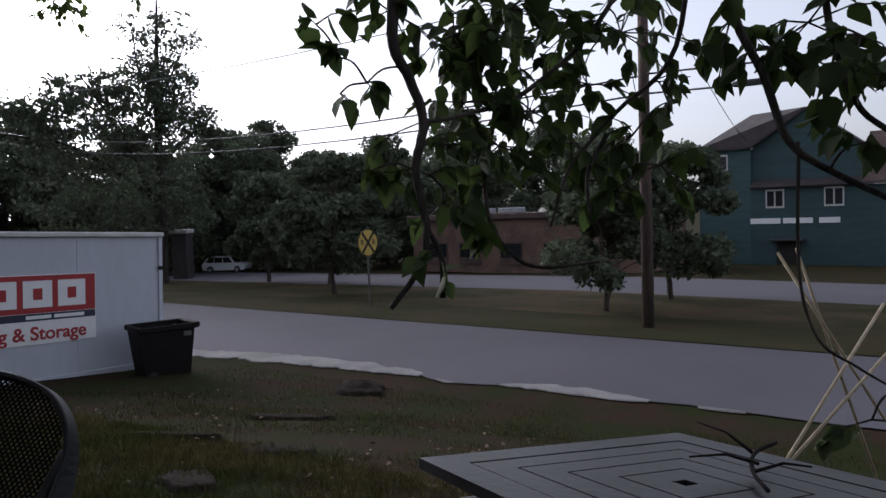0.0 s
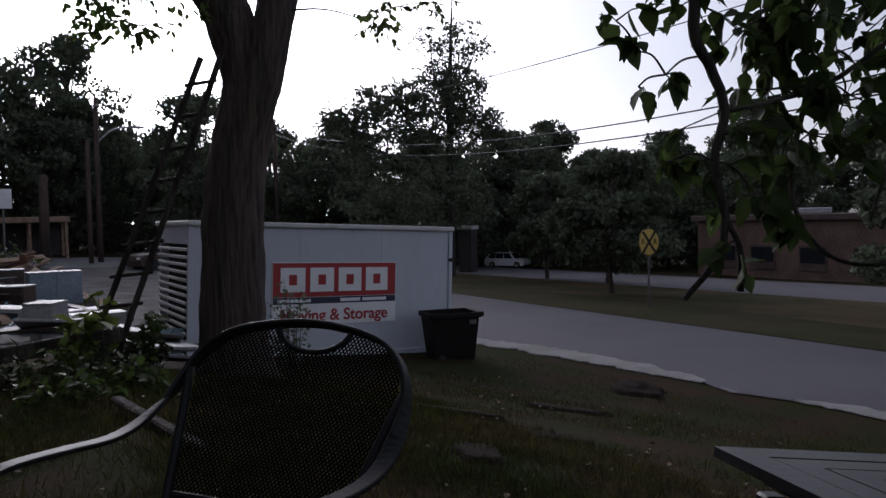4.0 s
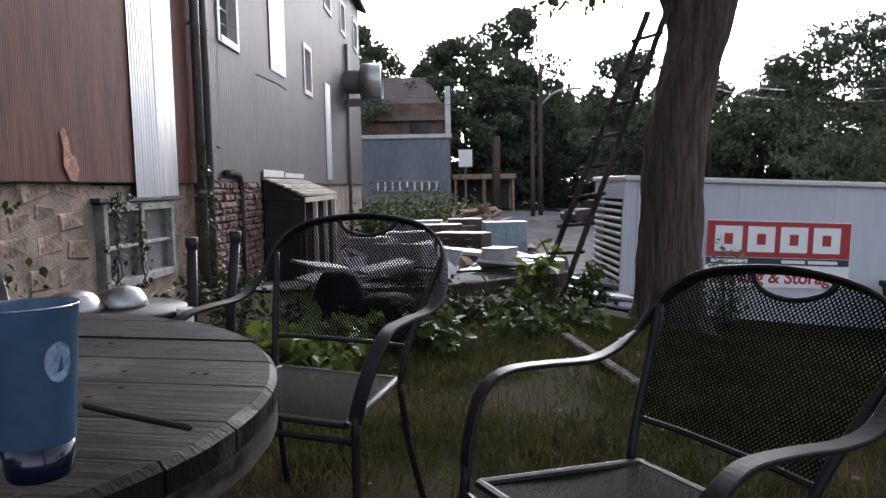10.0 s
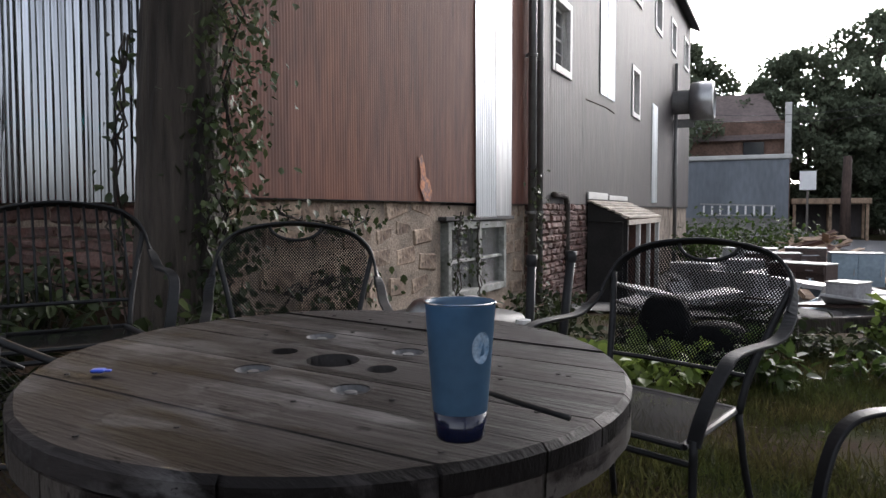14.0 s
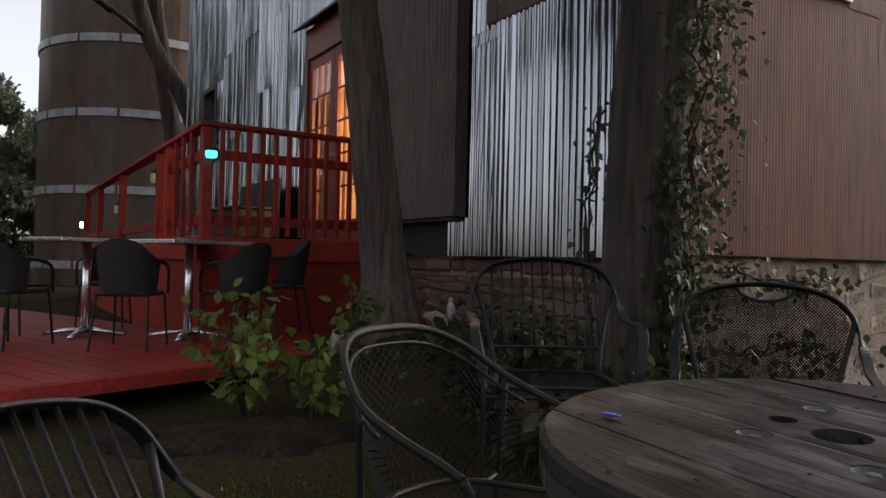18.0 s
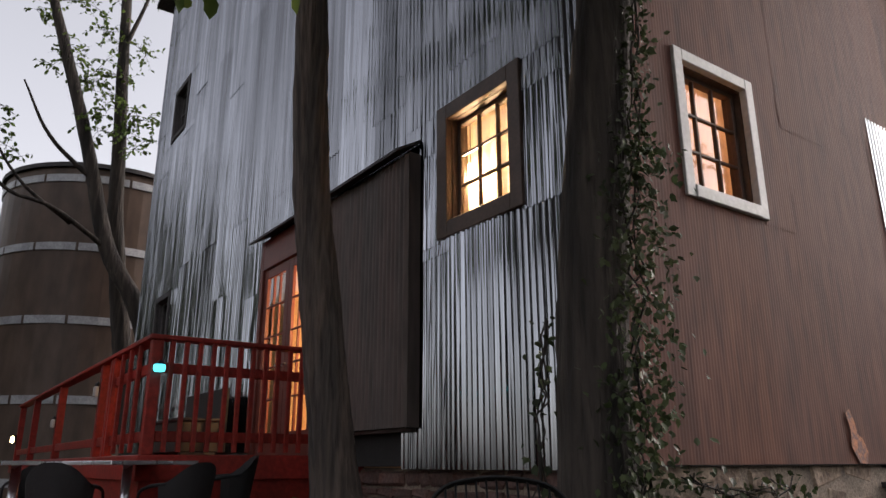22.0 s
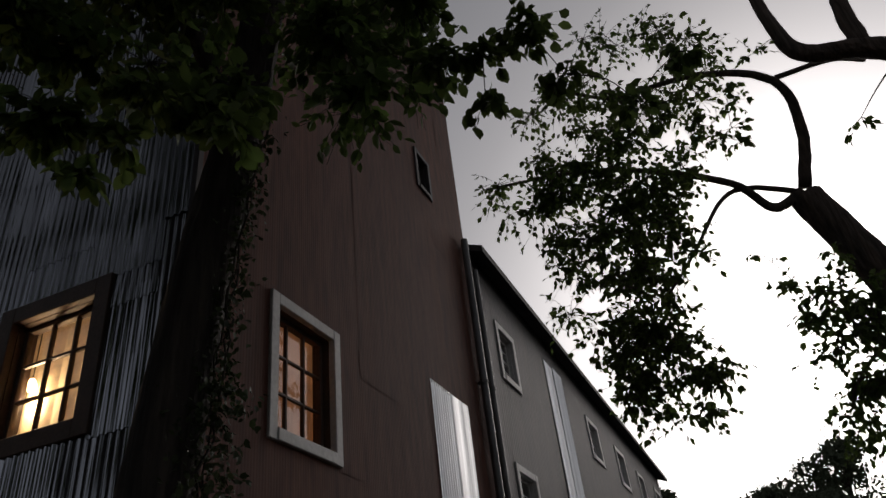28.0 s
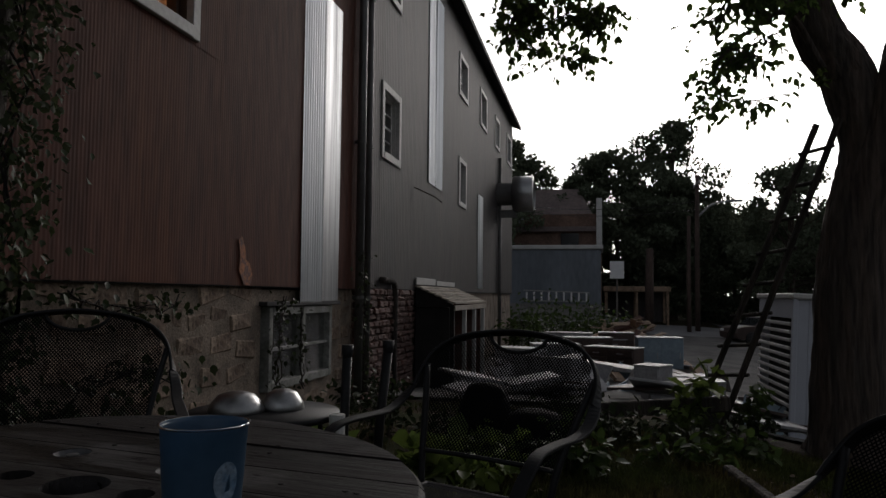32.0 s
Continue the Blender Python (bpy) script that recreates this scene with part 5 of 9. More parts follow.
for k, (x, y, h, r, n) in enumerate([(-2.9, 3.3, 0.35, 0.35, 130), (-2.6, 1.9, 0.55, 0.5, 330), (-3.2, 1.7, 0.6, 0.45, 300), (-3.7, 2.3, 0.5, 0.5, 300), (-2.85, 3.9, 0.25, 0.3, 80), (-2.6, 4.9, 0.35, 0.35, 130), (-2.75, 6.0, 0.35, 0.35, 130), (-2.75, 7.4, 0.35, 0.35, 130), (-2.8, 8.7, 0.4, 0.35, 150)]):
    shrub("undergrowth", x, y, h, r, n, 0.085, "dark green undergrowth at the mill's foot", 70 + k, M_ivy, LEAF_PLAIN)
for k, (x, y, h, r) in enumerate([(-2.3, 22.0, 1.3, 1.0), (-1.2, 24.5, 1.5, 1.3), (0.4, 26.5, 1.4, 1.2), (-2.6, 27.5, 1.8, 1.3), (-0.4, 28.5, 1.6, 1.3)]):
    shrub("yard_bush", x, y, h, r, 500, 0.16, "dark rounded bush at the back of the yard", 90 + k, M_leaf, LEAF_PLAIN)


def crown_points(rng, lobes, per, spread):
    b = []
    for cx, cy, cz, r in lobes:
        u = rng.normal(size=(per, 3))
        u /= np.linalg.norm(u, axis=1, keepdims=True)
        b.append(np.array([cx, cy, cz]) + u * r * rng.uniform(0.55, 1.05, (per, 1)) * np.array([1, 1, spread]))
    return np.concatenate(b)


def big_tree(name, height, width, trunk, lobes, per, leaf, label, seed, mat, low=0.22):
    """A full-grown tree: trunk, limbs to every lobe of the crown, leaves in uneven clumps."""
    rng = np.random.default_rng(seed)
    root = thing(name, HERE, label, "tree")
    v = V().tube(wobble([(0, 0, -0.3), (0.1, 0, height * 0.2), (0, 0.15, height * 0.5), (0.1, 0, height * 0.85)], rng, trunk * 0.1), np.linspace(trunk, trunk * 0.25, 19), 10)
    part("trunk", v, M_bark, root, smooth=True)
    where, limbs = [], V()
    for _ in range(lobes):
        a, f = rng.uniform(0, 2 * math.pi), rng.uniform(0.15, 1.0) ** 0.7
        zf = rng.uniform(low, 0.97)
        prof = math.sin(math.pi * min(1, (zf + 0.02) * 0.95)) ** 0.7
        c = (math.cos(a) * width / 2 * f * prof, math.sin(a) * width / 2 * f * prof, height * zf)
        where.append((*c, width * rng.uniform(0.08, 0.17)))
        limbs.tube(bezier([(0, 0, height * max(0.1, zf * rng.uniform(0.5, 0.88))), (c[0] * 0.5, c[1] * 0.5, c[2] - 0.06 * height), c], 4), np.linspace(trunk * 0.16, 0.012, 9), 5)
    tagged(part("limb", limbs, M_bark, root, smooth=True), kind="stuff")
    b = crown_points(rng, where, per, 0.7)
    w = rng.normal(size=b.shape) + np.array([0, 0, -0.4])
    part("crown", leaf_mesh("crown", b, w, leaf * rng.uniform(0.6, 1.4, len(b)), mat, rng), mat, root)
    return root


def park(ob, x, y, scale, turn, sink=0.0, z=None):
    ob.matrix_basis = Matrix.LocRotScale((x, y, (float(ground_z(x, y)) if z is None else z) - sink), Euler((0, 0, turn)), (scale, scale, scale))
    return ob


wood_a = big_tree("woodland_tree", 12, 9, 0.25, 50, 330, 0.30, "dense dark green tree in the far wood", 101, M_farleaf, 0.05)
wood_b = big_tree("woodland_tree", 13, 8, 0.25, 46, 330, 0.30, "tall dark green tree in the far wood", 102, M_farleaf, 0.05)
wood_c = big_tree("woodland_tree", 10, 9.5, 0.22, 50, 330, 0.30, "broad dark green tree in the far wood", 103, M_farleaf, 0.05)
kinds = [wood_a, wood_b, wood_c]
rt = random.Random(9)
spots = []
for k in range(36):
    a = radians(-58 + k * 2.1)
    d = 66 + rt.uniform(-7, 9) - (10 if k > 26 else 0)
    spots.append((math.sin(-a) * d, math.cos(-a) * d, rt.uniform(0.75, 1.05)))
for k in range(18):
    a = radians(-66 + k * 3.6)
    d = 84 + rt.uniform(-5, 8)
    spots.append((math.sin(-a) * d, math.cos(-a) * d, rt.uniform(0.95, 1.25)))
# the last five are added out of view, to darken the front steel's reflections
spots += [(-30, -1 + k * 4, 0.62) for k in range(3)] + [(-38, -8 + 5 * k, 0.7) for k in range(4)] + [(-28, -6, 0.6), (-24, -9, 0.95), (-31, -14, 1.2), (-20, -14.5, 1.05), (-14, -19, 1.0), (-26, -20, 1.2)]
for k, (x, y, s) in enumerate(spots):
    if k < 3:
        park(kinds[k], x, y, s, rt.uniform(0, 6.28))
    else:
        ob = copy_thing(kinds[k % 3], HERE)
        park(ob, x, y, s, rt.uniform(0, 6.28))
MAPLE = [([(24.6, 38.2, -3.2), (24.8, 38.2, 4.0), (25.0, 38.3, 9.0), (25.2, 38.2, 14.2)], 0.38, 0.05), ([(24.7, 38.2, 1.5), (22.6, 37.8, 5.5), (20.3, 38.0, 9.0)], 0.2, 0.04),
         ([(24.6, 38.2, 2.5), (20.0, 38.5, 5.2), (16.6, 38.0, 5.6)], 0.18, 0.04), ([(24.9, 38.2, 4.5), (27.5, 38.0, 6.6), (30.0, 38.2, 6.4)], 0.14, 0.03), ([(25.0, 38.2, 8.0), (26.2, 38.0, 10.5), (27.0, 38.2, 11.8)], 0.08, 0.02), ([(25.0, 38.3, 7.5), (23.9, 38.3, 9.8), (23.6, 38.2, 12.0)], 0.08, 0.02)]
MAPLE_CLUMPS = fill((20.3, 38.2, 6.4), (4.0, 1.8, 2.4), 130, 0.9, 40) + fill((21.6, 38.2, 8.5), (2.1, 1.2, 1.1), 44, 0.7, 34) + fill((18.2, 38.2, 7.0), (2.0, 1.2, 0.9), 30, 0.7, 34) + fill((25.3, 38.2, 9.0), (2.2, 1.4, 1.8), 64, 0.85, 36) + fill((27.3, 38.2, 7.4), (1.7, 1.2, 1.3), 40, 0.75, 34) + fill((25.1, 38.2, 10.2), (2.5, 1.6, 4.2), 95, 0.95, 26) + fill((24.3, 38.2, 6.2), (2.7, 1.8, 2.0), 62, 0.8, 44)
MAPLE_CLUMPS += fill((28.3, 38.2, 6.3), (2.1, 1.2, 0.8), 20, 0.6, 26) + fill((22.5, 38.2, 2.4), (6.0, 2.0, 2.4), 120, 0.95, 44)
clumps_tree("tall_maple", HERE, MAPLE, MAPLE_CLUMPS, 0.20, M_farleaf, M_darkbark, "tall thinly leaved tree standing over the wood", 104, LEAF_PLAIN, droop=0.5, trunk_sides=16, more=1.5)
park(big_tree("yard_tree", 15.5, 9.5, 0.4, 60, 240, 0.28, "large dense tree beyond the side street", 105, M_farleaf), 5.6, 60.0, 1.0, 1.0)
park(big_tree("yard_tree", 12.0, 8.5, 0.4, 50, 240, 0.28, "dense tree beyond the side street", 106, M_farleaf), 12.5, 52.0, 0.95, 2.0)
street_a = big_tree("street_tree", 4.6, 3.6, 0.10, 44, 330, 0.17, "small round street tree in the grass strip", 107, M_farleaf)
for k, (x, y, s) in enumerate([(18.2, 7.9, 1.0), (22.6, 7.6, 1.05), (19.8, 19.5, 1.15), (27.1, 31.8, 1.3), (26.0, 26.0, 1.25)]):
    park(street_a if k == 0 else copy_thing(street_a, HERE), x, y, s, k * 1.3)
TWIN = [([(-13.3, 2.75, 0.3), (-13.27, 2.6, 3.16), (-13.41, 1.85, 4.71), (-13.46, 1.5, 5.9), (-13.45, 1.1, 7.2), (-13.5, 0.5, 9.0), (-13.5, 0.1, 10.2)], 0.17, 0.07),
        ([(-13.5, 2.8, 0.3), (-13.82, 2.41, 2.81), (-13.89, 2.03, 5.18), (-13.85, 1.9, 6.7), (-13.86, 1.75, 8.8), (-13.87, 1.6, 11.4)], 0.18, 0.08),
        ([(-13.41, 1.85, 4.71), (-13.0, 0.9, 5.15), (-12.8, 0.14, 5.3), (-12.8, -0.5, 6.16)], 0.05, 0.015), ([(-13.2, 1.2, 5.0), (-12.85, 0.32, 5.5), (-12.8, -0.39, 6.56)], 0.04, 0.012),
        ([(-13.46, 1.5, 5.9), (-13.3, 0.7, 6.5), (-13.3, 0.2, 7.4)], 0.05, 0.015), ([(-13.86, 1.75, 8.8), (-13.5, 2.0, 9.8), (-13.4, 2.3, 11.3)], 0.05, 0.015), ([(-13.85, 1.9, 6.7), (-13.6, 2.0, 7.2), (-13.5, 2.2, 7.3)], 0.03, 0.01)]
TWIN_CLUMPS = fill((-13.6, 1.3, 8.7), (0.5, 0.9, 1.2), 20, 0.42, 30) + fill((-13.2, -0.1, 6.1), (0.5, 0.6, 0.8), 16, 0.36, 26) + fill((-13.5, 1.2, 10.6), (0.6, 1.3, 0.8), 18, 0.45, 30) + fill((-13.3, 1.7, 6.8), (0.4, 0.7, 0.5), 9, 0.3, 24) + fill((-13.5, 1.9, 7.4), (0.3, 0.5, 0.5), 7, 0.3, 24) + fill((-13.6, 0.6, 9.4), (0.4, 0.7, 0.8), 10, 0.4, 24)
FARTHER = Matrix.Translation((-0.29, -0.35, 1.12)) @ Matrix.Scale(1.28, 4) @ Matrix.Translation((0.29, 0.35, -1.12))
clumps_tree("twin_stemmed_tree", FARTHER, TWIN, TWIN_CLUMPS, 0.085, M_litleaf, M_darkbark, "dark twin-stemmed tree with airy leaves in front of the silo", 108, LEAF_PLAIN, droop=0.5, trunk_sides=20, more=1.4)

# grass: tufts on the near lawn
rg = np.random.default_rng(3)
n_blades = 190000
bx_, by_ = rg.uniform(-3.0, 8.5, n_blades), rg.uniform(-1.6, 11.0, n_blades)
dens = np.array([noise.noise(Vector((x * 0.8, y * 0.8, 4.2))) for x, y in zip(bx_, by_)])
keep = (rg.uniform(-0.45, 0.35, n_blades) < dens) & (rg.uniform(0, 1, n_blades) < 1.25 - np.hypot(bx_, by_) / 13)
keep &= ~((by_ > 9.2) & (bx_ < 3.5)) & ~((bx_ < -2.4) & (by_ > 3.0))
bx_, by_ = bx_[keep], by_[keep]
m_ = len(bx_)
gb = np.stack([bx_, by_, ground_z(bx_, by_) + 0.005], -1)
gw = rg.normal(size=(m_, 3)) * 0.45 + np.array([0, 0, 1.0])
BLADE = [(0.05, 0, 0), (0.045, 0.55, 0), (0, 1, 0.15), (-0.045, 0.55, 0), (-0.05, 0, 0), (0, 0.4, 0.02)]
lawn = new("grass", leaf_mesh("grass", gb, gw, rg.uniform(0.02, 0.07, m_), M_blade, rg, BLADE, 1.5))
near_n = 70000
qx, qy = rg.uniform(-1.4, 3.4, near_n), rg.uniform(1.9, 7.0, near_n)
qd = np.array([noise.noise(Vector((x * 1.6, y * 1.6, 8.1))) for x, y in zip(qx, qy)])
sel = rg.uniform(-0.5, 0.3, near_n) < qd
qx, qy = qx[sel], qy[sel]
tufts = new("grass", leaf_mesh("grass", np.stack([qx, qy, ground_z(qx, qy) + 0.005], -1), rg.normal(size=(len(qx), 3)) * 0.5 + np.array([0, 0, 1.0]), rg.uniform(0.03, 0.09, len(qx)), M_blade, rg, BLADE, 1.5))
tagged(tufts, "denser green grass tufts near the chairs", "grass", kind="stuff")
tagged(lawn, "patchy green and straw-coloured grass blades on the lawn", "grass", kind="stuff")
rl = np.random.default_rng(4)
litter = np.stack([rl.uniform(-3, 7, 700), rl.uniform(0.3, 9, 700), np.zeros(700)], -1)
litter[:, 2] = ground_z(litter[:, 0], litter[:, 1]) + 0.03
M_deadleaf = material("fallen_leaves", (0.17, 0.12, 0.075), 0.8, vary=0.3, island=0.5, bump=0)
tagged(new("fallen_leaves", leaf_mesh("fallen_leaves", litter, rl.normal(size=(700, 3)) * (1, 1, 0.1), rl.uniform(0.015, 0.06, 700), M_deadleaf, rl)), "scattered dry leaves lying on the lawn", "leaves", kind="stuff")


# ---------- patio furniture ----------
def lattice(surface, u0, u1, v0, v1, step_u, step_v, wire, inside=None, thick=0.0018):
    """Expanded metal: two families of slanting strips over a surface(u, v)."""
    out = V()
    nu = int(round((u1 - u0) / step_u))
    nv = int(round((v1 - v0) / step_v))
    for s in (1, -1):
        for i in range(-nv, nu + nv + 1):
            run = []
            for j in range(nv + 1):
                u, w = u0 + (i + s * j * 0.5) * step_u, v0 + j * step_v
                if u0 - 1e-6 <= u <= u1 + 1e-6 and (inside is None or inside(u, w)):
                    run.append(Vector(surface(u, w)))
                else:
                    if len(run) > 1:
                        ribbon(out, run, wire, thick * s)
                    run = []
            if len(run) > 1:
                ribbon(out, run, wire, thick * s)
    return out


def ribbon(out, run, wire, lift):
    base = len(out.v)
    for k, p in enumerate(run):
        d = (run[min(k + 1, len(run) - 1)] - run[max(k - 1, 0)]).normalized()
        nrm = Vector((0, -1, 0.25)) if abs(d.z) > 0.2 else Vector((0, 0, 1))
        side = d.cross(nrm).normalized() * wire
        q = p + nrm * lift * 0.3
        out.v += [tuple(q - side), tuple(q + side)]
    for k in range(len(run) - 1):
        a = base + 2 * k
        out.f.append((a, a + 1, a + 3, a + 2))


HOOP = [(0.0, 0.423, 0.907), (0.10, 0.417, 0.900), (0.185, 0.401, 0.886), (0.245, 0.379, 0.863), (0.292, 0.347, 0.822), (0.316, 0.312, 0.768), (0.327, 0.262, 0.712)]
ARM = [(0.327, 0.262, 0.712), (0.333, 0.19, 0.668), (0.328, 0.106, 0.649), (0.322, -0.02, 0.651), (0.320, -0.134, 0.648), (0.322, -0.195, 0.624), (0.312, -0.235, 0.575), (0.296, -0.262, 0.50), (0.285, -0.272, 0.437)]
BACK_N = Vector((0, 0.878, -0.479))


def back_y(x, z):
    return 0.42 - 0.546 * (0.893 - z) - 0.4 * x * x


def back_half(z):
    """Half the width of the chair back at a height: between the uprights, then under the hoop."""
    if z < 0.79:
        return 0.237 + 0.063 * (z - 0.52) / 0.27
    rim = [(p[2], p[0]) for p in HOOP[:5]][::-1]
    for (z0, x0), (z1, x1) in zip(rim, rim[1:]):
        if z <= z1:
            return x0 + (x1 - x0) * max(0.0, z - z0) / (z1 - z0)
    return 0.0


def strap(pts, wide, half_w, half_t):
    """A flat steel band swept along the points; wide gives the direction of its width at each."""
    v, n = V(), len(pts)
    for i, p in enumerate(pts):
        d = (pts[min(i + 1, n - 1)] - pts[max(i - 1, 0)]).normalized()
        w = (wide[i] - d * wide[i].dot(d)).normalized()
        t = d.cross(w)
        for a, c in ((-1, -0.55), (-0.86, -1), (0.86, -1), (1, -0.55), (1, 0.55), (0.86, 1), (-0.86, 1), (-1, 0.55)):
            v.v.append(tuple(p + w * (a * half_w) + t * (c * half_t)))
    for i in range(n - 1):
        v.f += [(i * 8 + k, i * 8 + (k + 1) % 8, i * 8 + 8 + (k + 1) % 8, i * 8 + 8 + k) for k in range(8)]
    v.f += [tuple(range(8))[::-1], tuple((n - 1) * 8 + k for k in range(8))]
    return v


def build_chair(style):
    """A steel patio armchair; its front looks along -y. The flat band of the hoop runs on into the arms and front legs."""
    root = thing("patio_armchair", HERE, "black steel patio armchair with a mesh back and curved flat arms" if style == "mesh" else "black steel patio armchair with a back of upright rods", "chair", "patio chairs")
    line = bezier([(-x, y, z) for x, y, z in HOOP[:0:-1]] + HOOP, 4)
    part("back_hoop", strap(line, [BACK_N + Vector((1 if p.x > 0 else -1, 0, 0)) * (1.1 * float(smoothstep((0.80 - p.z) / 0.16))) for p in line], 0.019, 0.0055), M_blackmetal, root)
    for s in (-1, 1):
        arm = bezier([(s * x, y, z) for x, y, z in ARM], 5)
        turn_ = [float(smoothstep((0.80 - p.z) / 0.16)) if k < 9 else 1.0 for k, p in enumerate(arm)]
        part("armrest", strap(arm, [BACK_N * (1 - f) + Vector((s, 0, 0)) * (f * 1.1 if f < 1 else 1.0) for f in turn_], 0.019, 0.0055), M_blackmetal, root, "flat curved steel arm")
        part("front_leg", V().tube(bezier([(s * 0.285, -0.272, 0.45), (s * 0.288, -0.275, 0.28), (s * 0.30, -0.29, -0.03)], 4), 0.0115, 8), M_blackmetal, root, smooth=True)
        part("upright", V().tube(bezier([(s * 0.306, 0.318, 0.785), (s * 0.268, 0.253, 0.65), (s * 0.237, 0.192, 0.52), (s * 0.222, 0.165, 0.41)], 4), 0.0115, 8), M_blackmetal, root, smooth=True)
        part("rear_leg", V().tube(bezier([(s * 0.222, 0.165, 0.41), (s * 0.235, 0.20, 0.22), (s * 0.26, 0.28, -0.03)], 4), 0.0115, 8), M_blackmetal, root, smooth=True)
        part("foot", V().lathe([(0.0, -0.03), (0.016, -0.03), (0.016, -0.01), (0.0, -0.005)], 8, Matrix.Translation((s * 0.30, -0.29, 0))), M_blackmetal, root)
    rim = V()
    corners = [(-0.25, -0.257, 0.421), (0.25, -0.257, 0.421), (0.209, 0.18, 0.417), (-0.209, 0.18, 0.417)]
    for a, b in zip(corners, corners[1:] + corners[:1]):
        rim.tube([a, b], 0.013, 8, flat=0.7)
    part("seat_frame", rim, M_blackmetal, root)
    tagged(part("seat", lattice(lambda u, w: (u * (0.965 - 0.19 * (w + 0.25) / 0.43 * 0.85), w, 0.422 - 0.010 * math.sin(math.pi * (w + 0.25) / 0.43)), -0.25, 0.25, -0.25, 0.175, 0.0105, 0.0055, 0.0018), M_wiremesh, root, "fine expanded-metal mesh seat"), kind="stuff")
    part("stretcher", V().tube([(-0.288, -0.272, 0.385), (0.288, -0.272, 0.385)], 0.009, 6), M_blackmetal, root)
    part("back_rail", V().tube([(-0.237, back_y(0.237, 0.52), 0.52), (-0.12, back_y(0.12, 0.52), 0.52), (0.12, back_y(0.12, 0.52), 0.52), (0.237, back_y(0.237, 0.52), 0.52)], 0.008, 6), M_blackmetal, root)
    if style == "mesh":
        def inside(u, w):
            return abs(u) < back_half(w) - 0.004 and not (((u / 0.107) ** 2 + ((w - 0.90) / 0.058) ** 2) < 1)
        tagged(part("backrest", lattice(lambda u, w: (u, back_y(u, w), w), -0.31, 0.31, 0.522, 0.905, 0.0115, 0.006, 0.0019, inside), M_wiremesh, root, "fine expanded-metal mesh back"), kind="stuff")
        cut = [(x, back_y(x, z), z) for x, z in [(0.107 * math.cos(a), 0.90 - 0.058 * math.sin(a)) for a in np.linspace(0.0, math.pi, 13)]]
        part("grip_loop", V().tube(cut, 0.007, 7), M_blackmetal, root, smooth=True)
    else:
        for k in range(-5, 6):
            x = k * 0.047
            top = np.interp(abs(x), [p[0] for p in HOOP[:5]], [p[2] for p in HOOP[:5]])
            part("rod", V().tube([(x, back_y(x, 0.52), 0.52), (x, back_y(x, 0.7), 0.7), (x, back_y(x, top), top)], 0.0055, 6), M_blackmetal, root, smooth=True)
    return root


TUB = [(0.0, 0.31, 0.885), (0.15, 0.288, 0.875), (0.255, 0.215, 0.825), (0.318, 0.09, 0.735), (0.332, -0.05, 0.68), (0.327, -0.17, 0.642), (0.318, -0.235, 0.612)]


def tub_chair(m):
    """A round-backed steel chair: one sloping hoop from arm to arm, coarse mesh hung inside it; its front looks along -y."""
    root = thing("tub_chair", m, "black steel tub chair with a sloping hoop and coarse diamond mesh", "chair", "patio chairs")
    line = bezier([(-x, y, z) for x, y, z in TUB[:0:-1]] + TUB, 6)
    part("hoop", V().tube(line, 0.0115, 9), M_blackmetal, root, smooth=True)

    def rim(u):
        k = (u + 1) / 2 * (len(line) - 1)
        i = min(int(k), len(line) - 2)
        return line[i].lerp(line[i + 1], k - i)

    def shell(u, w):
        p = rim(u / 0.62)
        f = w / 0.36
        low = Vector((p.x * 0.72, p.y * 0.72 - 0.02, 0.425))
        top = Vector((p.x * 0.97, p.y * 0.97 - 0.004, p.z - 0.045))
        return tuple(low.lerp(top, f ** 0.8 if f > 0 else 0.0))

    tagged(part("backrest", lattice(shell, -0.36, 0.36, 0.0, 0.36, 0.024, 0.015, 0.0019), M_wiremesh, root, "coarse diamond mesh back"), kind="stuff")
    part("mesh_rim", V().tube([shell(-0.36 + 0.03 * k, 0.36) for k in range(25)], 0.006, 7), M_blackmetal, root, smooth=True)
    seat_line = [shell(-0.36 + 0.03 * k, 0.0) for k in range(25)]
    front = [(0.27, -0.12, 0.425), (0.26, -0.235, 0.428), (0.0, -0.255, 0.43), (-0.26, -0.235, 0.428), (-0.27, -0.12, 0.425)]
    part("seat_frame", V().tube(seat_line + front + seat_line[:1], 0.010, 8), M_blackmetal, root, smooth=True)

    def on_seat(u, w):
        return abs(u) < (0.262 if w < 0.02 else 0.262 * math.sqrt(max(0.0, 1 - ((w - 0.02) / 0.19) ** 2)))

    tagged(part("seat", lattice(lambda u, w: (u, w, 0.424), -0.27, 0.27, -0.245, 0.2, 0.021, 0.0125, 0.0019, on_seat), M_wiremesh, root, "coarse diamond mesh seat"), kind="stuff")
    for s in (-1, 1):
        part("front_leg", V().tube(bezier([(s * 0.318, -0.235, 0.612), (s * 0.308, -0.258, 0.55), (s * 0.302, -0.262, 0.40), (s * 0.31, -0.275, -0.02)], 5), 0.0115, 8), M_blackmetal, root, smooth=True)
        part("rear_leg", V().tube(bezier([(s * 0.318, 0.09, 0.735), (s * 0.30, 0.10, 0.43), (s * 0.31, 0.14, -0.02)], 5), 0.0105, 8), M_blackmetal, root, smooth=True)
        part("seat_bracket", V().tube([(s * 0.30, 0.10, 0.43), (s * 0.215, 0.09, 0.425)], 0.007, 6), M_blackmetal, root)
        part("seat_bracket", V().tube([(s * 0.303, -0.262, 0.42), (s * 0.255, -0.235, 0.428)], 0.007, 6), M_blackmetal, root)
    return root


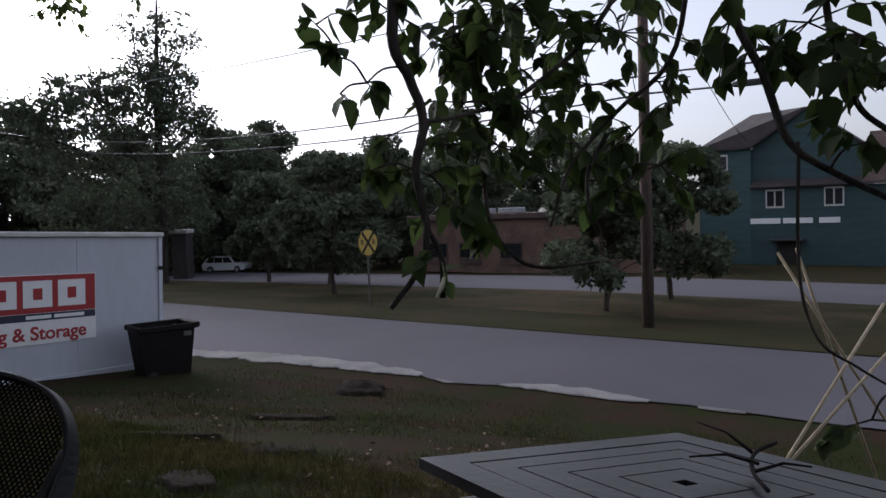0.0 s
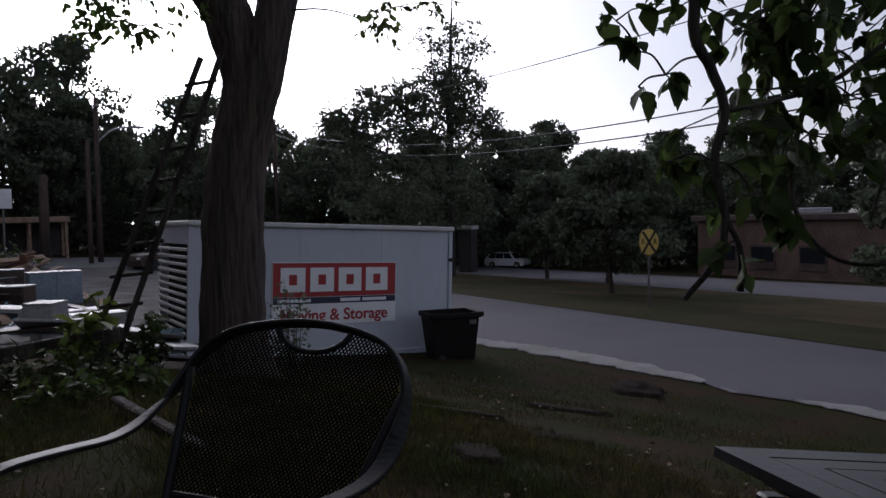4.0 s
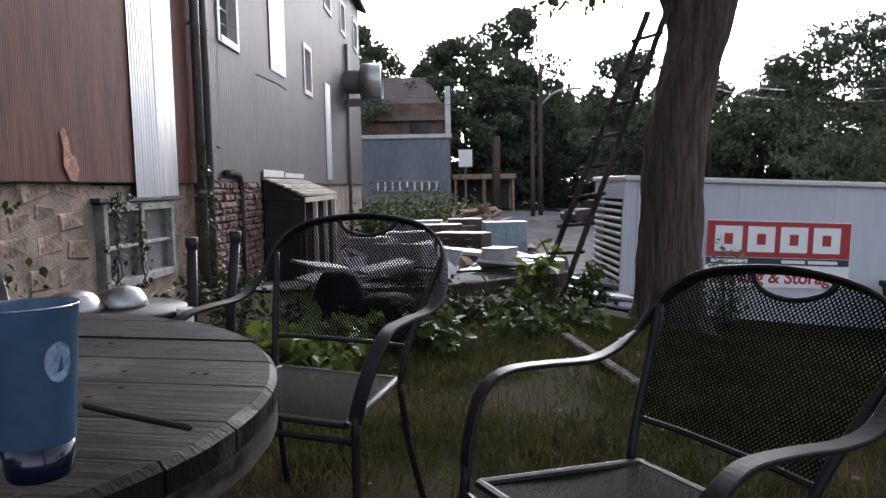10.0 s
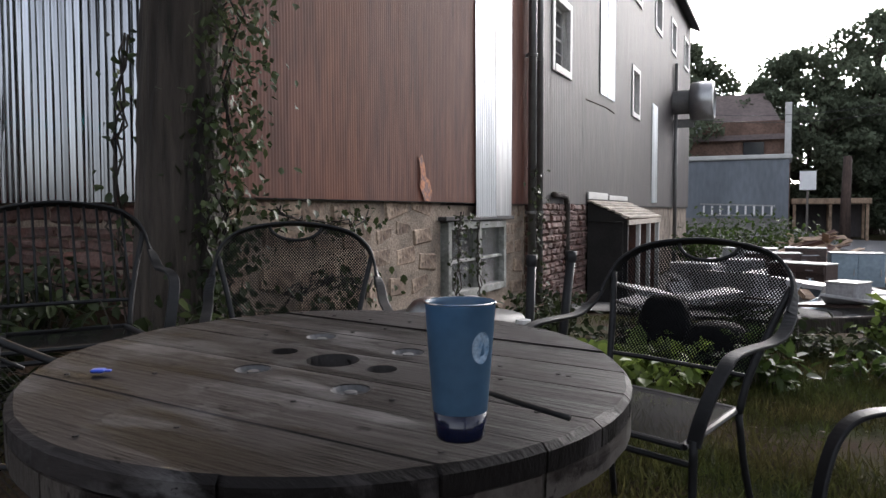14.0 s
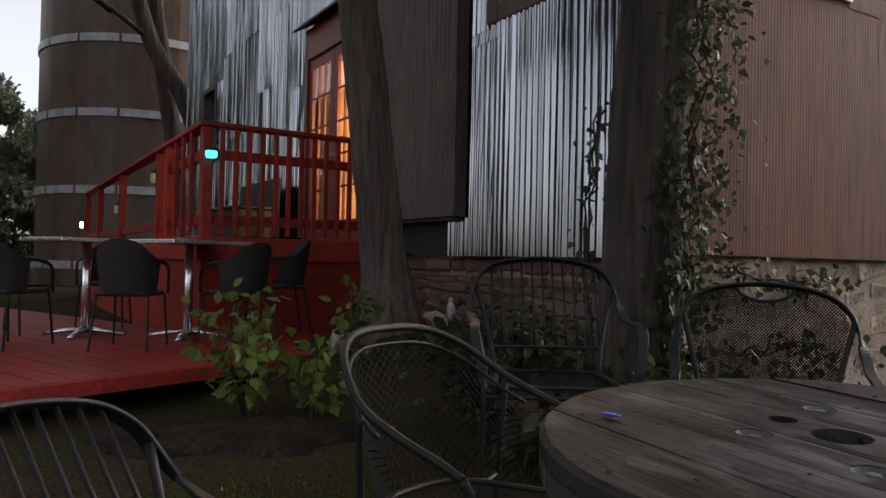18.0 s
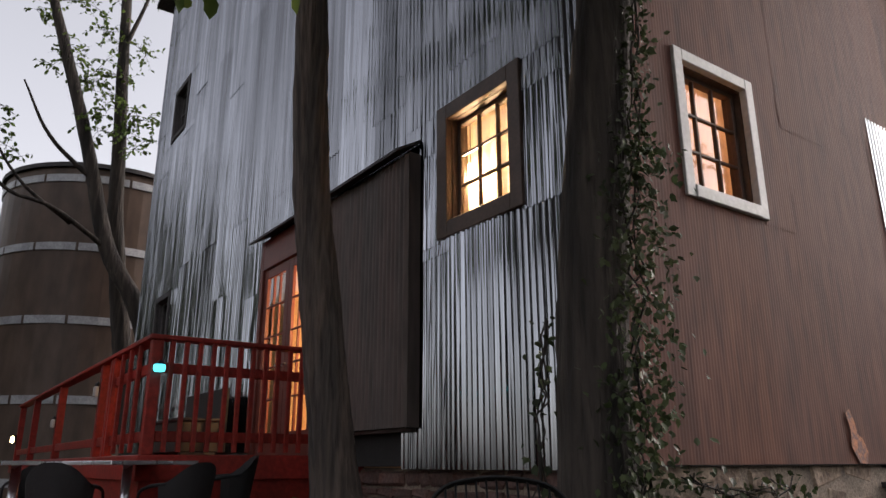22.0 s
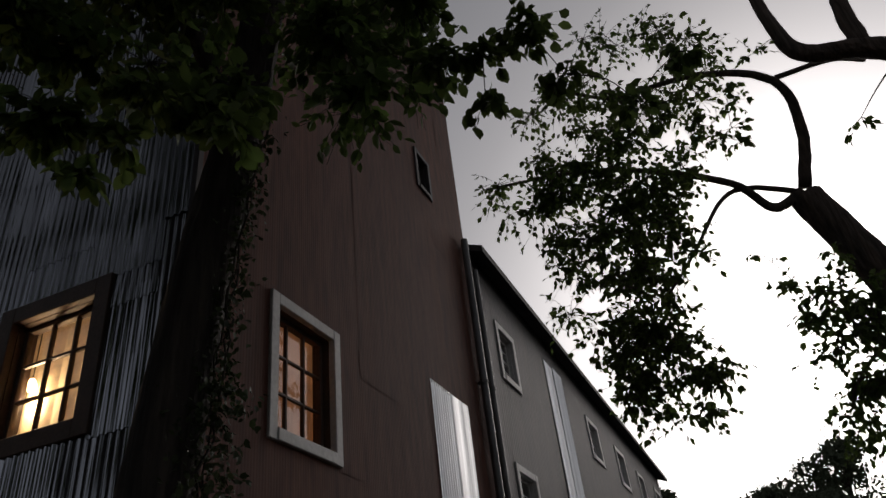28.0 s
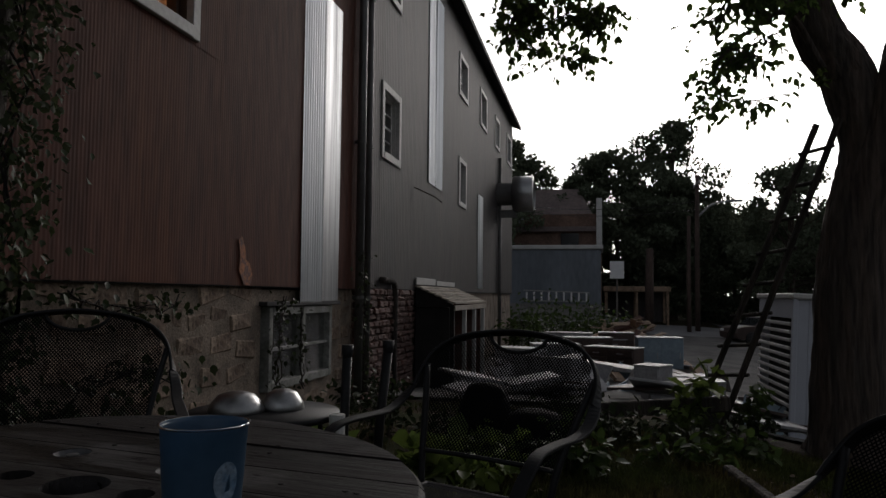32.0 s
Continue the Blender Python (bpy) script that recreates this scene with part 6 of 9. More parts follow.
def seat_at(x, y, toward, z=None):
    """A chair with its seat over (x, y), facing the point toward."""
    a = math.atan2(toward[1] - y, toward[0] - x) + math.pi / 2
    return pose(x, y, float(ground_z(x, y)) if z is None else z, 0, 0, math.degrees(a))


TABLE = (-1.05, 0.975)
chair_a = build_chair("mesh")
chair_a.matrix_basis = pose(0.146, 1.388, -0.053, 0, 0, -59.7) @ pose(0, 0, 0, -3.4, 1.6, 0)
copy_thing(chair_a, pose(-0.661, 2.066, 0.027, 0, 0, -19.2) @ pose(0, 0, 0, 0.8, 1.4, 0))
copy_thing(chair_a, pose(-1.948, 2.055, 0.04, 0, 0, 38.7) @ pose(0, 0, 0, 7.0, 1.2, 0))
tub_chair(pose(-1.97, 0.77, -0.03, 0, 0, 109))
rod_a = build_chair("rod")
rod_a.matrix_basis = seat_at(-2.62, 1.62, (-1.2, 0.7), 0.17)
copy_thing(rod_a, seat_at(-1.42, -0.06, (-0.6, 0.76), -0.03) @ Matrix.Scale(0.92, 4))


def plate(outline, holes, z0, z1, worn=0.0):
    """A flat board cut to an outline, with round holes (x, y, r) through it; past the radius worn its upper edge is rubbed away."""
    from mathutils.geometry import delaunay_2d_cdt
    pts, edges = [Vector(p) for p in outline], []
    n = len(outline)
    edges += [(i, (i + 1) % n) for i in range(n)]
    for hx, hy, hr in holes:
        s = len(pts)
        pts += [Vector((hx + hr * math.cos(2 * math.pi * k / 18), hy + hr * math.sin(2 * math.pi * k / 18))) for k in range(18)]
        edges += [(s + k, s + (k + 1) % 18) for k in range(18)]
    co, ed, fa, *_ = delaunay_2d_cdt(pts, edges, [], 1, 1e-5)

    def within(c):
        hit = False
        for i in range(n):
            a, b = outline[i], outline[(i + 1) % n]
            if (a[1] > c.y) != (b[1] > c.y) and c.x < (b[0] - a[0]) * (c.y - a[1]) / (b[1] - a[1]) + a[0]:
                hit = not hit
        return hit and all((c.x - h[0]) ** 2 + (c.y - h[1]) ** 2 > (h[2] * 0.99) ** 2 for h in holes)

    keep = [f for f in fa if within(sum((co[i] for i in f), Vector((0, 0))) / len(f))]
    v, m = V(), len(co)
    for p in co:
        k, dz = 1.0, 0.0
        if worn and p.length > worn:
            k = 1 - 0.018 - 0.03 * max(0, noise.noise(Vector((p.x * 9, p.y * 9, 7))))
            dz = 0.003
        v.v.append((p.x * k, p.y * k, z1 - dz))
    v.v += [(p.x, p.y, z0) for p in co] + [(p.x, p.y, z1 - 0.3 * (z1 - z0)) for p in co]
    count = {}
    for f in keep:
        v.f += [tuple(f), tuple(i + m for i in f[::-1])]
        for a, b in zip(f, f[1:] + f[:1]):
            count[(a, b)] = 1
    for a, b in count:
        if (b, a) not in count:
            v.f += [(a, a + 2 * m, b + 2 * m, b), (a + 2 * m, a + m, b + m, b + 2 * m)]
    return v


def spool_table(x, y, z_top, r, turn):
    """A big cable drum on its side used as a table: plank flange, drum of staves, plank flange below."""
    gz = float(ground_z(x, y))
    tilt = Matrix.Translation((x, y, z_top)) @ Matrix.Rotation(radians(2.6), 4, Vector((0.8, 0.6, 0))) @ Matrix.Translation((-x, -y, -z_top))
    root = thing("spool_table", tilt @ pose(x, y, gz, 0, 0, turn), "weathered wooden cable-spool table with bolts and holes in its top", "table")
    h = z_top - gz
    rnd, w = random.Random(4), 0.142
    ys = [-0.078, 0.076]
    while ys[-1] < r - 0.02:
        ys.append(min(ys[-1] + w * rnd.uniform(0.9, 1.12), r))
    while ys[0] > -r + 0.02:
        ys.insert(0, max(ys[0] - w * rnd.uniform(0.9, 1.12), -r))
    bolts = ((-0.16, 0.155), (0.08, 0.13), (-0.095, -0.125), (0.135, -0.14))
    holes = [(-0.01, 0, 0.052), (-0.138, 0.008, 0.028), (0.108, -0.006, 0.028)] + [(bx0, by0, 0.033) for bx0, by0 in bolts]
    for level, (zb, zt, turned) in enumerate(((h - 0.042, h, 0), (h - 0.086, h - 0.045, 90), (0.0, 0.042, 0), (0.045, 0.086, 90))):
        for a, b in zip(ys, ys[1:]):
            a2, b2 = a + 0.002, b - 0.002
            xs = [math.sqrt(max(0, r * r - q * q)) for q in np.linspace(a2, b2, 7)]
            q = np.linspace(a2, b2, 7)
            out = [(xs[i], q[i]) for i in range(7)] + [(-xs[i], q[i]) for i in range(6, -1, -1)]
            hs = [g for g in holes if a2 + g[2] < g[1] < b2 - g[2]] if level == 0 else []
            drop = rnd.uniform(-0.003, 0.001)
            part("plank", plate(out, hs, zb + drop, zt + drop, 0.97 * r if level == 0 else 0.0), M_oldedge if level == 1 else M_oldwood, root, m=pose(0, 0, 0, 0, 0, turned))
    for k in range(18):
        a0, a1 = 2 * math.pi * k / 18 + 0.01, 2 * math.pi * (k + 1) / 18 - 0.01
        p = [(rr * math.cos(a), rr * math.sin(a), z) for z in (0.087, h - 0.087) for rr in (0.28, 0.305) for a in (a0, a1)]
        part("stave", V().add(p, [(0, 2, 3, 1), (4, 5, 7, 6), (0, 1, 5, 4), (2, 6, 7, 3), (0, 4, 6, 2), (1, 3, 7, 5)]), M_oldwood, root)
    for bx0, by0 in bolts:
        part("bolt", V().lathe([(0.033, -0.004), (0.028, -0.012), (0.020, -0.014), (0.012, -0.013), (0.011, -0.006), (0.0, -0.005)], 16, Matrix.Translation((bx0, by0, h))), M_bolt, root, "dull zinc bolt and washer")
    for k in range(26):
        a, q = rnd.uniform(0, 6.28), rnd.uniform(0.25, 0.52)
        part("nail", V().lathe([(0.0, 0.0015), (0.0045, 0.001), (0.005, -0.001)], 7, Matrix.Translation((q * math.cos(a), q * math.sin(a), h))), M_dark, root)
    return root


spool_table(*TABLE, 0.76, 0.548, -4)

# tumbler, straw and bottle cap on the spool table
M_blueplastic = glass("blue_cup_plastic", (0.50, 0.70, 0.90), 0.15, 0.06)
M_bluecup = material("frosted_blue_plastic", (0.080, 0.155, 0.25), 0.35, vary=0.08, bump=0.02, translucent=0.5)
M_drink = material("dark_blue_base", (0.004, 0.006, 0.022), 0.15, vary=0.1, bump=0)
cup = thing("tumbler", Matrix.Translation((-0.642, 0.632, 0.762)), "translucent blue plastic tumbler with a dark base on the spool table", "cup")
part("wall", V().lathe([(0.0340, 0.035), (0.036, 0.06), (0.0405, 0.12), (0.0435, 0.166), (0.045, 0.170), (0.0435, 0.171), (0.042, 0.166), (0.0385, 0.12), (0.034, 0.06), (0.0325, 0.037)], 32), M_bluecup, cup, smooth=True)
part("base", V().lathe([(0.0, 0.0), (0.028, 0.0), (0.0305, 0.004), (0.0338, 0.036), (0.0, 0.036)], 32), M_drink, cup, "dark blue solid base", smooth=True)
part("rim", V().tube([(0.0445 * math.cos(a), 0.0445 * math.sin(a), 0.17) for a in np.linspace(0, 2 * math.pi, 33)], 0.0013, 6), M_blueplastic, cup, smooth=True)
mark = V()
M_greyprint = material("pale_print", (0.21, 0.28, 0.36), 0.5, vary=0.25, scale=90, grain=200, bump=0, color2=(0.12, 0.2, 0.3))
ang = math.radians(-28)
for i in range(7):
    for rr in (0.018, 0.011):
        a0 = 2 * math.pi * i / 7
badge = [(0.0135 * math.cos(t), 0.0195 * math.sin(t)) for t in np.linspace(0, 2 * math.pi, 24, endpoint=False)]
for px, pz in badge:
    a = ang + px / 0.041
    rr = 0.0410 + 0.00035 + 0.055 * (pz) * 0.9
    mark.v.append((rr * math.cos(a), rr * math.sin(a), 0.118 + pz))
mark.f.append(tuple(range(24)))
part("printed_badge", mark, M_greyprint, cup, "faint pale oval print")
solid("straw", V().tube(bezier([(-0.70, 0.84, 0.769), (-0.62, 0.795, 0.768), (-0.535, 0.75, 0.768)], 4), 0.0045, 8), M_blackmetal, "thin black stick lying on the spool table", "stick", smooth=True)
M_bluecap = material("blue_wrapper", (0.02, 0.06, 0.4), 0.4, vary=0.1, bump=0.05)
solid("wrapper_scrap", V().box(-0.012, 0.012, -0.009, 0.009, 0, 0.006, 0.002).box(0.01, 0.022, -0.004, 0.006, 0.001, 0.004, 0.001), M_bluecap, "crumpled scrap of blue wrapper on the spool table", "litter", m=pose(-1.37, 0.705, 0.761, 0, 0, 30))


def grey_table(corner, along, across, size):
    """A square table on the slope: one corner of its top and the directions of two sides."""
    vx = Vector(along).normalized()
    vz = vx.cross(Vector(across)).normalized()
    vz = -vz if vz.z < 0 else vz
    vy = vz.cross(vx)
    side = vy if vy.dot(Vector(across)) > 0 else -vy
    mid = Vector(corner) + (vx + side) * (size / 2)
    h, s = mid.z - float(ground_z(mid.x, mid.y)) + 0.02, size / 2
    turn_ = Matrix((vx, vy, vz)).transposed().to_4x4()
    root = thing("slatted_table", Matrix.Translation(mid) @ turn_ @ Matrix.Translation((0, 0, -h)), "square grey slatted patio table with mitred slats", "table")
    for q in range(4):
        rot = pose(0, 0, 0, 0, 0, 90 * q)
        outer = 0.0
        for k, wdt in enumerate((0.088, 0.076, 0.076, 0.076, 0.076)):
            a, b = s - outer, s - outer - wdt + 0.006
            outer += wdt
            if b < 0.0:
                break
            p = [(-a, -a), (a, -a), (b, -b), (-b, -b)]
            v = V().add([(x, y, zz) for zz in (h - 0.022, h + (0.0015 if k == 0 else 0.0)) for x, y in p], [(3, 2, 1, 0), (4, 5, 6, 7), (0, 1, 5, 4), (1, 2, 6, 5), (2, 3, 7, 6), (3, 0, 4, 7)])
            part("slat", v, M_greytable, root, m=rot)
    # black instead of slat grey; shade below the top is put into the colour
    part("shaded_underframe", V().box(-s + 0.07, s - 0.07, -s + 0.07, s - 0.07, h - 0.06, h - 0.024, 0.01), M_blackmetal, root)
    for sx in (-1, 1):
        for sy in (-1, 1):
            part("leg", V().box(sx * (s - 0.09) - 0.025, sx * (s - 0.09) + 0.025, sy * (s - 0.09) - 0.025, sy * (s - 0.09) + 0.025, 0, h - 0.076, 0.006), M_greytable, root)
    return root


grey_table((1.27, 1.01, 0.545), (0.73, -0.35, -0.085), (-0.42, -0.91, 0.07), 0.81)
twig = thing("fallen_twig", Matrix.Translation((1.55, 0.36, 0.536)), "dead forked twig lying on the grey table", "twig")
part("stem", V().tube(bezier([(0.22, 0.0, 0.01), (0.1, 0.02, 0.016), (0.0, 0.0, 0.01), (-0.1, -0.05, 0.014)], 4), 0.0045, 6), M_deadtwig, twig, smooth=True)
for a, b in (((0.1, 0.02, 0.014), (0.16, 0.16, 0.05)), ((0.0, 0.0, 0.01), (0.06, -0.1, 0.02)), ((0.05, 0.0, 0.012), (-0.03, 0.12, 0.03))):
    part("side_shoot", V().tube([a, tuple((Vector(a) + Vector(b)) / 2 + Vector((0.01, 0, 0.01))), b], [0.004, 0.003, 0.002], 6), M_deadtwig, twig, smooth=True)
M_cane = material("dry_cane", (0.38, 0.31, 0.2), 0.7, vary=0.15, bump=0.1)
for a, b in (((1.87, 0.35, 0.49), (2.29, 0.19, 0.81)), ((1.92, 0.32, 0.51), (2.25, 0.16, 0.71)), ((2.28, 0.32, 0.72), (2.26, 0.45, 0.95)), ((2.32, 0.35, 0.76), (2.31, 0.41, 0.96))):
    a, b = [Vector((0, 0, 1.1)) + (Vector(q) - Vector((0, 0, 1.1))) * 1.25 for q in (a, b)]
    lo = Vector(a) - (Vector(b) - Vector(a)) * (0.9 if a[0] < 2.6 else 3.2)
    lo.z = max(lo.z, float(ground_z(lo.x, lo.y)))
    solid("garden_cane", V().tube([lo, a, b], 0.0055, 7), M_cane, "pale bamboo cane leaning beside the grey table", "cane", group="garden canes", smooth=True)


# ---------- deck ----------
lower = tagged(new("lower_deck"), "low red-stained plank deck with tables on it", "deck", kind="structure")
Z1, Z2 = 0.43, 1.22
edge_d = Vector((-0.342, 0.94, 0)).normalized()
edge_n = Vector((-edge_d.y, edge_d.x, 0))
o = Vector((-3.24, -2.96, 0))
for k in range(38):
    a0 = o + edge_d * (k * 0.145)
    a1 = o + edge_d * (k * 0.145 + 0.138)
    # boards end where the upper deck begins
    def far(p):
        lim = 6.2
        if p.y - 0.342 * (p.x + 6.45) / 0.94 > 1.02:
            lim = max(0.7, (p.x + 6.42) / 0.94)
        return lim
    q0, q1 = a0 + edge_n * far(a0), a1 + edge_n * far(a1)
    p = [(c.x, c.y, z) for z in (Z1 - 0.035, Z1) for c in (a0, a1, q1, q0)]
    part("board", V().add(p, [(3, 2, 1, 0), (4, 5, 6, 7), (0, 1, 5, 4), (1, 2, 6, 5), (2, 3, 7, 6), (3, 0, 4, 7)]), M_redwood, lower)
fas = o - edge_n * 0.004
p = [(c.x, c.y, z) for z in (Z1 - 0.075, Z1 - 0.002) for c in (fas - edge_n * 0.035, fas - edge_n * 0.035 + edge_d * 5.5, fas + edge_d * 5.5, fas)]
part("fascia", V().add(p, [(3, 2, 1, 0), (4, 5, 6, 7), (0, 1, 5, 4), (1, 2, 6, 5), (2, 3, 7, 6), (3, 0, 4, 7)]), M_redwood, lower)

upper = tagged(new("upper_deck"), "raised red-stained porch deck with railings and boarded sides", "deck", kind="structure")
UX0, UX1, UY0, UY1 = -15.6, -6.5, 1.12, 2.84
for k in range(12):
    part("board", V().box(UX0, UX1, UY0 + 0.14 * k, UY0 + 0.14 * k + 0.134, Z2 - 0.035, Z2, 0.004), M_redwood, upper)
part("skirt", V().box(UX0, UX1 - 0.03, UY0 + 0.01, UY0 + 0.035, 0.1, Z2 - 0.037), M_redwood, upper)
part("skirt", V().box(UX1 - 0.03, UX1 - 0.005, UY0 + 0.01, UY1 + 0.3, 0.1, Z2 - 0.037), M_redwood, upper)
part("fascia", V().box(UX1 - 0.003, UX1 + 0.03, UY0 - 0.03, UY1, Z2 - 0.2, Z2 - 0.004, 0.004), M_redwood, upper)
part("fascia", V().box(UX0, UX1 - 0.004, UY0 - 0.03, UY0 - 0.001, Z2 - 0.2, Z2 - 0.004, 0.004), M_redwood, upper)
RAIL = 2.17
posts = [(UX1 - 0.05, UY0 + 0.05), (UX1 - 0.05, UY1 - 0.12)] + [(x, UY0 + 0.05) for x in (-8.05, -8.5, -11.15, -13.6, -15.4)]
for px, py in posts:
    part("post", V().box(px - 0.045, px + 0.045, py - 0.045, py + 0.045, Z2, RAIL - 0.03, 0.005), M_redwood, upper)
part("top_rail", V().box(UX1 - 0.12, UX1 + 0.02, UY0 - 0.02, UY1 - 0.05, RAIL - 0.029, RAIL + 0.01, 0.006), M_redwood, upper)
part("top_rail", V().box(UX0 + 0.1, UX1 - 0.121, UY0 - 0.02, UY0 + 0.12, RAIL - 0.029, RAIL + 0.01, 0.006), M_redwood, upper)
for zz in (RAIL - 0.30, Z2 + 0.10):
    part("rail", V().box(UX1 - 0.07, UX1 - 0.03, UY0 + 0.1, UY1 - 0.17, zz, zz + 0.085, 0.004), M_redwood, upper)
    part("rail", V().box(-8.0 if zz > 1.5 else UX0 + 0.1, UX1 - 0.1, UY0 + 0.03, UY0 + 0.07, zz, zz + 0.085, 0.004), M_redwood, upper)
for k in range(11):
    y = UY0 + 0.17 + 0.117 * k
    part("baluster", V().box(UX1 - 0.029, UX1 + 0.005, y - 0.019, y + 0.019, Z2 + 0.02, RAIL - 0.031, 0.003), M_redwood, upper)
for k in range(4):
    x = UX1 - 0.42 - 0.32 * k
    part("baluster", V().box(x - 0.022, x + 0.022, UY0 - 0.005, UY0 + 0.029, Z2 + 0.02, RAIL - 0.031, 0.003), M_redwood, upper)
bench = thing("porch_bench", pose(-9.6, 2.3, Z2), "dark brown bench box standing on the porch deck", "bench")
M_darkbench = material("dark_brown_bench_paint", (0.018, 0.013, 0.012), 0.5, vary=0.2, scale=4, grain=30, bump=0.1)
part("box", V().box(-0.75, 0.75, -0.24, 0.24, 0.06, 0.40, 0.01), M_darkbench, bench)
part("lid", V().box(-0.78, 0.78, -0.27, 0.26, 0.402, 0.44, 0.01), M_darkbench, bench)
part("back", V().box(-0.78, 0.78, 0.262, 0.30, 0.06, 0.80, 0.01), M_darkbench, bench)
for x in (-0.7, 0.7):
    part("foot", V().box(x - 0.05, x + 0.05, -0.2, 0.2, 0.0, 0.058, 0.005), M_darkbench, bench)

M_cyan = glowing("cyan_lamp", (0.04, 0.55, 0.62), 2.0)
M_warmlamp = glowing("warm_lamp", (1.0, 0.72, 0.38), 6.0)
lamp = thing("solar_lamp", Matrix.Translation((UX1 + 0.065, 1.215, 1.865)), "small solar deck lamp glowing cyan on the corner post", "lamp")
part("cap", V().add([(-0.055, -0.07, 0.06), (0.055, -0.07, 0.06), (0.055, 0.0, 0.06), (-0.055, 0.0, 0.06), (0, -0.035, 0.1)], [(3, 2, 1, 0), (0, 1, 4), (1, 2, 4), (2, 3, 4), (3, 0, 4)]), M_blackmetal, lamp)
part("lens", V().lathe([(0.0, 0.0), (0.04, 0.004), (0.048, 0.03), (0.045, 0.058), (0.0, 0.058)], 14, Matrix.Translation((0, -0.035, 0))), M_cyan, lamp, "glowing cyan lens", smooth=True)
lamp2 = thing("post_lamp", Matrix.Translation((-15.4, UY0 - 0.03, 1.52)), "small warm lamp on the far deck post", "lamp")
part("case", V().box(-0.06, 0.06, 0.0, 0.03, -0.01, 0.14, 0.01), M_blackmetal, lamp2)
part("lens", V().box(-0.05, 0.05, -0.05, -0.001, 0.0, 0.12, 0.015), M_warmlamp, lamp2, "glowing warm lens")
M_frost = material("frosted_lamp_plastic", (0.42, 0.40, 0.38), 0.4, vary=0.1, bump=0.02)
for x, z in ((-8.5, 1.86), (-11.15, 1.66)):
    dim = thing("post_lamp", Matrix.Translation((x, UY0 - 0.004, z)), "small unlit solar lamp on a deck post", "lamp")
    part("case", V().box(-0.05, 0.05, -0.03, 0.0, 0.06, 0.10, 0.008), M_blackmetal, dim)
    part("lens", V().box(-0.042, 0.042, -0.045, -0.002, -0.05, 0.058, 0.01), M_frost, dim, "pale frosted lens")


# grey tabletop made paler; the sky's reflection is put into the colour
M_paletop = material("sheen_paled_laminate", (0.34, 0.35, 0.37), 0.28, vary=0.1, scale=3, grain=20, bump=0.03)


def deck_table(x, y):
    root = thing("bistro_table", pose(x, y, Z1, 0, 0, 20), "square bistro table with a steel edge and pedestal on the deck", "table", "bistro tables")
    part("tabletop", V().box(-0.34, 0.34, -0.34, 0.34, 0.715, 0.737, 0.006), M_paletop, root)
    for q in range(4):
        part("edge_band", V().box(-0.345, 0.345, -0.349, -0.341, 0.712, 0.740, 0.003), M_chrome, root, m=pose(0, 0, 0, 0, 0, 90 * q))
    part("column", V().lathe([(0.034, 0.02), (0.034, 0.714)], 16, closed=True), M_chrome, root, smooth=True)
    for q in range(4):
        part("foot", V().tube([(0.02, 0, 0.05), (0.15, 0, 0.035), (0.30, 0, 0.012)], [0.03, 0.028, 0.02], 8, flat=0.6), M_chrome, root, smooth=True, m=pose(0, 0, 0, 0, 0, 45 + 90 * q))
    return root


deck_table(-6.1, 0.95)
deck_table(-6.5, 0.28)
deck_table(-7.6, -0.75)


def wicker_chair():
    root = thing("wicker_chair", HERE, "dark woven wicker armchair with steel legs on the deck", "chair", "wicker chairs")
    shell = V()
    for j in range(9):
        z = 0.44 + 0.40 * j / 8
        for i in range(13):
            a = math.pi * (i / 12) 
            rx = 0.235 + 0.03 * j / 8
            shell.v.append((rx * math.cos(a), 0.02 + (0.19 + 0.07 * j / 8) * math.sin(a) ** 0.8, z - 0.16 * (j / 8) * abs(math.cos(a)) ** 3))
    shell.f = [(j * 13 + i, j * 13 + i + 1, (j + 1) * 13 + i + 1, (j + 1) * 13 + i) for j in range(8) for i in range(12)]
    n = len(shell.v)
    inner = [(x * 0.93, y * 0.93, z) for x, y, z in shell.v]
    shell.f += [tuple(i + n for i in f[::-1]) for f in shell.f]
    shell.v += inner
    part("backrest", shell, M_wicker, root, smooth=True)
    part("seat", V().box(-0.225, 0.225, -0.22, 0.2, 0.41, 0.445, 0.02), M_wicker, root)
    for s in (-1, 1):
        part("armrest", V().tube(bezier([(s * 0.245, 0.1, 0.68), (s * 0.26, -0.1, 0.66), (s * 0.255, -0.22, 0.6), (s * 0.245, -0.24, 0.42)], 4), 0.014, 8), M_blackmetal, root, smooth=True)
        for y, y2 in ((-0.22, -0.26), (0.18, 0.25)):
            part("leg", V().tube([(s * 0.22, y, 0.42), (s * 0.245, y2, 0.0)], 0.011, 8), M_blackmetal, root)
    return root


wc = wicker_chair()
squat = Matrix.Diagonal((0.86, 0.92, 0.93, 1.0))
wc.matrix_basis = seat_at(-5.98, 1.62, (-6.1, 0.95), Z1) @ squat
for x, y, to in ((-5.55, 1.18, (-6.1, 0.95)), (-5.52, 0.45, (-6.1, 0.75)), (-5.95, -0.25, (-6.5, 0.28)), (-6.9, -0.2, (-6.5, 0.28)), (-7.0, -1.2, (-7.6, -0.75)), (-7.2, 0.5, (-6.5, 0.28))):
    copy_thing(wc, seat_at(x, y, to, Z1) @ squat)

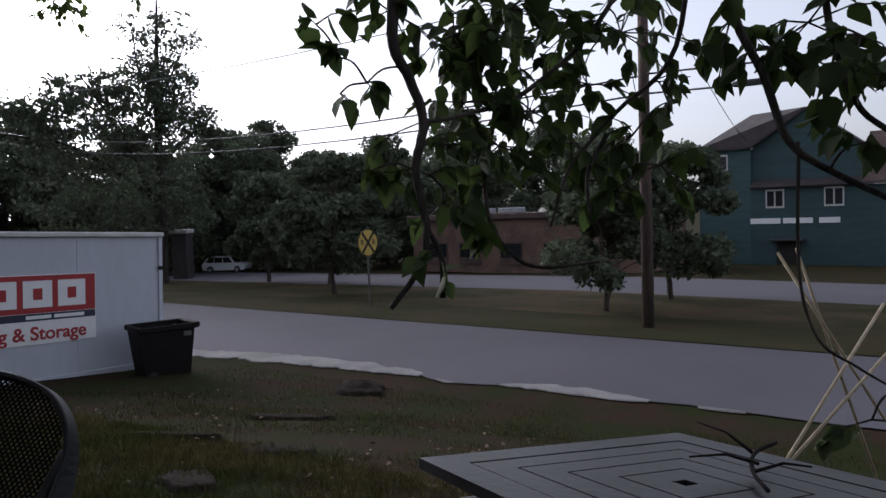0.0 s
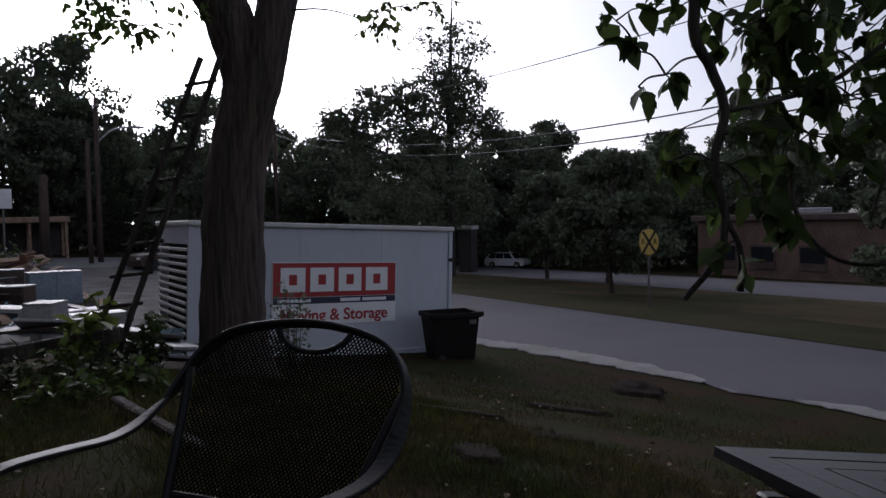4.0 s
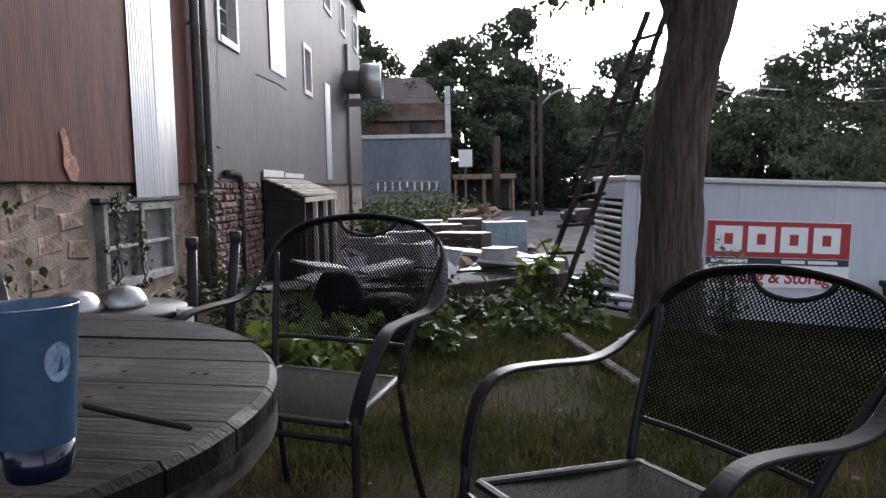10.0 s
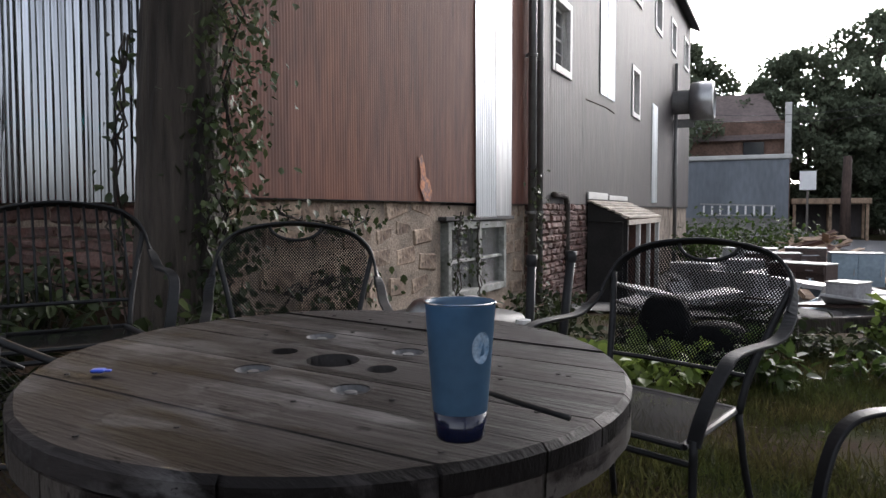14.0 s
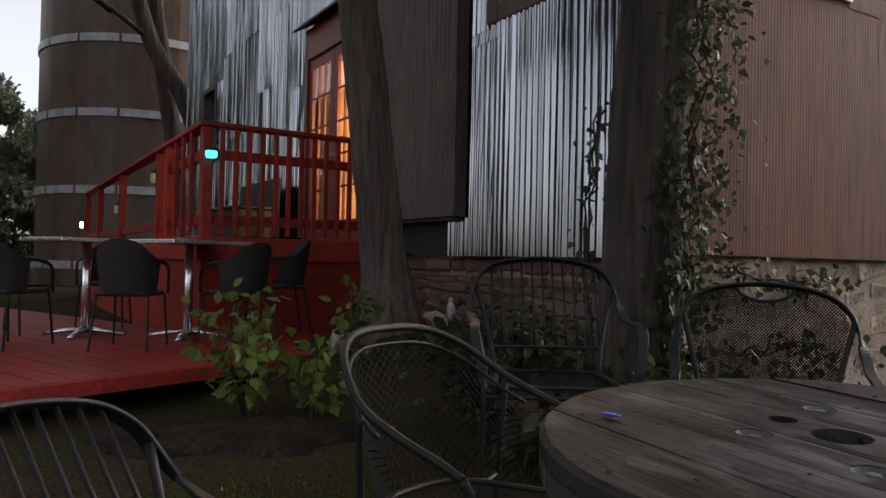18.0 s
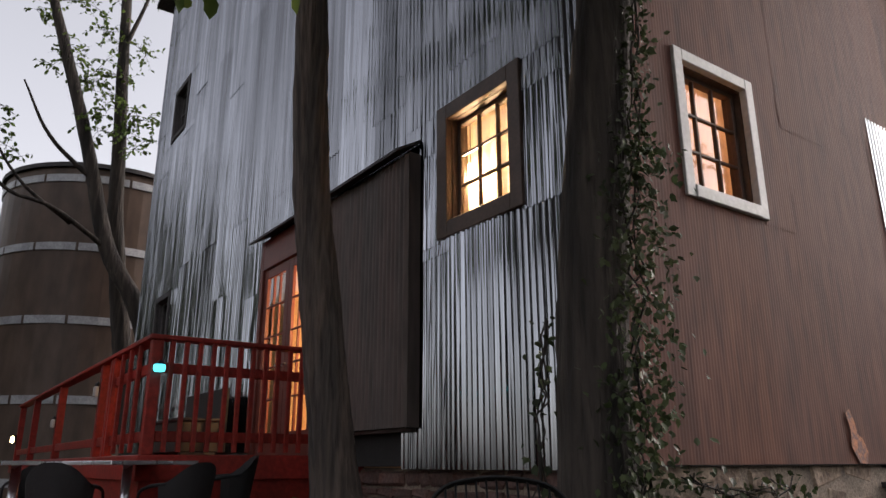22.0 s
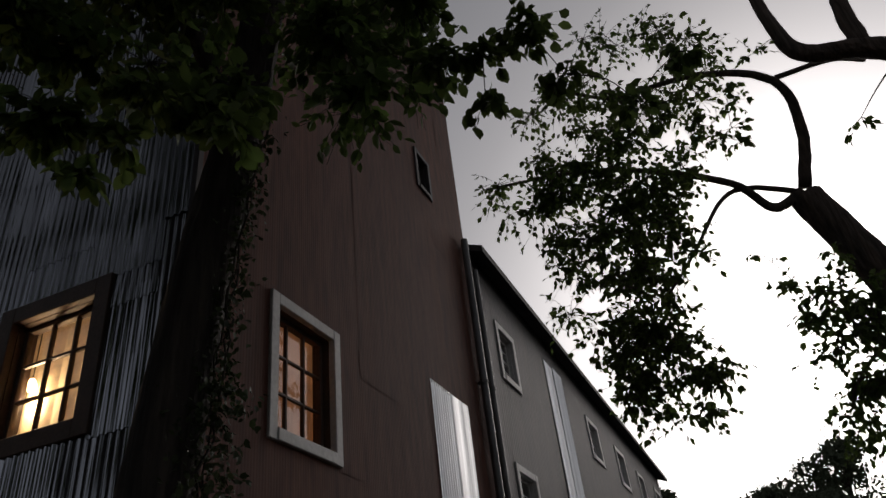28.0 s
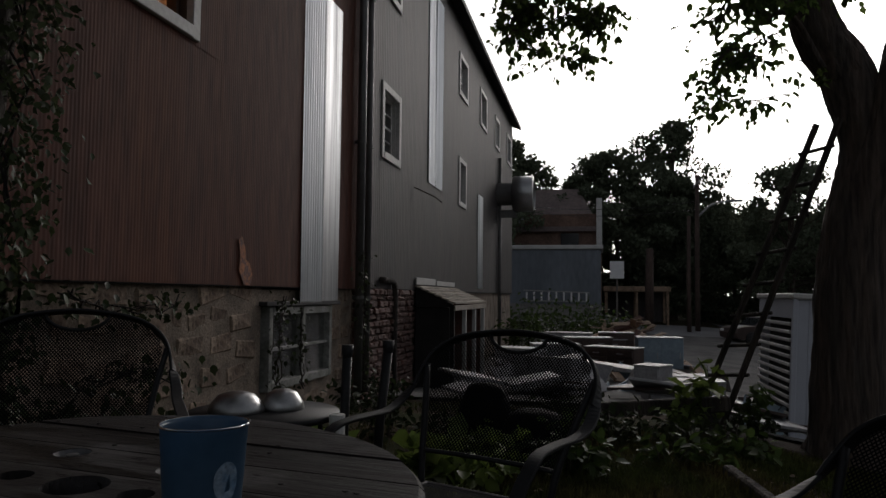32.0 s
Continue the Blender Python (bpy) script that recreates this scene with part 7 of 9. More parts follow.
# ---------- the porch box on the front wall ----------
BX0, BXM, BX1, BY, BTOP = -8.72, -6.97, -5.33, 2.85, 3.84
porch = tagged(new("porch"), "boxed-in entrance porch, red doors and dull brown steel cladding", "porch", kind="structure")
part("roof", V().add([(x, y, z) for x, z, in ((BX0 - 0.12, BTOP), (BX1 + 0.016, BTOP)) for y, z in ((BY - 0.14, BTOP - 0.05), (WY - 0.03, BTOP + 0.10), (BY - 0.14, BTOP - 0.022), (WY - 0.03, BTOP + 0.128))],
     [(0, 1, 5, 4), (2, 6, 7, 3), (0, 4, 6, 2), (1, 3, 7, 5), (0, 2, 3, 1), (4, 5, 7, 6)]), M_roof, porch, "dark lean-to roof edge")
clad(porch, BXM + 0.01, BX1, 1.425, BTOP - 0.04, [], 0.55, 2.4, 0.068, 0.015, 6, M_boxwall, lambda a, oo, z: (a, BY - oo, z))
part("side_wall", V().box(BX1 - 0.03, BX1 + 0.012, BY + 0.005, WY - 0.03, 1.425, BTOP - 0.02), M_boxwall, porch)
part("side_wall", V().box(BX0 - 0.01, BX0 + 0.04, BY + 0.005, WY - 0.03, Z2, BTOP - 0.02), M_reddoor, porch)
part("floor_edge", V().box(BXM, BX1 - 0.035, BY + 0.03, WY - 0.03, 1.395, 1.42), M_boxwall, porch)
part("partition", V().box(BXM - 0.03, BXM + 0.005, BY + 0.02, WY - 0.03, 1.39, BTOP - 0.05), M_reddoor, porch)
DX = (-8.62, -7.87, -7.12)
part("jamb", V().box(BX0 + 0.01, DX[0] - 0.004, BY - 0.02, BY + 0.08, Z2, BTOP - 0.03, 0.006), M_reddoor, porch)
part("jamb", V().box(DX[2] + 0.004, BXM - 0.032, BY - 0.02, BY + 0.08, Z2, BTOP - 0.03, 0.006), M_reddoor, porch)
part("lintel", V().box(DX[0] - 0.003, DX[2] + 0.003, BY - 0.018, BY + 0.08, 3.43, BTOP - 0.03, 0.006), M_reddoor, porch)
for k in range(2):
    d0, d1 = DX[k] + 0.006, DX[k + 1] - 0.006
    leaf_ = tagged(new(f"door_{k + 1}"), "red-brown glazed porch door with small panes, closed", "door", kind="structure")
    fr = V().box(d0, d0 + 0.10, BY + 0.01, BY + 0.05, Z2 + 0.01, 3.42, 0.004).box(d1 - 0.10, d1, BY + 0.01, BY + 0.05, Z2 + 0.01, 3.42, 0.004)
    fr.box(d0 + 0.10, d1 - 0.10, BY + 0.012, BY + 0.048, 3.31, 3.42, 0.004).box(d0 + 0.10, d1 - 0.10, BY + 0.012, BY + 0.048, Z2 + 0.01, Z2 + 0.26, 0.004)
    part("frame", fr, M_reddoor, leaf_)
    gx0, gx1, gz0, gz1 = d0 + 0.10, d1 - 0.10, Z2 + 0.26, 3.31
    for i in range(1, 3):
        x = gx0 + (gx1 - gx0) * i / 3
        part("glazing_bar", V().box(x - 0.010, x + 0.010, BY + 0.016, BY + 0.044, gz0, gz1, 0.002), M_reddoor, leaf_)
    for j in range(1, 5):
        z = gz0 + (gz1 - gz0) * j / 5
        part("glazing_bar", V().box(gx0, gx1, BY + 0.018, BY + 0.042, z - 0.010, z + 0.010, 0.002), M_reddoor, leaf_)
    for i in range(3):
        for j in range(5):
            x, z, w, h = gx0 + (gx1 - gx0) * i / 3, gz0 + (gz1 - gz0) * j / 5, (gx1 - gx0) / 3, (gz1 - gz0) / 5
            pn = part("pane", V().add([(x, BY + 0.03, z), (x + w, BY + 0.03, z), (x + w, BY + 0.03, z + h), (x, BY + 0.03, z + h)], [(0, 1, 2, 3)]), M_glass, leaf_)
            pn.visible_shadow = False
    part("door_handle", V().tube([(d1 - 0.05 if k == 0 else d0 + 0.05, BY + 0.01, 2.2), (d1 - 0.05 if k == 0 else d0 + 0.05, BY - 0.04, 2.2), (d1 - 0.14 if k == 0 else d0 + 0.14, BY - 0.045, 2.2)], 0.009, 8), M_steel, leaf_)

# lamps inside: one hangs behind the front window, one in the porch room
M_bulb = glowing("bulb_glass", (1.0, 0.62, 0.25), 60.0)
for name, x, y, z, power, tone in (("pendant_lamp", -4.94, 3.245, 3.60, 70, (1.0, 0.74, 0.44)), ("hall_lamp", -7.0, 3.75, 2.75, 100, (1.0, 0.58, 0.24)), ("ceiling_lamp", -5.0, 5.3, 4.35, 75, (1.0, 0.8, 0.58))):
    root = thing(name, Matrix.Translation((x, y, z)), "bare warm bulb hanging in the room behind the window", "lamp")
    part("bulb", V().lathe([(0.0, -0.05), (0.035, -0.03), (0.042, 0.0), (0.028, 0.04), (0.015, 0.06), (0.0, 0.06)], 14), M_bulb, root, "glowing warm bulb", smooth=True)
    part("cord", V().tube([(0, 0, 0.06), (0, 0, 4.88 - z)], 0.004, 6), M_dark, root)
    li = new(name + "_light", bpy.data.lights.new(name + "_light", "POINT"))
    li.data.energy, li.data.color, li.data.shadow_soft_size = power, tone, 0.05
    li.matrix_world = Matrix.Translation((x, y + 0.02, z - 0.10))

# pipes, cellar window, hood on the long wall
for y, r, top in ((8.78, 0.055, 7.4), (9.1, 0.045, 7.0)):
    root = thing("drain_pipe", Matrix.Translation((WX + 0.10, y, 0)), "grey metal drain pipe fixed up the mill wall", "pipe", "drain pipes")
    part("pipe", V().tube([(0, 0, -0.2), (0, 0, top)], r, 12), M_pipe, root, smooth=True)
    for z in (1.0, 3.0, 5.0):
        part("bracket", V().lathe([(r + 0.002, z), (r + 0.012, z), (r + 0.012, z + 0.04), (r + 0.002, z + 0.04)], 12).box(-0.09, -r, -0.015, 0.015, z, z + 0.04), M_pipe, root)
root = thing("vent_pipe", Matrix.Translation((WX + 0.06, 10.6, 0)), "rusty bent pipe standing against the foundation", "pipe")
part("pipe", V().tube(bezier([(0, 0, -0.4), (0, 0, 0.6), (0, 0, 1.15), (0.0, -0.2, 1.26), (0, -0.7, 1.27)], 4), 0.045, 10), M_darkbark, root, smooth=True)
cw = tagged(new("window_cellar"), "pale cellar window of two sashes below the steel patch", "window", kind="structure")
for args in ((6.42, 6.5, 0.12, 0.93), (8.02, 8.1, 0.12, 0.93), (6.5, 8.02, 0.12, 0.20), (6.5, 8.02, 0.85, 0.93), (7.22, 7.30, 0.2, 0.85)):
    part("frame", V().box(WX - 0.12, WX - 0.0, args[0], args[1], args[2], args[3], 0.006), M_greyframe, cw)
for a, b in ((6.5, 7.22), (7.30, 8.02)):
    part("glazing_bar", V().box(WX - 0.10, WX - 0.03, a, b, 0.50, 0.53, 0.004), M_greyframe, cw)
    for z0, z1 in ((0.2, 0.5), (0.53, 0.85)):
        part("pane", V().add([(WX - 0.07, a, z0), (WX - 0.07, b, z0), (WX - 0.07, b, z1), (WX - 0.07, a, z1)], [(0, 1, 2, 3)]), M_dustyglass, cw)
part("lintel", V().box(WX - 0.1, WX + 0.03, 6.3, 8.3, 0.94, 0.985, 0.006), M_roof, cw, "dark timber lintel")

hood = tagged(new("cellar_entrance"), "small boarded lean-to hood over a dark cellar entrance", "porch", kind="structure")
H0, H1, HZ, EZ, EX = 12.0, 15.5, 1.21, 0.91, WX + 0.72
for k in range(6):
    f0, f1 = k / 6, (k + 1) / 6 + 0.02
    x0, x1 = WX + 0.025 + (EX - WX - 0.025) * f0, WX + 0.025 + (EX - WX - 0.025) * f1
    z0, z1 = HZ + (EZ - HZ) * f0 - 0.012, HZ + (EZ - HZ) * f1 + 0.012
    p = [(x0, H0 - 0.03 * (k % 2), z0), (x0, H1, z0), (x1, H1, z1), (x1, H0 - 0.03 * (k % 2), z1)]
    part("plank", V().add([(x, y, z + d) for d in (0, 0.025) for x, y, z in p], [(0, 1, 2, 3), (7, 6, 5, 4), (0, 4, 5, 1), (1, 5, 6, 2), (2, 6, 7, 3), (3, 7, 4, 0)]), M_palewood, hood)
# the open end's shade is drawn as a near-black board
part("end_board", V().add([(x, y, z) for y in (H0 + 0.02, H0 + 0.05) for x, z in ((WX + 0.03, 0.86), (EX - 0.03, 0.86), (EX - 0.03, EZ - 0.02), (WX + 0.03, HZ - 0.02))], [(0, 1, 2, 3), (7, 6, 5, 4), (0, 4, 5, 1), (2, 6, 7, 3)]), M_dark, hood, "dark sheet for the shade in the open gable end")
for y0, y1, zt in ((H0, 13.5, 1.36), (13.62, 15.4, 1.33)):
    part("flashing_board", V().box(WX + 0.027, WX + 0.05, y0, y1, HZ + 0.03, zt, 0.004), M_whitetrim, hood, "pale board above the hood")
part("eave_board", V().box(EX - 0.02, EX + 0.008, H0, H1, EZ - 0.11, EZ - 0.02, 0.005), M_palewood, hood)
for y in (H0 + 0.06, 13.2, 14.3, H1 - 0.1):
    part("post", V().box(EX - 0.1, EX - 0.025, y, y + 0.075, -0.9, EZ - 0.03, 0.006), M_whitetrim if y > 12.5 else M_dark, hood)
# near side wall coloured near-black to match the shaded end
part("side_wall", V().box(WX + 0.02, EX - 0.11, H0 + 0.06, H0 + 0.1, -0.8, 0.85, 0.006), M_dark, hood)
part("side_wall", V().box(WX + 0.02, EX - 0.11, H1 - 0.09, H1 - 0.05, -0.9, 0.88, 0.006), M_brick, hood)
# flat near-black sheet in place of the shade inside the doorway
part("door", V().box(WX + 0.0, WX + 0.015, H0 + 0.11, H1 - 0.1, -0.7, 1.1), M_dark, hood, "dark sheet for the shade in the cellar doorway")
duct = thing("vent_hood", Matrix.Translation((WX, 22.6, 4.25)), "round galvanised vent duct sticking out of the wall", "vent")
turn = Matrix.Rotation(radians(90), 4, "Y")
part("pipe", V().lathe([(0.36, 0.0), (0.36, 0.55)], 20, turn), M_pipe, duct, smooth=True)
part("drum", V().lathe([(0.0, 0.5), (0.52, 0.5), (0.56, 0.54), (0.56, 1.12), (0.5, 1.16), (0.5, 0.7), (0.0, 0.7)], 24, turn), M_steel, duct, smooth=True)
part("bracket", V().box(0.0, 0.6, -0.03, 0.03, -0.75, -0.5, 0.01), M_pipe, duct)
flue = thing("conduit", Matrix.Translation((WX + 0.08, 22.6, 0)), "thin dark conduit running down the wing wall", "pipe")
part("pipe", V().tube([(0, 0, -1), (0, 0, 5.4)], 0.06, 8), M_pipe, flue, smooth=True)
bracket_ = thing("wall_rod", Matrix.Translation((WX, 11.9, 2.8)), "thin iron rod bracket sticking out of the wing wall", "bracket")
part("rod", V().tube([(0.0, 0, 0.1), (0.25, 0.5, 0.0), (0.3, 0.9, -0.05)], 0.012, 6), M_darkbark, bracket_)

M_flame = material("orange_rust_paint", (0.34, 0.10, 0.03), 0.7, vary=0.35, scale=16, grain=60, bump=0.1, color2=(0.13, 0.056, 0.04), mix_at=(0.40, 0.62))
stain = V()
pts = [(5.72, 1.52), (5.76, 1.40), (5.74, 1.26), (5.83, 1.14), (5.95, 1.13), (5.99, 1.22), (5.93, 1.33), (5.86, 1.36), (5.84, 1.46), (5.78, 1.56)]
stain.v = [(WX + 0.024, y, z) for y, z in pts]
stain.f = [tuple(range(len(pts)))]
part("paint_splash", stain, M_flame, wall_long, "orange rust-coloured streak")


# ---------- storage container, bin ----------
def letters(text, size, mat, parent, m, name="lettering", depth=0.004, weight=0.0):
    cu = bpy.data.curves.new(name, "FONT")
    cu.body, cu.size, cu.extrude, cu.align_x, cu.align_y = text, size, depth, "CENTER", "CENTER"
    cu.offset = weight
    ob = new("tmp_text", cu)
    me = bpy.data.meshes.new_from_object(ob.evaluated_get(bpy.context.evaluated_depsgraph_get()))
    bpy.data.objects.remove(ob)
    me.materials.clear()
    me.materials.append(mat)
    return part(name, me, mat, parent, m=m)


PODL, PODW, PODH = 5.10, 2.42, 2.36
pod = thing("storage_container", pose(2.68, 12.197, -1.296, 0, 2.7, 0.5), "white portable storage container with a red and white sign", "container")
part("body", V().box(0.2, PODL - 0.03, 0.03, PODW, 0.06, PODH, 0.01), M_pod, pod)
part("corner_panel", V().box(0.031, 0.198, 0.03, 0.06, 0.06, PODH - 0.002), M_pod, pod)
part("corner_panel", V().box(0.031, 0.198, PODW - 0.04, PODW - 0.002, 0.06, PODH - 0.002), M_pod, pod)
for x in (0.0, PODL):
    part("corner_post", V().box(x - 0.04, x + 0.04, -0.012, 0.06, 0.0, PODH, 0.008), M_pod, pod)
part("roof_cap", V().box(-0.06, PODL + 0.06, -0.05, PODW + 0.05, PODH, PODH + 0.09, 0.02), M_whitetrim, pod)
part("base_rail", V().box(-0.03, PODL + 0.03, -0.008, 0.05, -0.05, 0.07, 0.01), M_pod, pod)
for x in (1.92, 3.55):
    part("panel_joint", V().box(x - 0.012, x + 0.012, 0.022, 0.034, 0.08, PODH - 0.01, 0.003), M_pod, pod)
part("door_latch", V().box(PODL - 0.06, PODL + 0.03, -0.03, -0.013, 1.75, 1.82, 0.006), M_blackmetal, pod, "black latch")
part("tie_ring", V().box(1.25, 1.42, 0.005, 0.028, 0.22, 0.30, 0.01), M_blackmetal, pod)
# near-black sheet behind the slats; the gaps' shade is in its colour
part("door_shade_sheet", V().box(0.17, 0.19, 0.07, PODW - 0.1, 0.1, PODH - 0.32, 0.0), M_dark, pod)
part("door_frame", V().box(-0.01, 0.03, -0.008, 0.15, 0.08, PODH - 0.005, 0.006), M_pod, pod)
part("door_header", V().box(-0.012, 0.03, 0.15, PODW, PODH - 0.31, PODH - 0.006, 0.006), M_pod, pod)
for k in range(15):
    z = 0.14 + k * 0.128
    part("door_slat", V().box(-0.035, 0.010, 0.17, PODW - 0.12, z, z + 0.056, 0.012), M_whitetrim, pod)
part("marker", V().box(-0.014, -0.011, 0.0, 0.14, 1.80, 1.90), M_signred, pod, "small red marker band")
SX0, SX1, SZ0, SZ1 = 1.39, 3.85, 0.62, 1.75
sign = part("sign_board", V().box(SX0, SX1, 0.008, 0.028, SZ0, SZ1, 0.004), M_signwhite, pod, "red, dark blue and white advertising board")
part("red_field", V().box(SX0 + 0.012, SX1 - 0.012, 0.0035, 0.0075, 1.13, SZ1 - 0.012), M_signred, sign)
part("dark_band", V().box(SX0 + 0.012, SX1 - 0.012, 0.0035, 0.0075, 1.005, 1.122), M_signdark, sign)
for k in range(4):
    x = SX0 + 0.15 + 0.555 * k
    ring = V().box(x, x + 0.46, -0.001, 0.003, 1.53, 1.655, 0.0).box(x, x + 0.46, -0.001, 0.003, 1.22, 1.345, 0.0)
    ring.box(x, x + 0.155, -0.001, 0.003, 1.345, 1.53).box(x + 0.305, x + 0.46, -0.001, 0.003, 1.345, 1.53)
    part("logo_block", ring, M_signwhite, sign)
for x0, x1 in ((SX0 + 0.1, SX0 + 0.72), (SX0 + 1.30, SX0 + 1.70), (SX0 + 1.75, SX0 + 2.25)):
    part("text_bar", V().box(x0, x1, -0.001, 0.003, 1.035, 1.092), M_signwhite, sign)
letters("Moving & Storage", 0.30, M_signred, sign, pose((SX0 + SX1) / 2 - 0.02, 0.002, 0.79, 90, 0, 0), weight=0.006)

bin_ = thing("rubbish_bin", pose(7.2, 11.3, -1.6, 0, 0, -14) @ Matrix.Diagonal((0.93, 0.93, 0.93, 1)), "open brown plastic rubbish cart beside the container", "bin")
v = V()
for z, sx, sy in ((0.05, 0.40, 0.30), (0.95, 0.49, 0.38), (0.95, 0.455, 0.345), (0.12, 0.37, 0.27)):
    v.v += [(-sx, -sy, z), (sx, -sy, z), (sx, sy, z), (-sx, sy, z)]
for r in range(3):
    v.f += [(r * 4 + k, r * 4 + (k + 1) % 4, r * 4 + 4 + (k + 1) % 4, r * 4 + 4 + k) for k in range(4)]
v.f += [(3, 2, 1, 0), (12, 13, 14, 15)]
part("body", v, M_binplastic, bin_)
rim = V()
for a, b in (((-0.53, -0.42), (0.55, -0.37)), ((-0.53, 0.37), (0.55, 0.42))):
    rim.box(a[0], b[0], a[1], b[1], 0.93, 1.03, 0.015)
rim.box(-0.53, -0.46, -0.37, 0.37, 0.93, 1.03, 0.015).box(0.47, 0.60, -0.37, 0.37, 0.93, 1.03, 0.015)
part("rim", rim, M_binplastic, bin_)
part("label_plate", V().box(0.28, 0.42, -0.395, -0.372, 0.80, 0.88, 0.004), M_pipe, bin_, "small pale label plate")
for s in (-1, 1):
    part("wheel", V().lathe([(0.0, -0.03), (0.10, -0.03), (0.11, 0.0), (0.10, 0.03), (0.0, 0.03)], 16, pose(-0.3, s * 0.33, 0.11, 90, 0, 0)), M_blackmetal, bin_, smooth=True)


# ---------- ladder, timber, things by the wall ----------
def bar_between(a, b, r, mat, parent, name, flat=0.5):
    return part(name, V().tube([a, tuple((Vector(a) + Vector(b)) / 2), b], r, 8, flat=flat), mat, parent)


lad = thing("ladder", HERE, "dark wooden ladder leaning against the old tree", "ladder")
rail_l, rail_r = (Vector((0.70, 7.88, -0.30)), Vector((1.70, 6.97, 2.64))), (Vector((0.94, 7.68, -0.28)), Vector((1.88, 6.93, 2.68)))
for a, b in (rail_l, rail_r):
    bar_between(a, b, 0.05, M_darkbark, lad, "rail", 0.6)
for k in range(9):
    f = 0.10 + 0.102 * k
    a, b = rail_l[0].lerp(rail_l[1], f), rail_r[0].lerp(rail_r[1], f)
    bar_between(a + (a - b) * 0.3, b + (b - a) * 0.25, 0.026, M_darkbark, lad, "rung", 0.7)
solid("fallen_board", V().box(-0.68, 0.66, -0.05, 0.05, -0.07, 0.07, 0.012), M_darkbark, "dark rotting board lying across the bed", "board", m=pose(0.30, 7.15, 0.03, 0, -5, 1))
for x in (-0.2, 0.75):
    solid("support_block", V().box(-0.08, 0.08, -0.06, 0.06, -0.25, 0.2, 0.02), M_darkbark, "dark log end under the fallen board", "log", m=pose(x, 7.16, float(ground_z(x, 7.16)) - 0.02 + (0.05 if x > 0 else 0), 0, 0, 20))
solid("landscape_timber", V().box(-0.7, 0.7, -0.035, 0.035, -0.05, 0.045, 0.012), M_darkbark, "dark weathered timber edging in the lawn", "timber", m=pose(0.66, 4.2, float(ground_z(0.66, 4.2)) + 0.02, 0, 0, 98))
side_t = thing("side_table", Matrix.Translation((-1.74, 3.07, float(ground_z(-1.74, 3.07)))), "low black steel side table near the wall", "table")
part("tabletop", V().lathe([(0.0, 0.50), (0.34, 0.50), (0.35, 0.515), (0.34, 0.53), (0.0, 0.53)], 28), M_blackmetal, side_t, smooth=True)
for k in range(3):
    a = 2.1 * k + 0.4
    part("leg", V().tube([(0.25 * math.cos(a), 0.25 * math.sin(a), 0.5), (0.32 * math.cos(a), 0.32 * math.sin(a), 0.0)], 0.012, 8), M_blackmetal, side_t)
for x, y, r in ((-1.84, 3.0, 0.125), (-1.68, 3.14, 0.10)):
    b = thing("steel_bowl", Matrix.Translation((x, y, float(ground_z(-1.74, 3.07)) + 0.531)), "upturned shiny steel bowl on the side table", "bowl", "steel bowls")
    part("shell", V().lathe([(r, 0.0), (r * 1.02, 0.004), (r * 0.93, 0.035), (r * 0.66, 0.075), (r * 0.35, 0.088), (0.0, 0.09)], 26), M_steel, b, smooth=True)
for x, y, h, t in ((-1.38, 3.12, 0.80, 0.02), (-1.26, 3.2, 0.82, 0.07)):
    tb = thing("garden_torch", Matrix.Translation((x, y, float(ground_z(x, y)))), "short black garden torch post", "torch", "garden torches")
    part("post", V().tube([(0, 0, 0), (t * 0.5, 0, h * 0.6), (t, 0, h)], 0.022, 10), M_blackmetal, tb, smooth=True)
    part("cup", V().lathe([(0.022, h - 0.02), (0.027, h), (0.028, h + 0.035), (0.0, h + 0.035)], 12, Matrix.Translation((t, 0, 0))), M_blackmetal, tb, smooth=True)
jar = thing("white_tin", Matrix.Translation((-1.36, 3.0, float(ground_z(-1.74, 3.07)) + 0.45)), "small white tin by the torches", "tin")
part("body", V().lathe([(0.0, 0.0), (0.035, 0.0), (0.035, 0.09), (0.0, 0.09)], 14), M_whitetrim, jar)
part("stand", V().lathe([(0.03, -0.45), (0.03, 0.0)], 10, closed=True), M_blackmetal, jar)

# ---------- scrap in the yard ----------
M_bluegrey = material("blue_grey_enamel", (0.22, 0.29, 0.34), 0.4, vary=0.12, scale=2, grain=12, bump=0.05)
M_greyen = material("dull_grey_enamel", (0.35, 0.35, 0.36), 0.45, vary=0.15, scale=3, grain=20, bump=0.08)
M_scrapwhite = material("dirty_white_enamel", (0.5, 0.5, 0.51), 0.5, vary=0.2, scale=3, grain=14, bump=0.08, color2=(0.33, 0.31, 0.29), random_ob=0.25)
M_browncab = material("dark_brown_laminate", (0.06, 0.035, 0.028), 0.5, vary=0.2, scale=3, grain=20, bump=0.08)
M_board = material("raw_board", (0.36, 0.25, 0.17), 0.8, vary=0.25, scale=3, grain=25, bump=0.2)


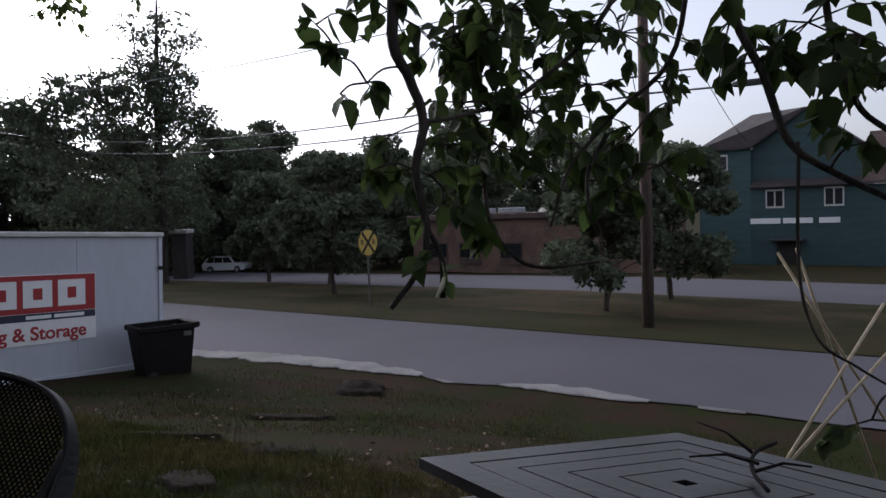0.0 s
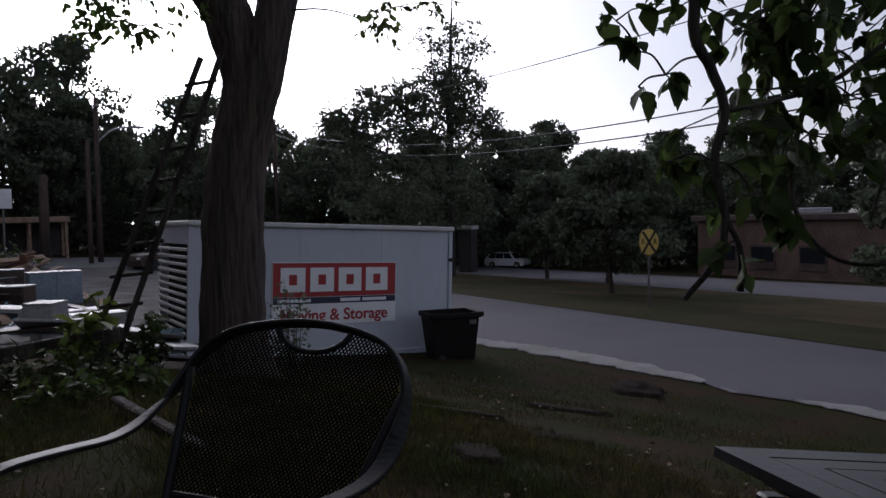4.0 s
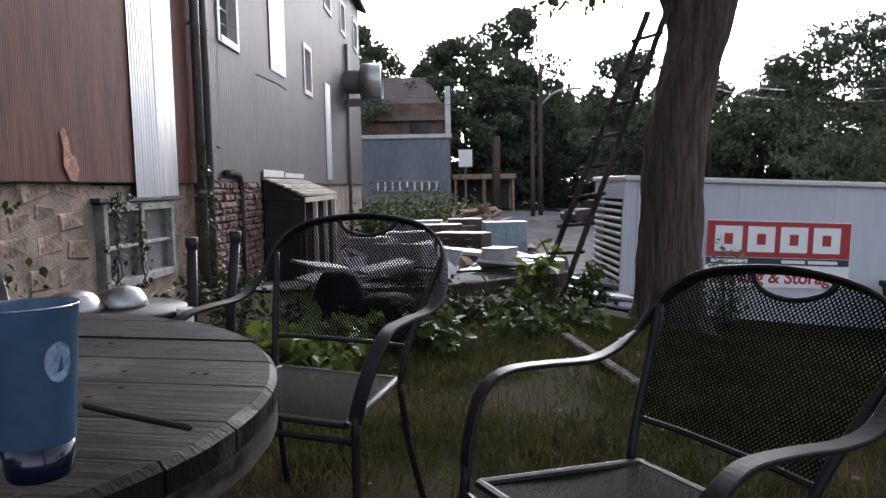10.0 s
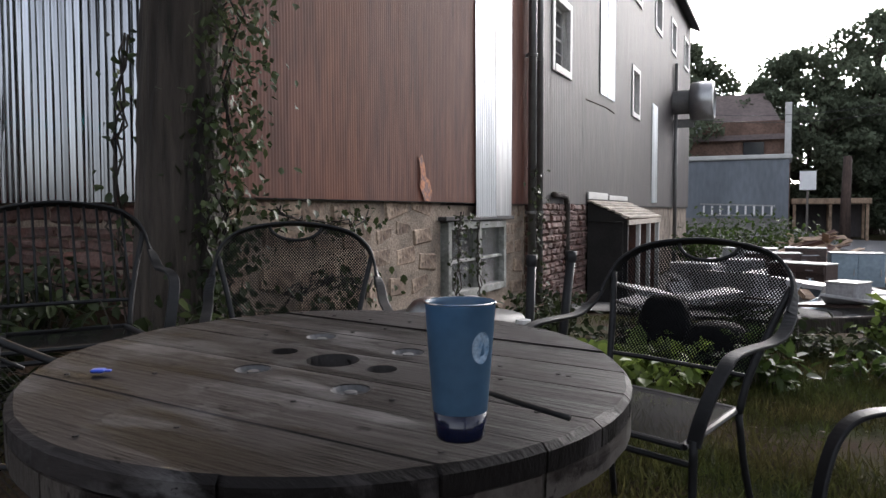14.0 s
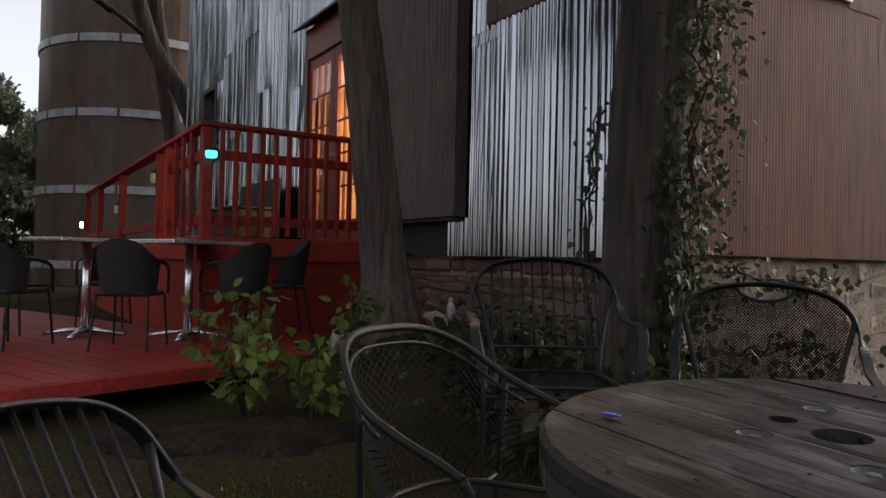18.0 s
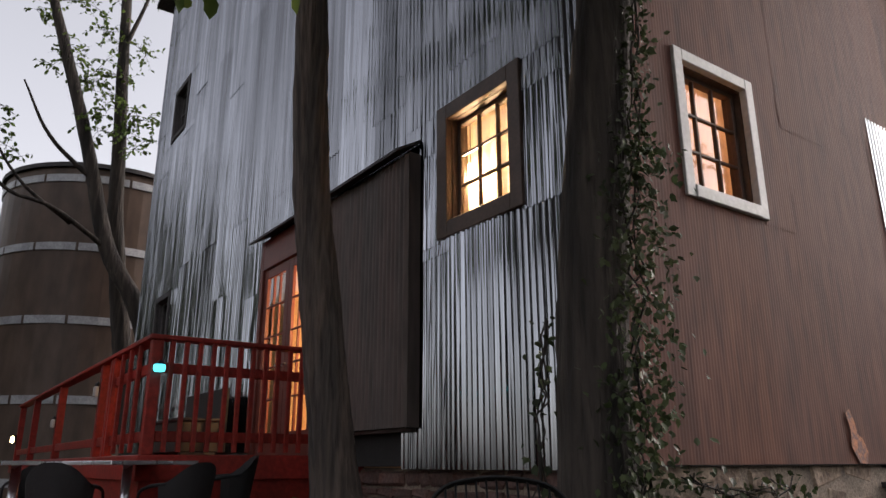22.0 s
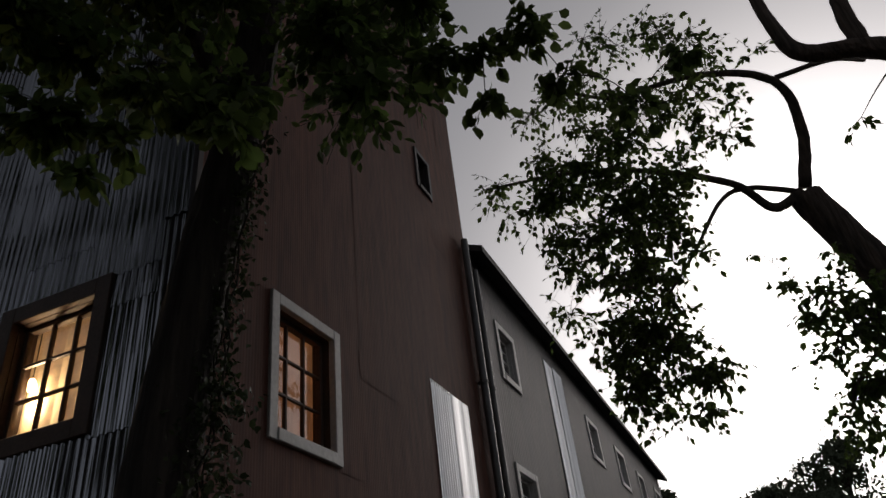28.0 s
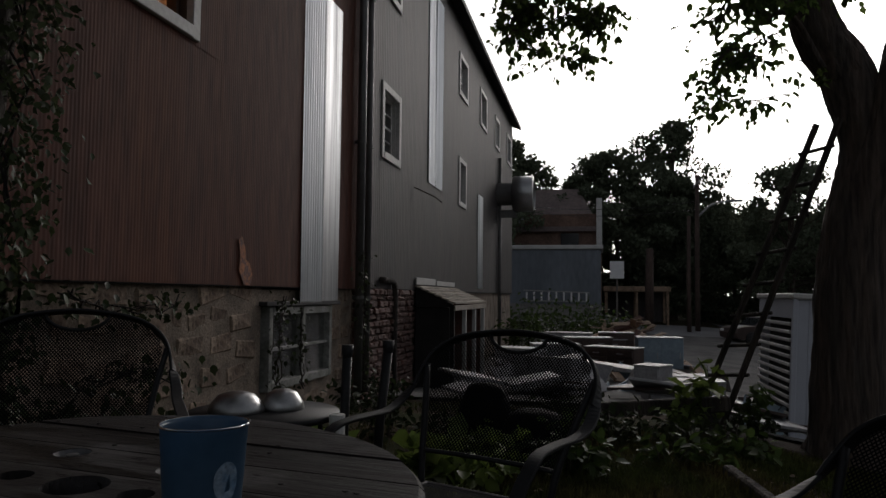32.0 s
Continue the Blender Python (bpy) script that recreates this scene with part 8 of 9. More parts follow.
def scrap_cabinet(x, y, w, d, h, turn, mat, label, tilt=0):
    z = float(ground_z(x, y)) + 0.05
    root = thing("scrap_cabinet", pose(x, y, z, tilt, 0, turn), label, "cabinet", "scrap cabinets")
    part("body", V().box(-w / 2, w / 2, -d / 2, d / 2, 0, h, 0.012), mat, root)
    n = 2 if w > 0.7 else 1
    for k in range(n):
        a, b = -w / 2 + 0.02 + k * (w - 0.02) / n, -w / 2 + (k + 1) * (w - 0.02) / n
        if mat is M_browncab:
            for j in range(3):
                z0, z1 = 0.03 + j * (h - 0.05) / 3, 0.015 + (j + 1) * (h - 0.05) / 3
                part("drawer", V().box(a, b, -d / 2 - 0.022 - 0.04 * ((j + k) % 2), -d / 2 - 0.002, z0, z1, 0.005), mat, root)
                part("handle", V().box((a + b) / 2 - 0.08, (a + b) / 2 + 0.08, -d / 2 - 0.055 - 0.04 * ((j + k) % 2), -d / 2 - 0.023 - 0.04 * ((j + k) % 2), z0 + 0.06, z0 + 0.08, 0.004), M_steel, root)
            continue
        part("door", V().box(a, b, -d / 2 - 0.022, -d / 2 - 0.002, 0.03, h - 0.03, 0.005), mat, root)
        part("handle", V().box(b - 0.08, b - 0.06, -d / 2 - 0.045, -d / 2 - 0.023, h * 0.45, h * 0.62, 0.004), M_steel, root)
    part("top", V().box(-w / 2 - 0.01, w / 2 + 0.01, -d / 2 - 0.02, d / 2 + 0.01, h + 0.001, h + 0.025, 0.006), M_scrapwhite if mat is not M_bluegrey else M_greyen, root)
    return root


rs0 = random.Random(23)
scrap_cabinet(1.35, 20.0, 1.15, 0.65, 0.95, 4, M_bluegrey, "old blue-grey enamel fridge standing in the yard")
scrap_cabinet(0.15, 17.6, 1.25, 0.55, 0.55, -28, M_browncab, "dark laminate cabinet dumped in the yard")
scrap_cabinet(-0.5, 20.5, 1.3, 0.6, 0.6, 8, M_browncab, "dark drawer unit with a pale top in the yard")
scrap_cabinet(0.3, 21.8, 1.0, 0.6, 0.7, 0, M_browncab, "dark cabinet with a white top in the yard")
scrap_cabinet(-1.3, 19.0, 1.2, 0.7, 0.5, 14, M_greyen, "grey enamel cooker lying in the yard")
scrap_cabinet(-2.0, 16.5, 0.9, 0.6, 0.55, -10, M_greyen, "grey metal cabinet lying in the yard")
scrap_cabinet(1.0, 14.6, 0.7, 0.45, 0.4, 22, M_greyen, "small grey metal box in the yard")
scrap_cabinet(-1.1, 22.5, 1.4, 0.7, 0.62, -6, M_greyen, "long grey steel locker in the yard")
for k in range(9):
    scrap_cabinet(rs0.uniform(-2.0, 1.8), rs0.uniform(10.5, 23), rs0.uniform(0.5, 1.1), rs0.uniform(0.4, 0.6), rs0.uniform(0.3, 0.6), rs0.uniform(-40, 40), rs0.choice([M_browncab, M_greyen, M_greyen]), "battered metal or laminate cabinet dumped in the yard", rs0.uniform(-6, 6))
scrap_cabinet(1.9, 17.0, 0.8, 0.5, 0.45, 40, M_browncab, "dark low cupboard in the yard")
rs = random.Random(17)
for k in range(44):
    x, y = rs.uniform(-2.2, 2.2), 9.6 + 14 * rs.random() ** 1.3
    w, d = rs.uniform(0.5, 1.3), rs.uniform(0.35, 0.8)
    z = float(ground_z(x, y)) + 0.06 + rs.uniform(0.0, 0.18)
    root = thing("scrap_sheet", pose(x, y, z + d * 0.18, rs.uniform(-14, 22), rs.uniform(-12, 12), rs.uniform(0, 180)), rs.choice(["bent white sheet of scrap in the yard", "pale scrap panel lying in the yard"]), "panel", "scrap sheets")
    part("panel", V().box(-w / 2, w / 2, -d / 2, d / 2, -0.02, 0.02, 0.006), (M_scrapwhite, M_greyen, M_browncab)[k % 3], root)
    part("rim", V().box(-w / 2, w / 2, -d / 2 - 0.02, -d / 2 - 0.002, -0.05, 0.03, 0.005), M_greyen, root)
for k in range(26):
    a, r = rs.uniform(0, 6.28), rs.uniform(0, 1.7)
    x, y = 0.9 + r * math.cos(a), 25.5 + r * 0.8 * math.sin(a)
    z = float(ground_z(x, y)) + max(0.08, 1.05 - 0.5 * r)
    solid("scrap_board", V().box(-0.7, 0.7, -0.10, 0.10, -0.015, 0.015, 0.004), M_board if k % 3 else M_brick, "broken brown board on the scrap heap", "board", "scrap boards", m=pose(x, y, z, rs.uniform(-35, 35), rs.uniform(-35, 35), rs.uniform(0, 180)))
for k in range(70):
    x, y = rs.uniform(-2.2, 3.2), 12.5 + 11.5 * rs.random()
    if x > 2.4 and y < 15.5:
        continue
    w, d, tip = rs.uniform(0.15, 0.5), rs.uniform(0.08, 0.3), rs.uniform(8, 55)
    solid("scrap_piece", V().box(-w, w, -d, d, -0.015, 0.015, 0.004).box(-w, -w + 0.03, -d, d, 0.015, rs.uniform(0.03, 0.12)), (M_board, M_greyen, M_scrapwhite, M_browncab, M_bluegrey, M_darkbark)[k % 6], "broken piece of scrap lying on the junk", "scrap", "scrap pieces",
          m=pose(x, y, float(ground_z(x, y)) + 0.06 + d * math.sin(radians(tip)), tip, rs.uniform(-12, 12), rs.uniform(-60, 60)))
heap = V()
for j in range(7):
    for i in range(16):
        a, r = 2 * math.pi * i / 16, 2.0 * (1 - j / 6)
        x, y = 0.9 + r * math.cos(a) * 1.1, 25.5 + r * math.sin(a) * 0.8
        heap.v.append((x, y, float(ground_z(x, y)) + 0.95 * (j / 6) ** 0.8 + 0.06 * rs.random()))
heap.f = [(j * 16 + i, j * 16 + (i + 1) % 16, (j + 1) * 16 + (i + 1) % 16, (j + 1) * 16 + i) for j in range(6) for i in range(16)]
solid("scrap_heap", heap, M_board, "low heap of broken boards and rubble", "heap", kind="stuff")


# two dark masses of unknown kind; their lumpy shape is made up
M_lump = material("lump_black", (0.004, 0.004, 0.0045), 0.7, vary=0.3, scale=6, grain=30, bump=0.6, spec=0.05)
for x, y, rx, ry, h, sd in ((-0.66, 4.9, 0.24, 0.24, 0.40, 3), (-1.02, 5.1, 0.20, 0.20, 0.55, 5)):
    v, g0 = V(), float(ground_z(x, y))
    for j in range(9):
        for i in range(20):
            a, f = 2 * math.pi * i / 20, j / 8
            q = Vector((math.cos(a) * 2, math.sin(a) * 2, f * 3 + sd))
            r = math.cos(f * math.pi / 2) ** 0.45 * (1 + 0.16 * noise.noise(q) + 0.06 * noise.noise(q * 3))
            v.v.append((x + rx * r * math.cos(a), y + ry * r * math.sin(a), g0 - 0.03 + h * math.sin(f * math.pi / 2) ** 0.9))
    v.f = [(j * 20 + i, j * 20 + (i + 1) % 20, (j + 1) * 20 + (i + 1) % 20, (j + 1) * 20 + i) for j in range(8) for i in range(20)]
    solid("dark_lump", v, M_lump, "unidentified black rounded lump in the overgrown bed", "bundle", "tarpaulin bundles", smooth=True)
drink = thing("drink_bottle", Matrix.Translation((-4.78, 2.5, float(ground_z(-4.78, 2.5)) - 0.01)), "small clear bottle with a yellow-green cap by the foundation", "bottle")
M_lime = material("lime_plastic", (0.35, 0.42, 0.06), 0.5, vary=0.1, bump=0.02)
part("body", V().lathe([(0.0, 0.0), (0.03, 0.0), (0.032, 0.10), (0.014, 0.14), (0.0, 0.14)], 14), M_greyen, drink, smooth=True)
part("cap", V().lathe([(0.015, 0.135), (0.016, 0.17), (0.0, 0.172)], 12), M_lime, drink, "yellow-green cap", smooth=True)
rk = random.Random(41)
for x, y, sz in ((-4.6, 1.64, 0.13), (-4.3, 2.55, 0.10), (-4.66, 2.3, 0.07)):
    v = stone_mesh(sz * 2, sz * 1.6, sz * 1.3, rk.randrange(900))
    solid("rock", v, M_stone, "rough tan rock lying on the ground", "rock", "loose rocks", m=pose(x, y, float(ground_z(x, y)) + sz * 0.35, rk.uniform(-12, 12), rk.uniform(-12, 12), rk.uniform(0, 90)))

# ---------- vehicles ----------
M_carpaint = material("white_car_paint", (0.72, 0.73, 0.75), 0.25, vary=0.04, scale=2, grain=6, bump=0.0, spec=0.6)
M_cardark = material("dark_car_glass", (0.02, 0.022, 0.026), 0.12, vary=0.1, bump=0)
M_tyre = material("tyre_rubber", (0.02, 0.02, 0.02), 0.8, vary=0.2, bump=0.2)
M_taillamp = material("red_lamp_plastic", (0.45, 0.02, 0.02), 0.3, vary=0.1, bump=0)


def car(m, label, tall=1.0, paint=M_carpaint):
    root = thing("car", m, label, "car", "parked cars")
    prof = [(-2.2, 0.35), (-2.25, 0.62), (-2.15, 0.86), (-1.95, 0.93), (-1.15, 0.98), (-0.65, 1.42 * tall), (0.9, 1.46 * tall), (1.75, 1.30 * tall), (2.1, 0.98), (2.22, 0.8), (2.2, 0.4), (1.9, 0.27), (-1.9, 0.27)]
    v, n = V(), len(prof)
    for y, k in ((-0.88, 0.0), (-0.80, 1.0), (0.80, 1.0), (0.88, 0.0)):
        for x, z in prof:
            f = 1 - 0.10 * max(0.0, z - 0.95) if k else 1.0
            yy = y * (1 - 0.22 * max(0.0, z - 0.95))
            v.v.append((x * (1.0 if k else 0.985), yy, z if k else 0.27 + (z - 0.27) * 0.965))
    for r in range(3):
        v.f += [(r * n + i, r * n + (i + 1) % n, (r + 1) * n + (i + 1) % n, (r + 1) * n + i) for i in range(n)]
    v.f += [tuple(range(n))[::-1], tuple(3 * n + i for i in range(n))]
    part("body", v, paint, root)
    for s in (-1, 1):
        for x0, x1, x2, x3 in ((-0.95, 0.02, 0.02, -0.58), (0.08, 0.95, 0.85, 0.08), (1.0, 1.62, 1.5, 0.95)):
            zb, zt = 1.0, 1.36 * tall
            part("side_window", V().add([(x0, s * 0.882, zb), (x1, s * 0.882, zb), (x2, s * 0.802, zt), (x3, s * 0.802, zt)], [(0, 1, 2, 3)] if s < 0 else [(3, 2, 1, 0)]), M_cardark, root, "dark side window")
        for x in (-1.4, 1.35):
            tyre = part("wheel", V().lathe([(0.0, -0.02), (0.2, -0.1), (0.31, -0.1), (0.335, -0.06), (0.335, 0.06), (0.31, 0.1), (0.0, 0.1)], 20, pose(x, s * 0.83, 0.335, 90, 0, 0)), M_tyre, root, "black tyre", smooth=True)
            part("rim", V().lathe([(0.0, 0.0), (0.05, 0.02), (0.19, 0.015), (0.205, 0.0)], 16, pose(x, s * 0.94, 0.335, 90 * s, 0, 0)), M_steel, tyre, "silver wheel rim", smooth=True)
        part("headlight", V().box(-2.24, -2.12, s * 0.6 - 0.17, s * 0.6 + 0.17, 0.66, 0.80, 0.03), M_signwhite, root, "clear headlight")
        part("tail_light", V().box(2.12, 2.24, s * 0.68 - 0.1, s * 0.68 + 0.1, 0.75, 0.95, 0.02), M_taillamp, root, "red tail light")
    part("windscreen", V().add([(-1.16, -0.78, 1.0), (-1.16, 0.78, 1.0), (-0.69, 0.7, 1.385 * tall), (-0.69, -0.7, 1.385 * tall)], [(3, 2, 1, 0)]), M_cardark, root, "dark windscreen")
    return root


car(pose(39.0, 51.0, float(ground_z(39.0, 51.0)), 0, 0, 118) @ Matrix.Scale(0.86, 4), "white estate car parked in the far lot", 1.12)
car(pose(8.6, 41.5, float(ground_z(8.6, 41.5)), 0, 0, 20), "dark car parked on the side street", 1.0, M_browncab)

# ---------- street furniture ----------
M_yellow = material("sign_yellow", (0.62, 0.43, 0.10), 0.5, vary=0.08, bump=0.02)
M_black = material("sign_black", (0.015, 0.015, 0.015), 0.5, vary=0.05, bump=0)
xs = thing("railway_sign", pose(16.15, 14.48, float(ground_z(16.15, 14.48)), 0, 0, -4), "round yellow railway crossing sign on a steel post", "sign")
part("post", V().box(-0.03, 0.03, 0.0, 0.04, -0.2, 2.35, 0.004), M_pipe, xs)
disc = pose(0, -0.006, 1.93, 90, 0, 0)
part("disc", V().lathe([(0.0, -0.006), (0.40, -0.006), (0.40, 0.0), (0.0, 0.0)], 32, disc), M_yellow, xs, "yellow disc")
part("edge_ring", V().lathe([(0.375, 0.0), (0.395, 0.0), (0.395, 0.003), (0.375, 0.003)], 32, disc), M_black, xs)
for s in (-1, 1):
    part("cross_bar", V().box(-0.375, 0.375, -0.04, 0.04, 0.003, 0.006), M_black, xs, m=disc @ pose(0, 0, 0, 0, 0, 52 * s))
    letters("R", 0.24, M_black, xs, disc @ pose(0.235 * s, 0, 0.003, 0, 0, 0))
ss_ = thing("street_sign", pose(12.0, 18.4, float(ground_z(12.0, 18.4)), 0, 0, -30), "small white sign on a thin post by the street", "sign")
ss_.location.x = 9.2
ss_.location.y = 14.6
part("post", V().box(-0.025, 0.025, 0.0, 0.03, -0.2, 2.2, 0.004), M_pipe, ss_)
part("plate", V().box(-0.15, 0.15, -0.012, -0.002, 1.75, 2.2, 0.004), M_signwhite, ss_)
part("text_bar", V().box(-0.1, 0.1, -0.017, -0.013, 1.98, 2.06), M_black, ss_)
ws = thing("notice_board", pose(0.85, 41.0, float(ground_z(0.85, 41.0)), 0, 0, 0), "white rectangular notice board on a post", "sign")
part("post", V().box(-0.05, 0.05, 0, 0.1, -0.2, 3.4, 0.01), M_greywood, ws)
part("plate", V().box(-0.38, 0.38, -0.04, -0.003, 2.6, 3.55, 0.01), M_signwhite, ws)


def utility_pole(x, y, h, r, label, arms=True):
    root = thing("utility_pole", Matrix.Translation((x, y, float(ground_z(x, y)))), label, "pole", "utility poles")
    part("pole", V().tube([(0, 0, -0.3), (0, 0, h * 0.5), (0.05, 0, h)], [r, r * 0.9, r * 0.75], 14), M_pole, root, smooth=True)
    if arms:
        part("crossarm", V().box(-0.06, 0.06, -1.1, 1.1, h - 0.7, h - 0.58, 0.01), M_pole, root)
        for k in (-1, -0.5, 0.5, 1):
            part("insulator", V().lathe([(0.0, 0.0), (0.045, 0.0), (0.05, 0.05), (0.03, 0.12), (0.0, 0.13)], 10, Matrix.Translation((0, k, h - 0.58))), M_greyen, root)
    return root


utility_pole(15.45, 5.72, 8.6, 0.135, "brown wooden utility pole in the grass strip")
utility_pole(5.8, 46.8, 9.6, 0.16, "tall wooden utility pole beyond the side street")
utility_pole(5.15, 45.6, 7.0, 0.14, "short wooden utility pole beyond the side street", False)
utility_pole(19.5, 55.0, 11.0, 0.2, "wooden utility pole by the wood")
utility_pole(3.0, 47.5, 5.0, 0.3, "bare dead trunk standing beyond the side street", False)
far_lamp = thing("street_lamp", Matrix.Translation((5.8, 46.8, float(ground_z(5.8, 46.8)) + 7.0)), "curved street lamp arm on the pole", "lamp")
part("arm", V().tube(bezier([(0, 0, 0), (0.9, -0.2, 0.8), (2.0, -0.4, 1.0)], 4), 0.06, 8), M_greyen, far_lamp, smooth=True)
part("head", V().box(1.9, 2.6, -0.55, -0.25, 0.9, 1.05, 0.04), M_greyen, far_lamp)


def cable(a, b, sag, r, label):
    pts = [Vector(a) + (Vector(b) - Vector(a)) * t - Vector((0, 0, 4 * sag * t * (1 - t))) for t in np.linspace(0, 1, 17)]
    return solid("cable", V().tube(pts, r, 5), M_black, label, "cable", "overhead cables", smooth=True)


for a, b, sag in (((15.45, 5.7, 3.92), (15.7, -40, 4.6), 0.6), ((15.45, 5.7, 3.5), (15.7, -40, 4.2), 0.6), ((15.45, 5.72, 3.9), (19.5, 55, 8.6), 1.6), ((15.45, 5.72, 3.5), (19.5, 55, 8.0), 1.6), ((15.45, 5.72, 6.1), (19.5, 55, 9.8), 0.9),
                  ((15.45, 5.72, 6.8), (15.7, -40, 7.4), 0.6), ((19.5, 55, 9.5), (5.8, 46.8, 7.9), 0.4), ((19.5, 55, 8.6), (5.8, 46.8, 6.9), 0.4), ((5.8, 46.8, 7.0), (-9, 46, 7.5), 0.7), ((5.8, 46.8, 6.5), (-9, 46, 7.2), 0.7), ((15.5, 5.7, 6.5), (52, 12, 5.0), 0.6)):
    cable(a, b, sag, 0.022 if a[2] < 5 else 0.016, "black overhead cable between the poles")
clos = thing("cable_closure", Matrix.Translation((15.52, 3.2, 3.47)), "black splice closure hanging on the cable", "cable box")
part("case", V().tube([(0, 0.75, 0.0), (0, 0.6, 0.0), (0, -0.6, -0.01), (0, -0.75, -0.01)], [0.03, 0.07, 0.07, 0.03], 10), M_black, clos, smooth=True)
clos2 = thing("cable_closure", Matrix.Translation((15.5, 5.1, 3.5)), "small black box hanging on the cable", "cable box")
part("case", V().box(-0.06, 0.06, -0.14, 0.14, -0.06, 0.06, 0.02), M_black, clos2)

# ---------- buildings across the street and behind the yard ----------
M_teal = material("teal_siding", (0.030, 0.066, 0.070), 0.7, vary=0.12, scale=0.6, grain=6, bump=0.1, stretch=(1, 1, 6))
M_teal2 = material("pale_teal_siding", (0.040, 0.085, 0.085), 0.7, vary=0.12, scale=0.6, grain=6, bump=0.1, stretch=(1, 1, 6))
M_darkshingle = material("dark_shingles", (0.045, 0.036, 0.036), 0.85, vary=0.2, scale=1, grain=8, bump=0.3)
M_brownroof = material("brown_shingles", (0.10, 0.065, 0.055), 0.85, vary=0.2, scale=1, grain=8, bump=0.3)
M_brownbrick = material("brown_brick_far", (0.17, 0.105, 0.08), 0.9, vary=0.2, scale=0.8, grain=9, bump=0.3)


def facade_window(root, x, y, z, w, h, lights=2):
    """A white window in a wall that faces -x."""
    win = part("window", V().box(x - 0.06, x - 0.005, y - w / 2, y + w / 2, z, z + h, 0.01), M_whitetrim, root, "white-framed window")
    n = lights
    for k in range(n):
        a = y - w / 2 + 0.09 + k * (w - 0.09) / n
        part("pane", V().box(x - 0.075, x - 0.062, a, a + (w - 0.09) / n - 0.09, z + 0.12, z + h - 0.12), M_cardark, win)


gh = thing("teal_house", Matrix.Translation((0, 0, 0)), "dark teal clapboard building with brown roofs and white windows", "building")
GZ0 = -3.4
part("wall", V().box(50.0, 58.0, 11.52, 14.80, GZ0, 4.52), M_teal2, gh, "teal clapboard bay")
part("wall", V().box(49.98, 58.0, -4.0, 11.51, GZ0, 1.9), M_teal, gh)
gable = V().add([(50.32, 5.3, 1.85), (50.32, 11.5, 1.85), (50.32, 11.5, 4.5), (50.32, 8.33, 6.68), (50.32, 5.3, 4.3), (57.5, 5.3, 1.85), (57.5, 11.5, 1.85), (57.5, 11.5, 4.5), (57.5, 8.33, 6.68), (57.5, 5.3, 4.3)], [(4, 3, 2, 1, 0), (5, 6, 7, 8, 9), (0, 5, 9, 4), (1, 2, 7, 6)])
part("gable", gable, M_teal, gh, "dark teal clapboard gable")


def roof_slab(pts, t=0.16):
    q = len(pts)
    v = V().add([(x, y, z + d) for d in (0, t) for x, y, z in pts], [tuple(range(q))[::-1], tuple(range(q, 2 * q))])
    v.f += [(i, (i + 1) % q, q + (i + 1) % q, q + i) for i in range(q)]
    return v


part("roof", roof_slab([(49.7, 15.0, 4.45), (49.7, 11.45, 4.5), (50.2, 8.3, 6.7), (54.0, 12.3, 6.95)]), M_darkshingle, gh, "dark brown shingle roof")
part("roof", roof_slab([(54.0, 12.3, 6.95), (50.2, 8.3, 6.7), (58.0, 8.5, 6.7), (58.3, 15.0, 4.5)]), M_darkshingle, gh)
part("roof", roof_slab([(50.1, 8.3, 6.72), (50.1, 5.0, 4.1), (58.0, 5.0, 4.1), (58.0, 8.3, 6.72)]), M_darkshingle, gh)
part("roof", roof_slab([(49.6, 11.5, 1.92), (49.6, -4.3, 1.92), (50.31, -4.3, 2.35), (50.31, 11.5, 2.35)], 0.08), M_darkshingle, gh, "narrow lean-to roof")
part("roof", roof_slab([(49.7, 5.25, 1.95), (49.7, -4.4, 1.95), (54.5, -4.4, 5.2), (54.5, 5.25, 5.2)]), M_brownroof, gh, "brown shingle roof of the low wing")
facade_window(gh, 50.0, 13.23, 3.12, 0.62, 1.1, 1)
facade_window(gh, 50.0, 13.23, 0.80, 0.62, 0.95, 1)
facade_window(gh, 49.98, 10.07, 0.62, 1.1, 1.2, 2)
facade_window(gh, 49.98, 6.72, 0.65, 1.1, 1.2, 2)
for y0, y1 in ((11.55, 9.75), (9.6, 7.9), (7.55, 6.4)):
    part("text_bar", V().box(49.93, 49.975, y1, y0, -0.36, -0.02), M_signwhite, gh, "pale lettering bar")
part("door", V().box(49.94, 49.975, 8.6, 10.0, GZ0, -1.5), M_dark, gh, "dark shop door")
part("awning", V().box(49.3, 49.975, 8.3, 10.3, -1.45, -1.35), M_roof, gh)

lowb = thing("brick_shop", HERE, "long low brown brick building beside the lot", "building")
lb_m = pose(38.0, 24.0, -2.75, 0, 0, 0)
part("wall", V().box(0, 8, -9.5, 6, 0, 3.3), M_brownbrick, lowb, m=lb_m)
part("roof", V().box(-0.3, 8.3, -9.8, 6.3, 3.31, 3.65, 0.03), M_brownroof, lowb, m=lb_m)
for y in (-7.5, -4.5, -1.5, 1.5, 4.0):
    w_ = part("window", V().box(-0.06, -0.005, y - 0.8, y + 0.8, 0.5, 1.9, 0.01), M_brownroof, lowb, "brown-framed shop window", m=lb_m)
    part("pane", V().box(-0.075, -0.062, y - 0.7, y + 0.7, 0.95, 1.8), M_cardark, w_)
for y in (1.2, -1.0):
    part("roof_unit", V().box(1.5, 2.8, y, y + 1.3, 3.66, 4.0, 0.05), M_greyen, lowb, "pale rooftop unit", m=lb_m)
# invented box for an unidentified pale bit above a dark bush
shed = thing("kiosk", HERE, "made-up dark box with a pale top by the wood", "kiosk")
park(shed, 26.6, 39.0, 1.0, 0.5, z=-2.4)
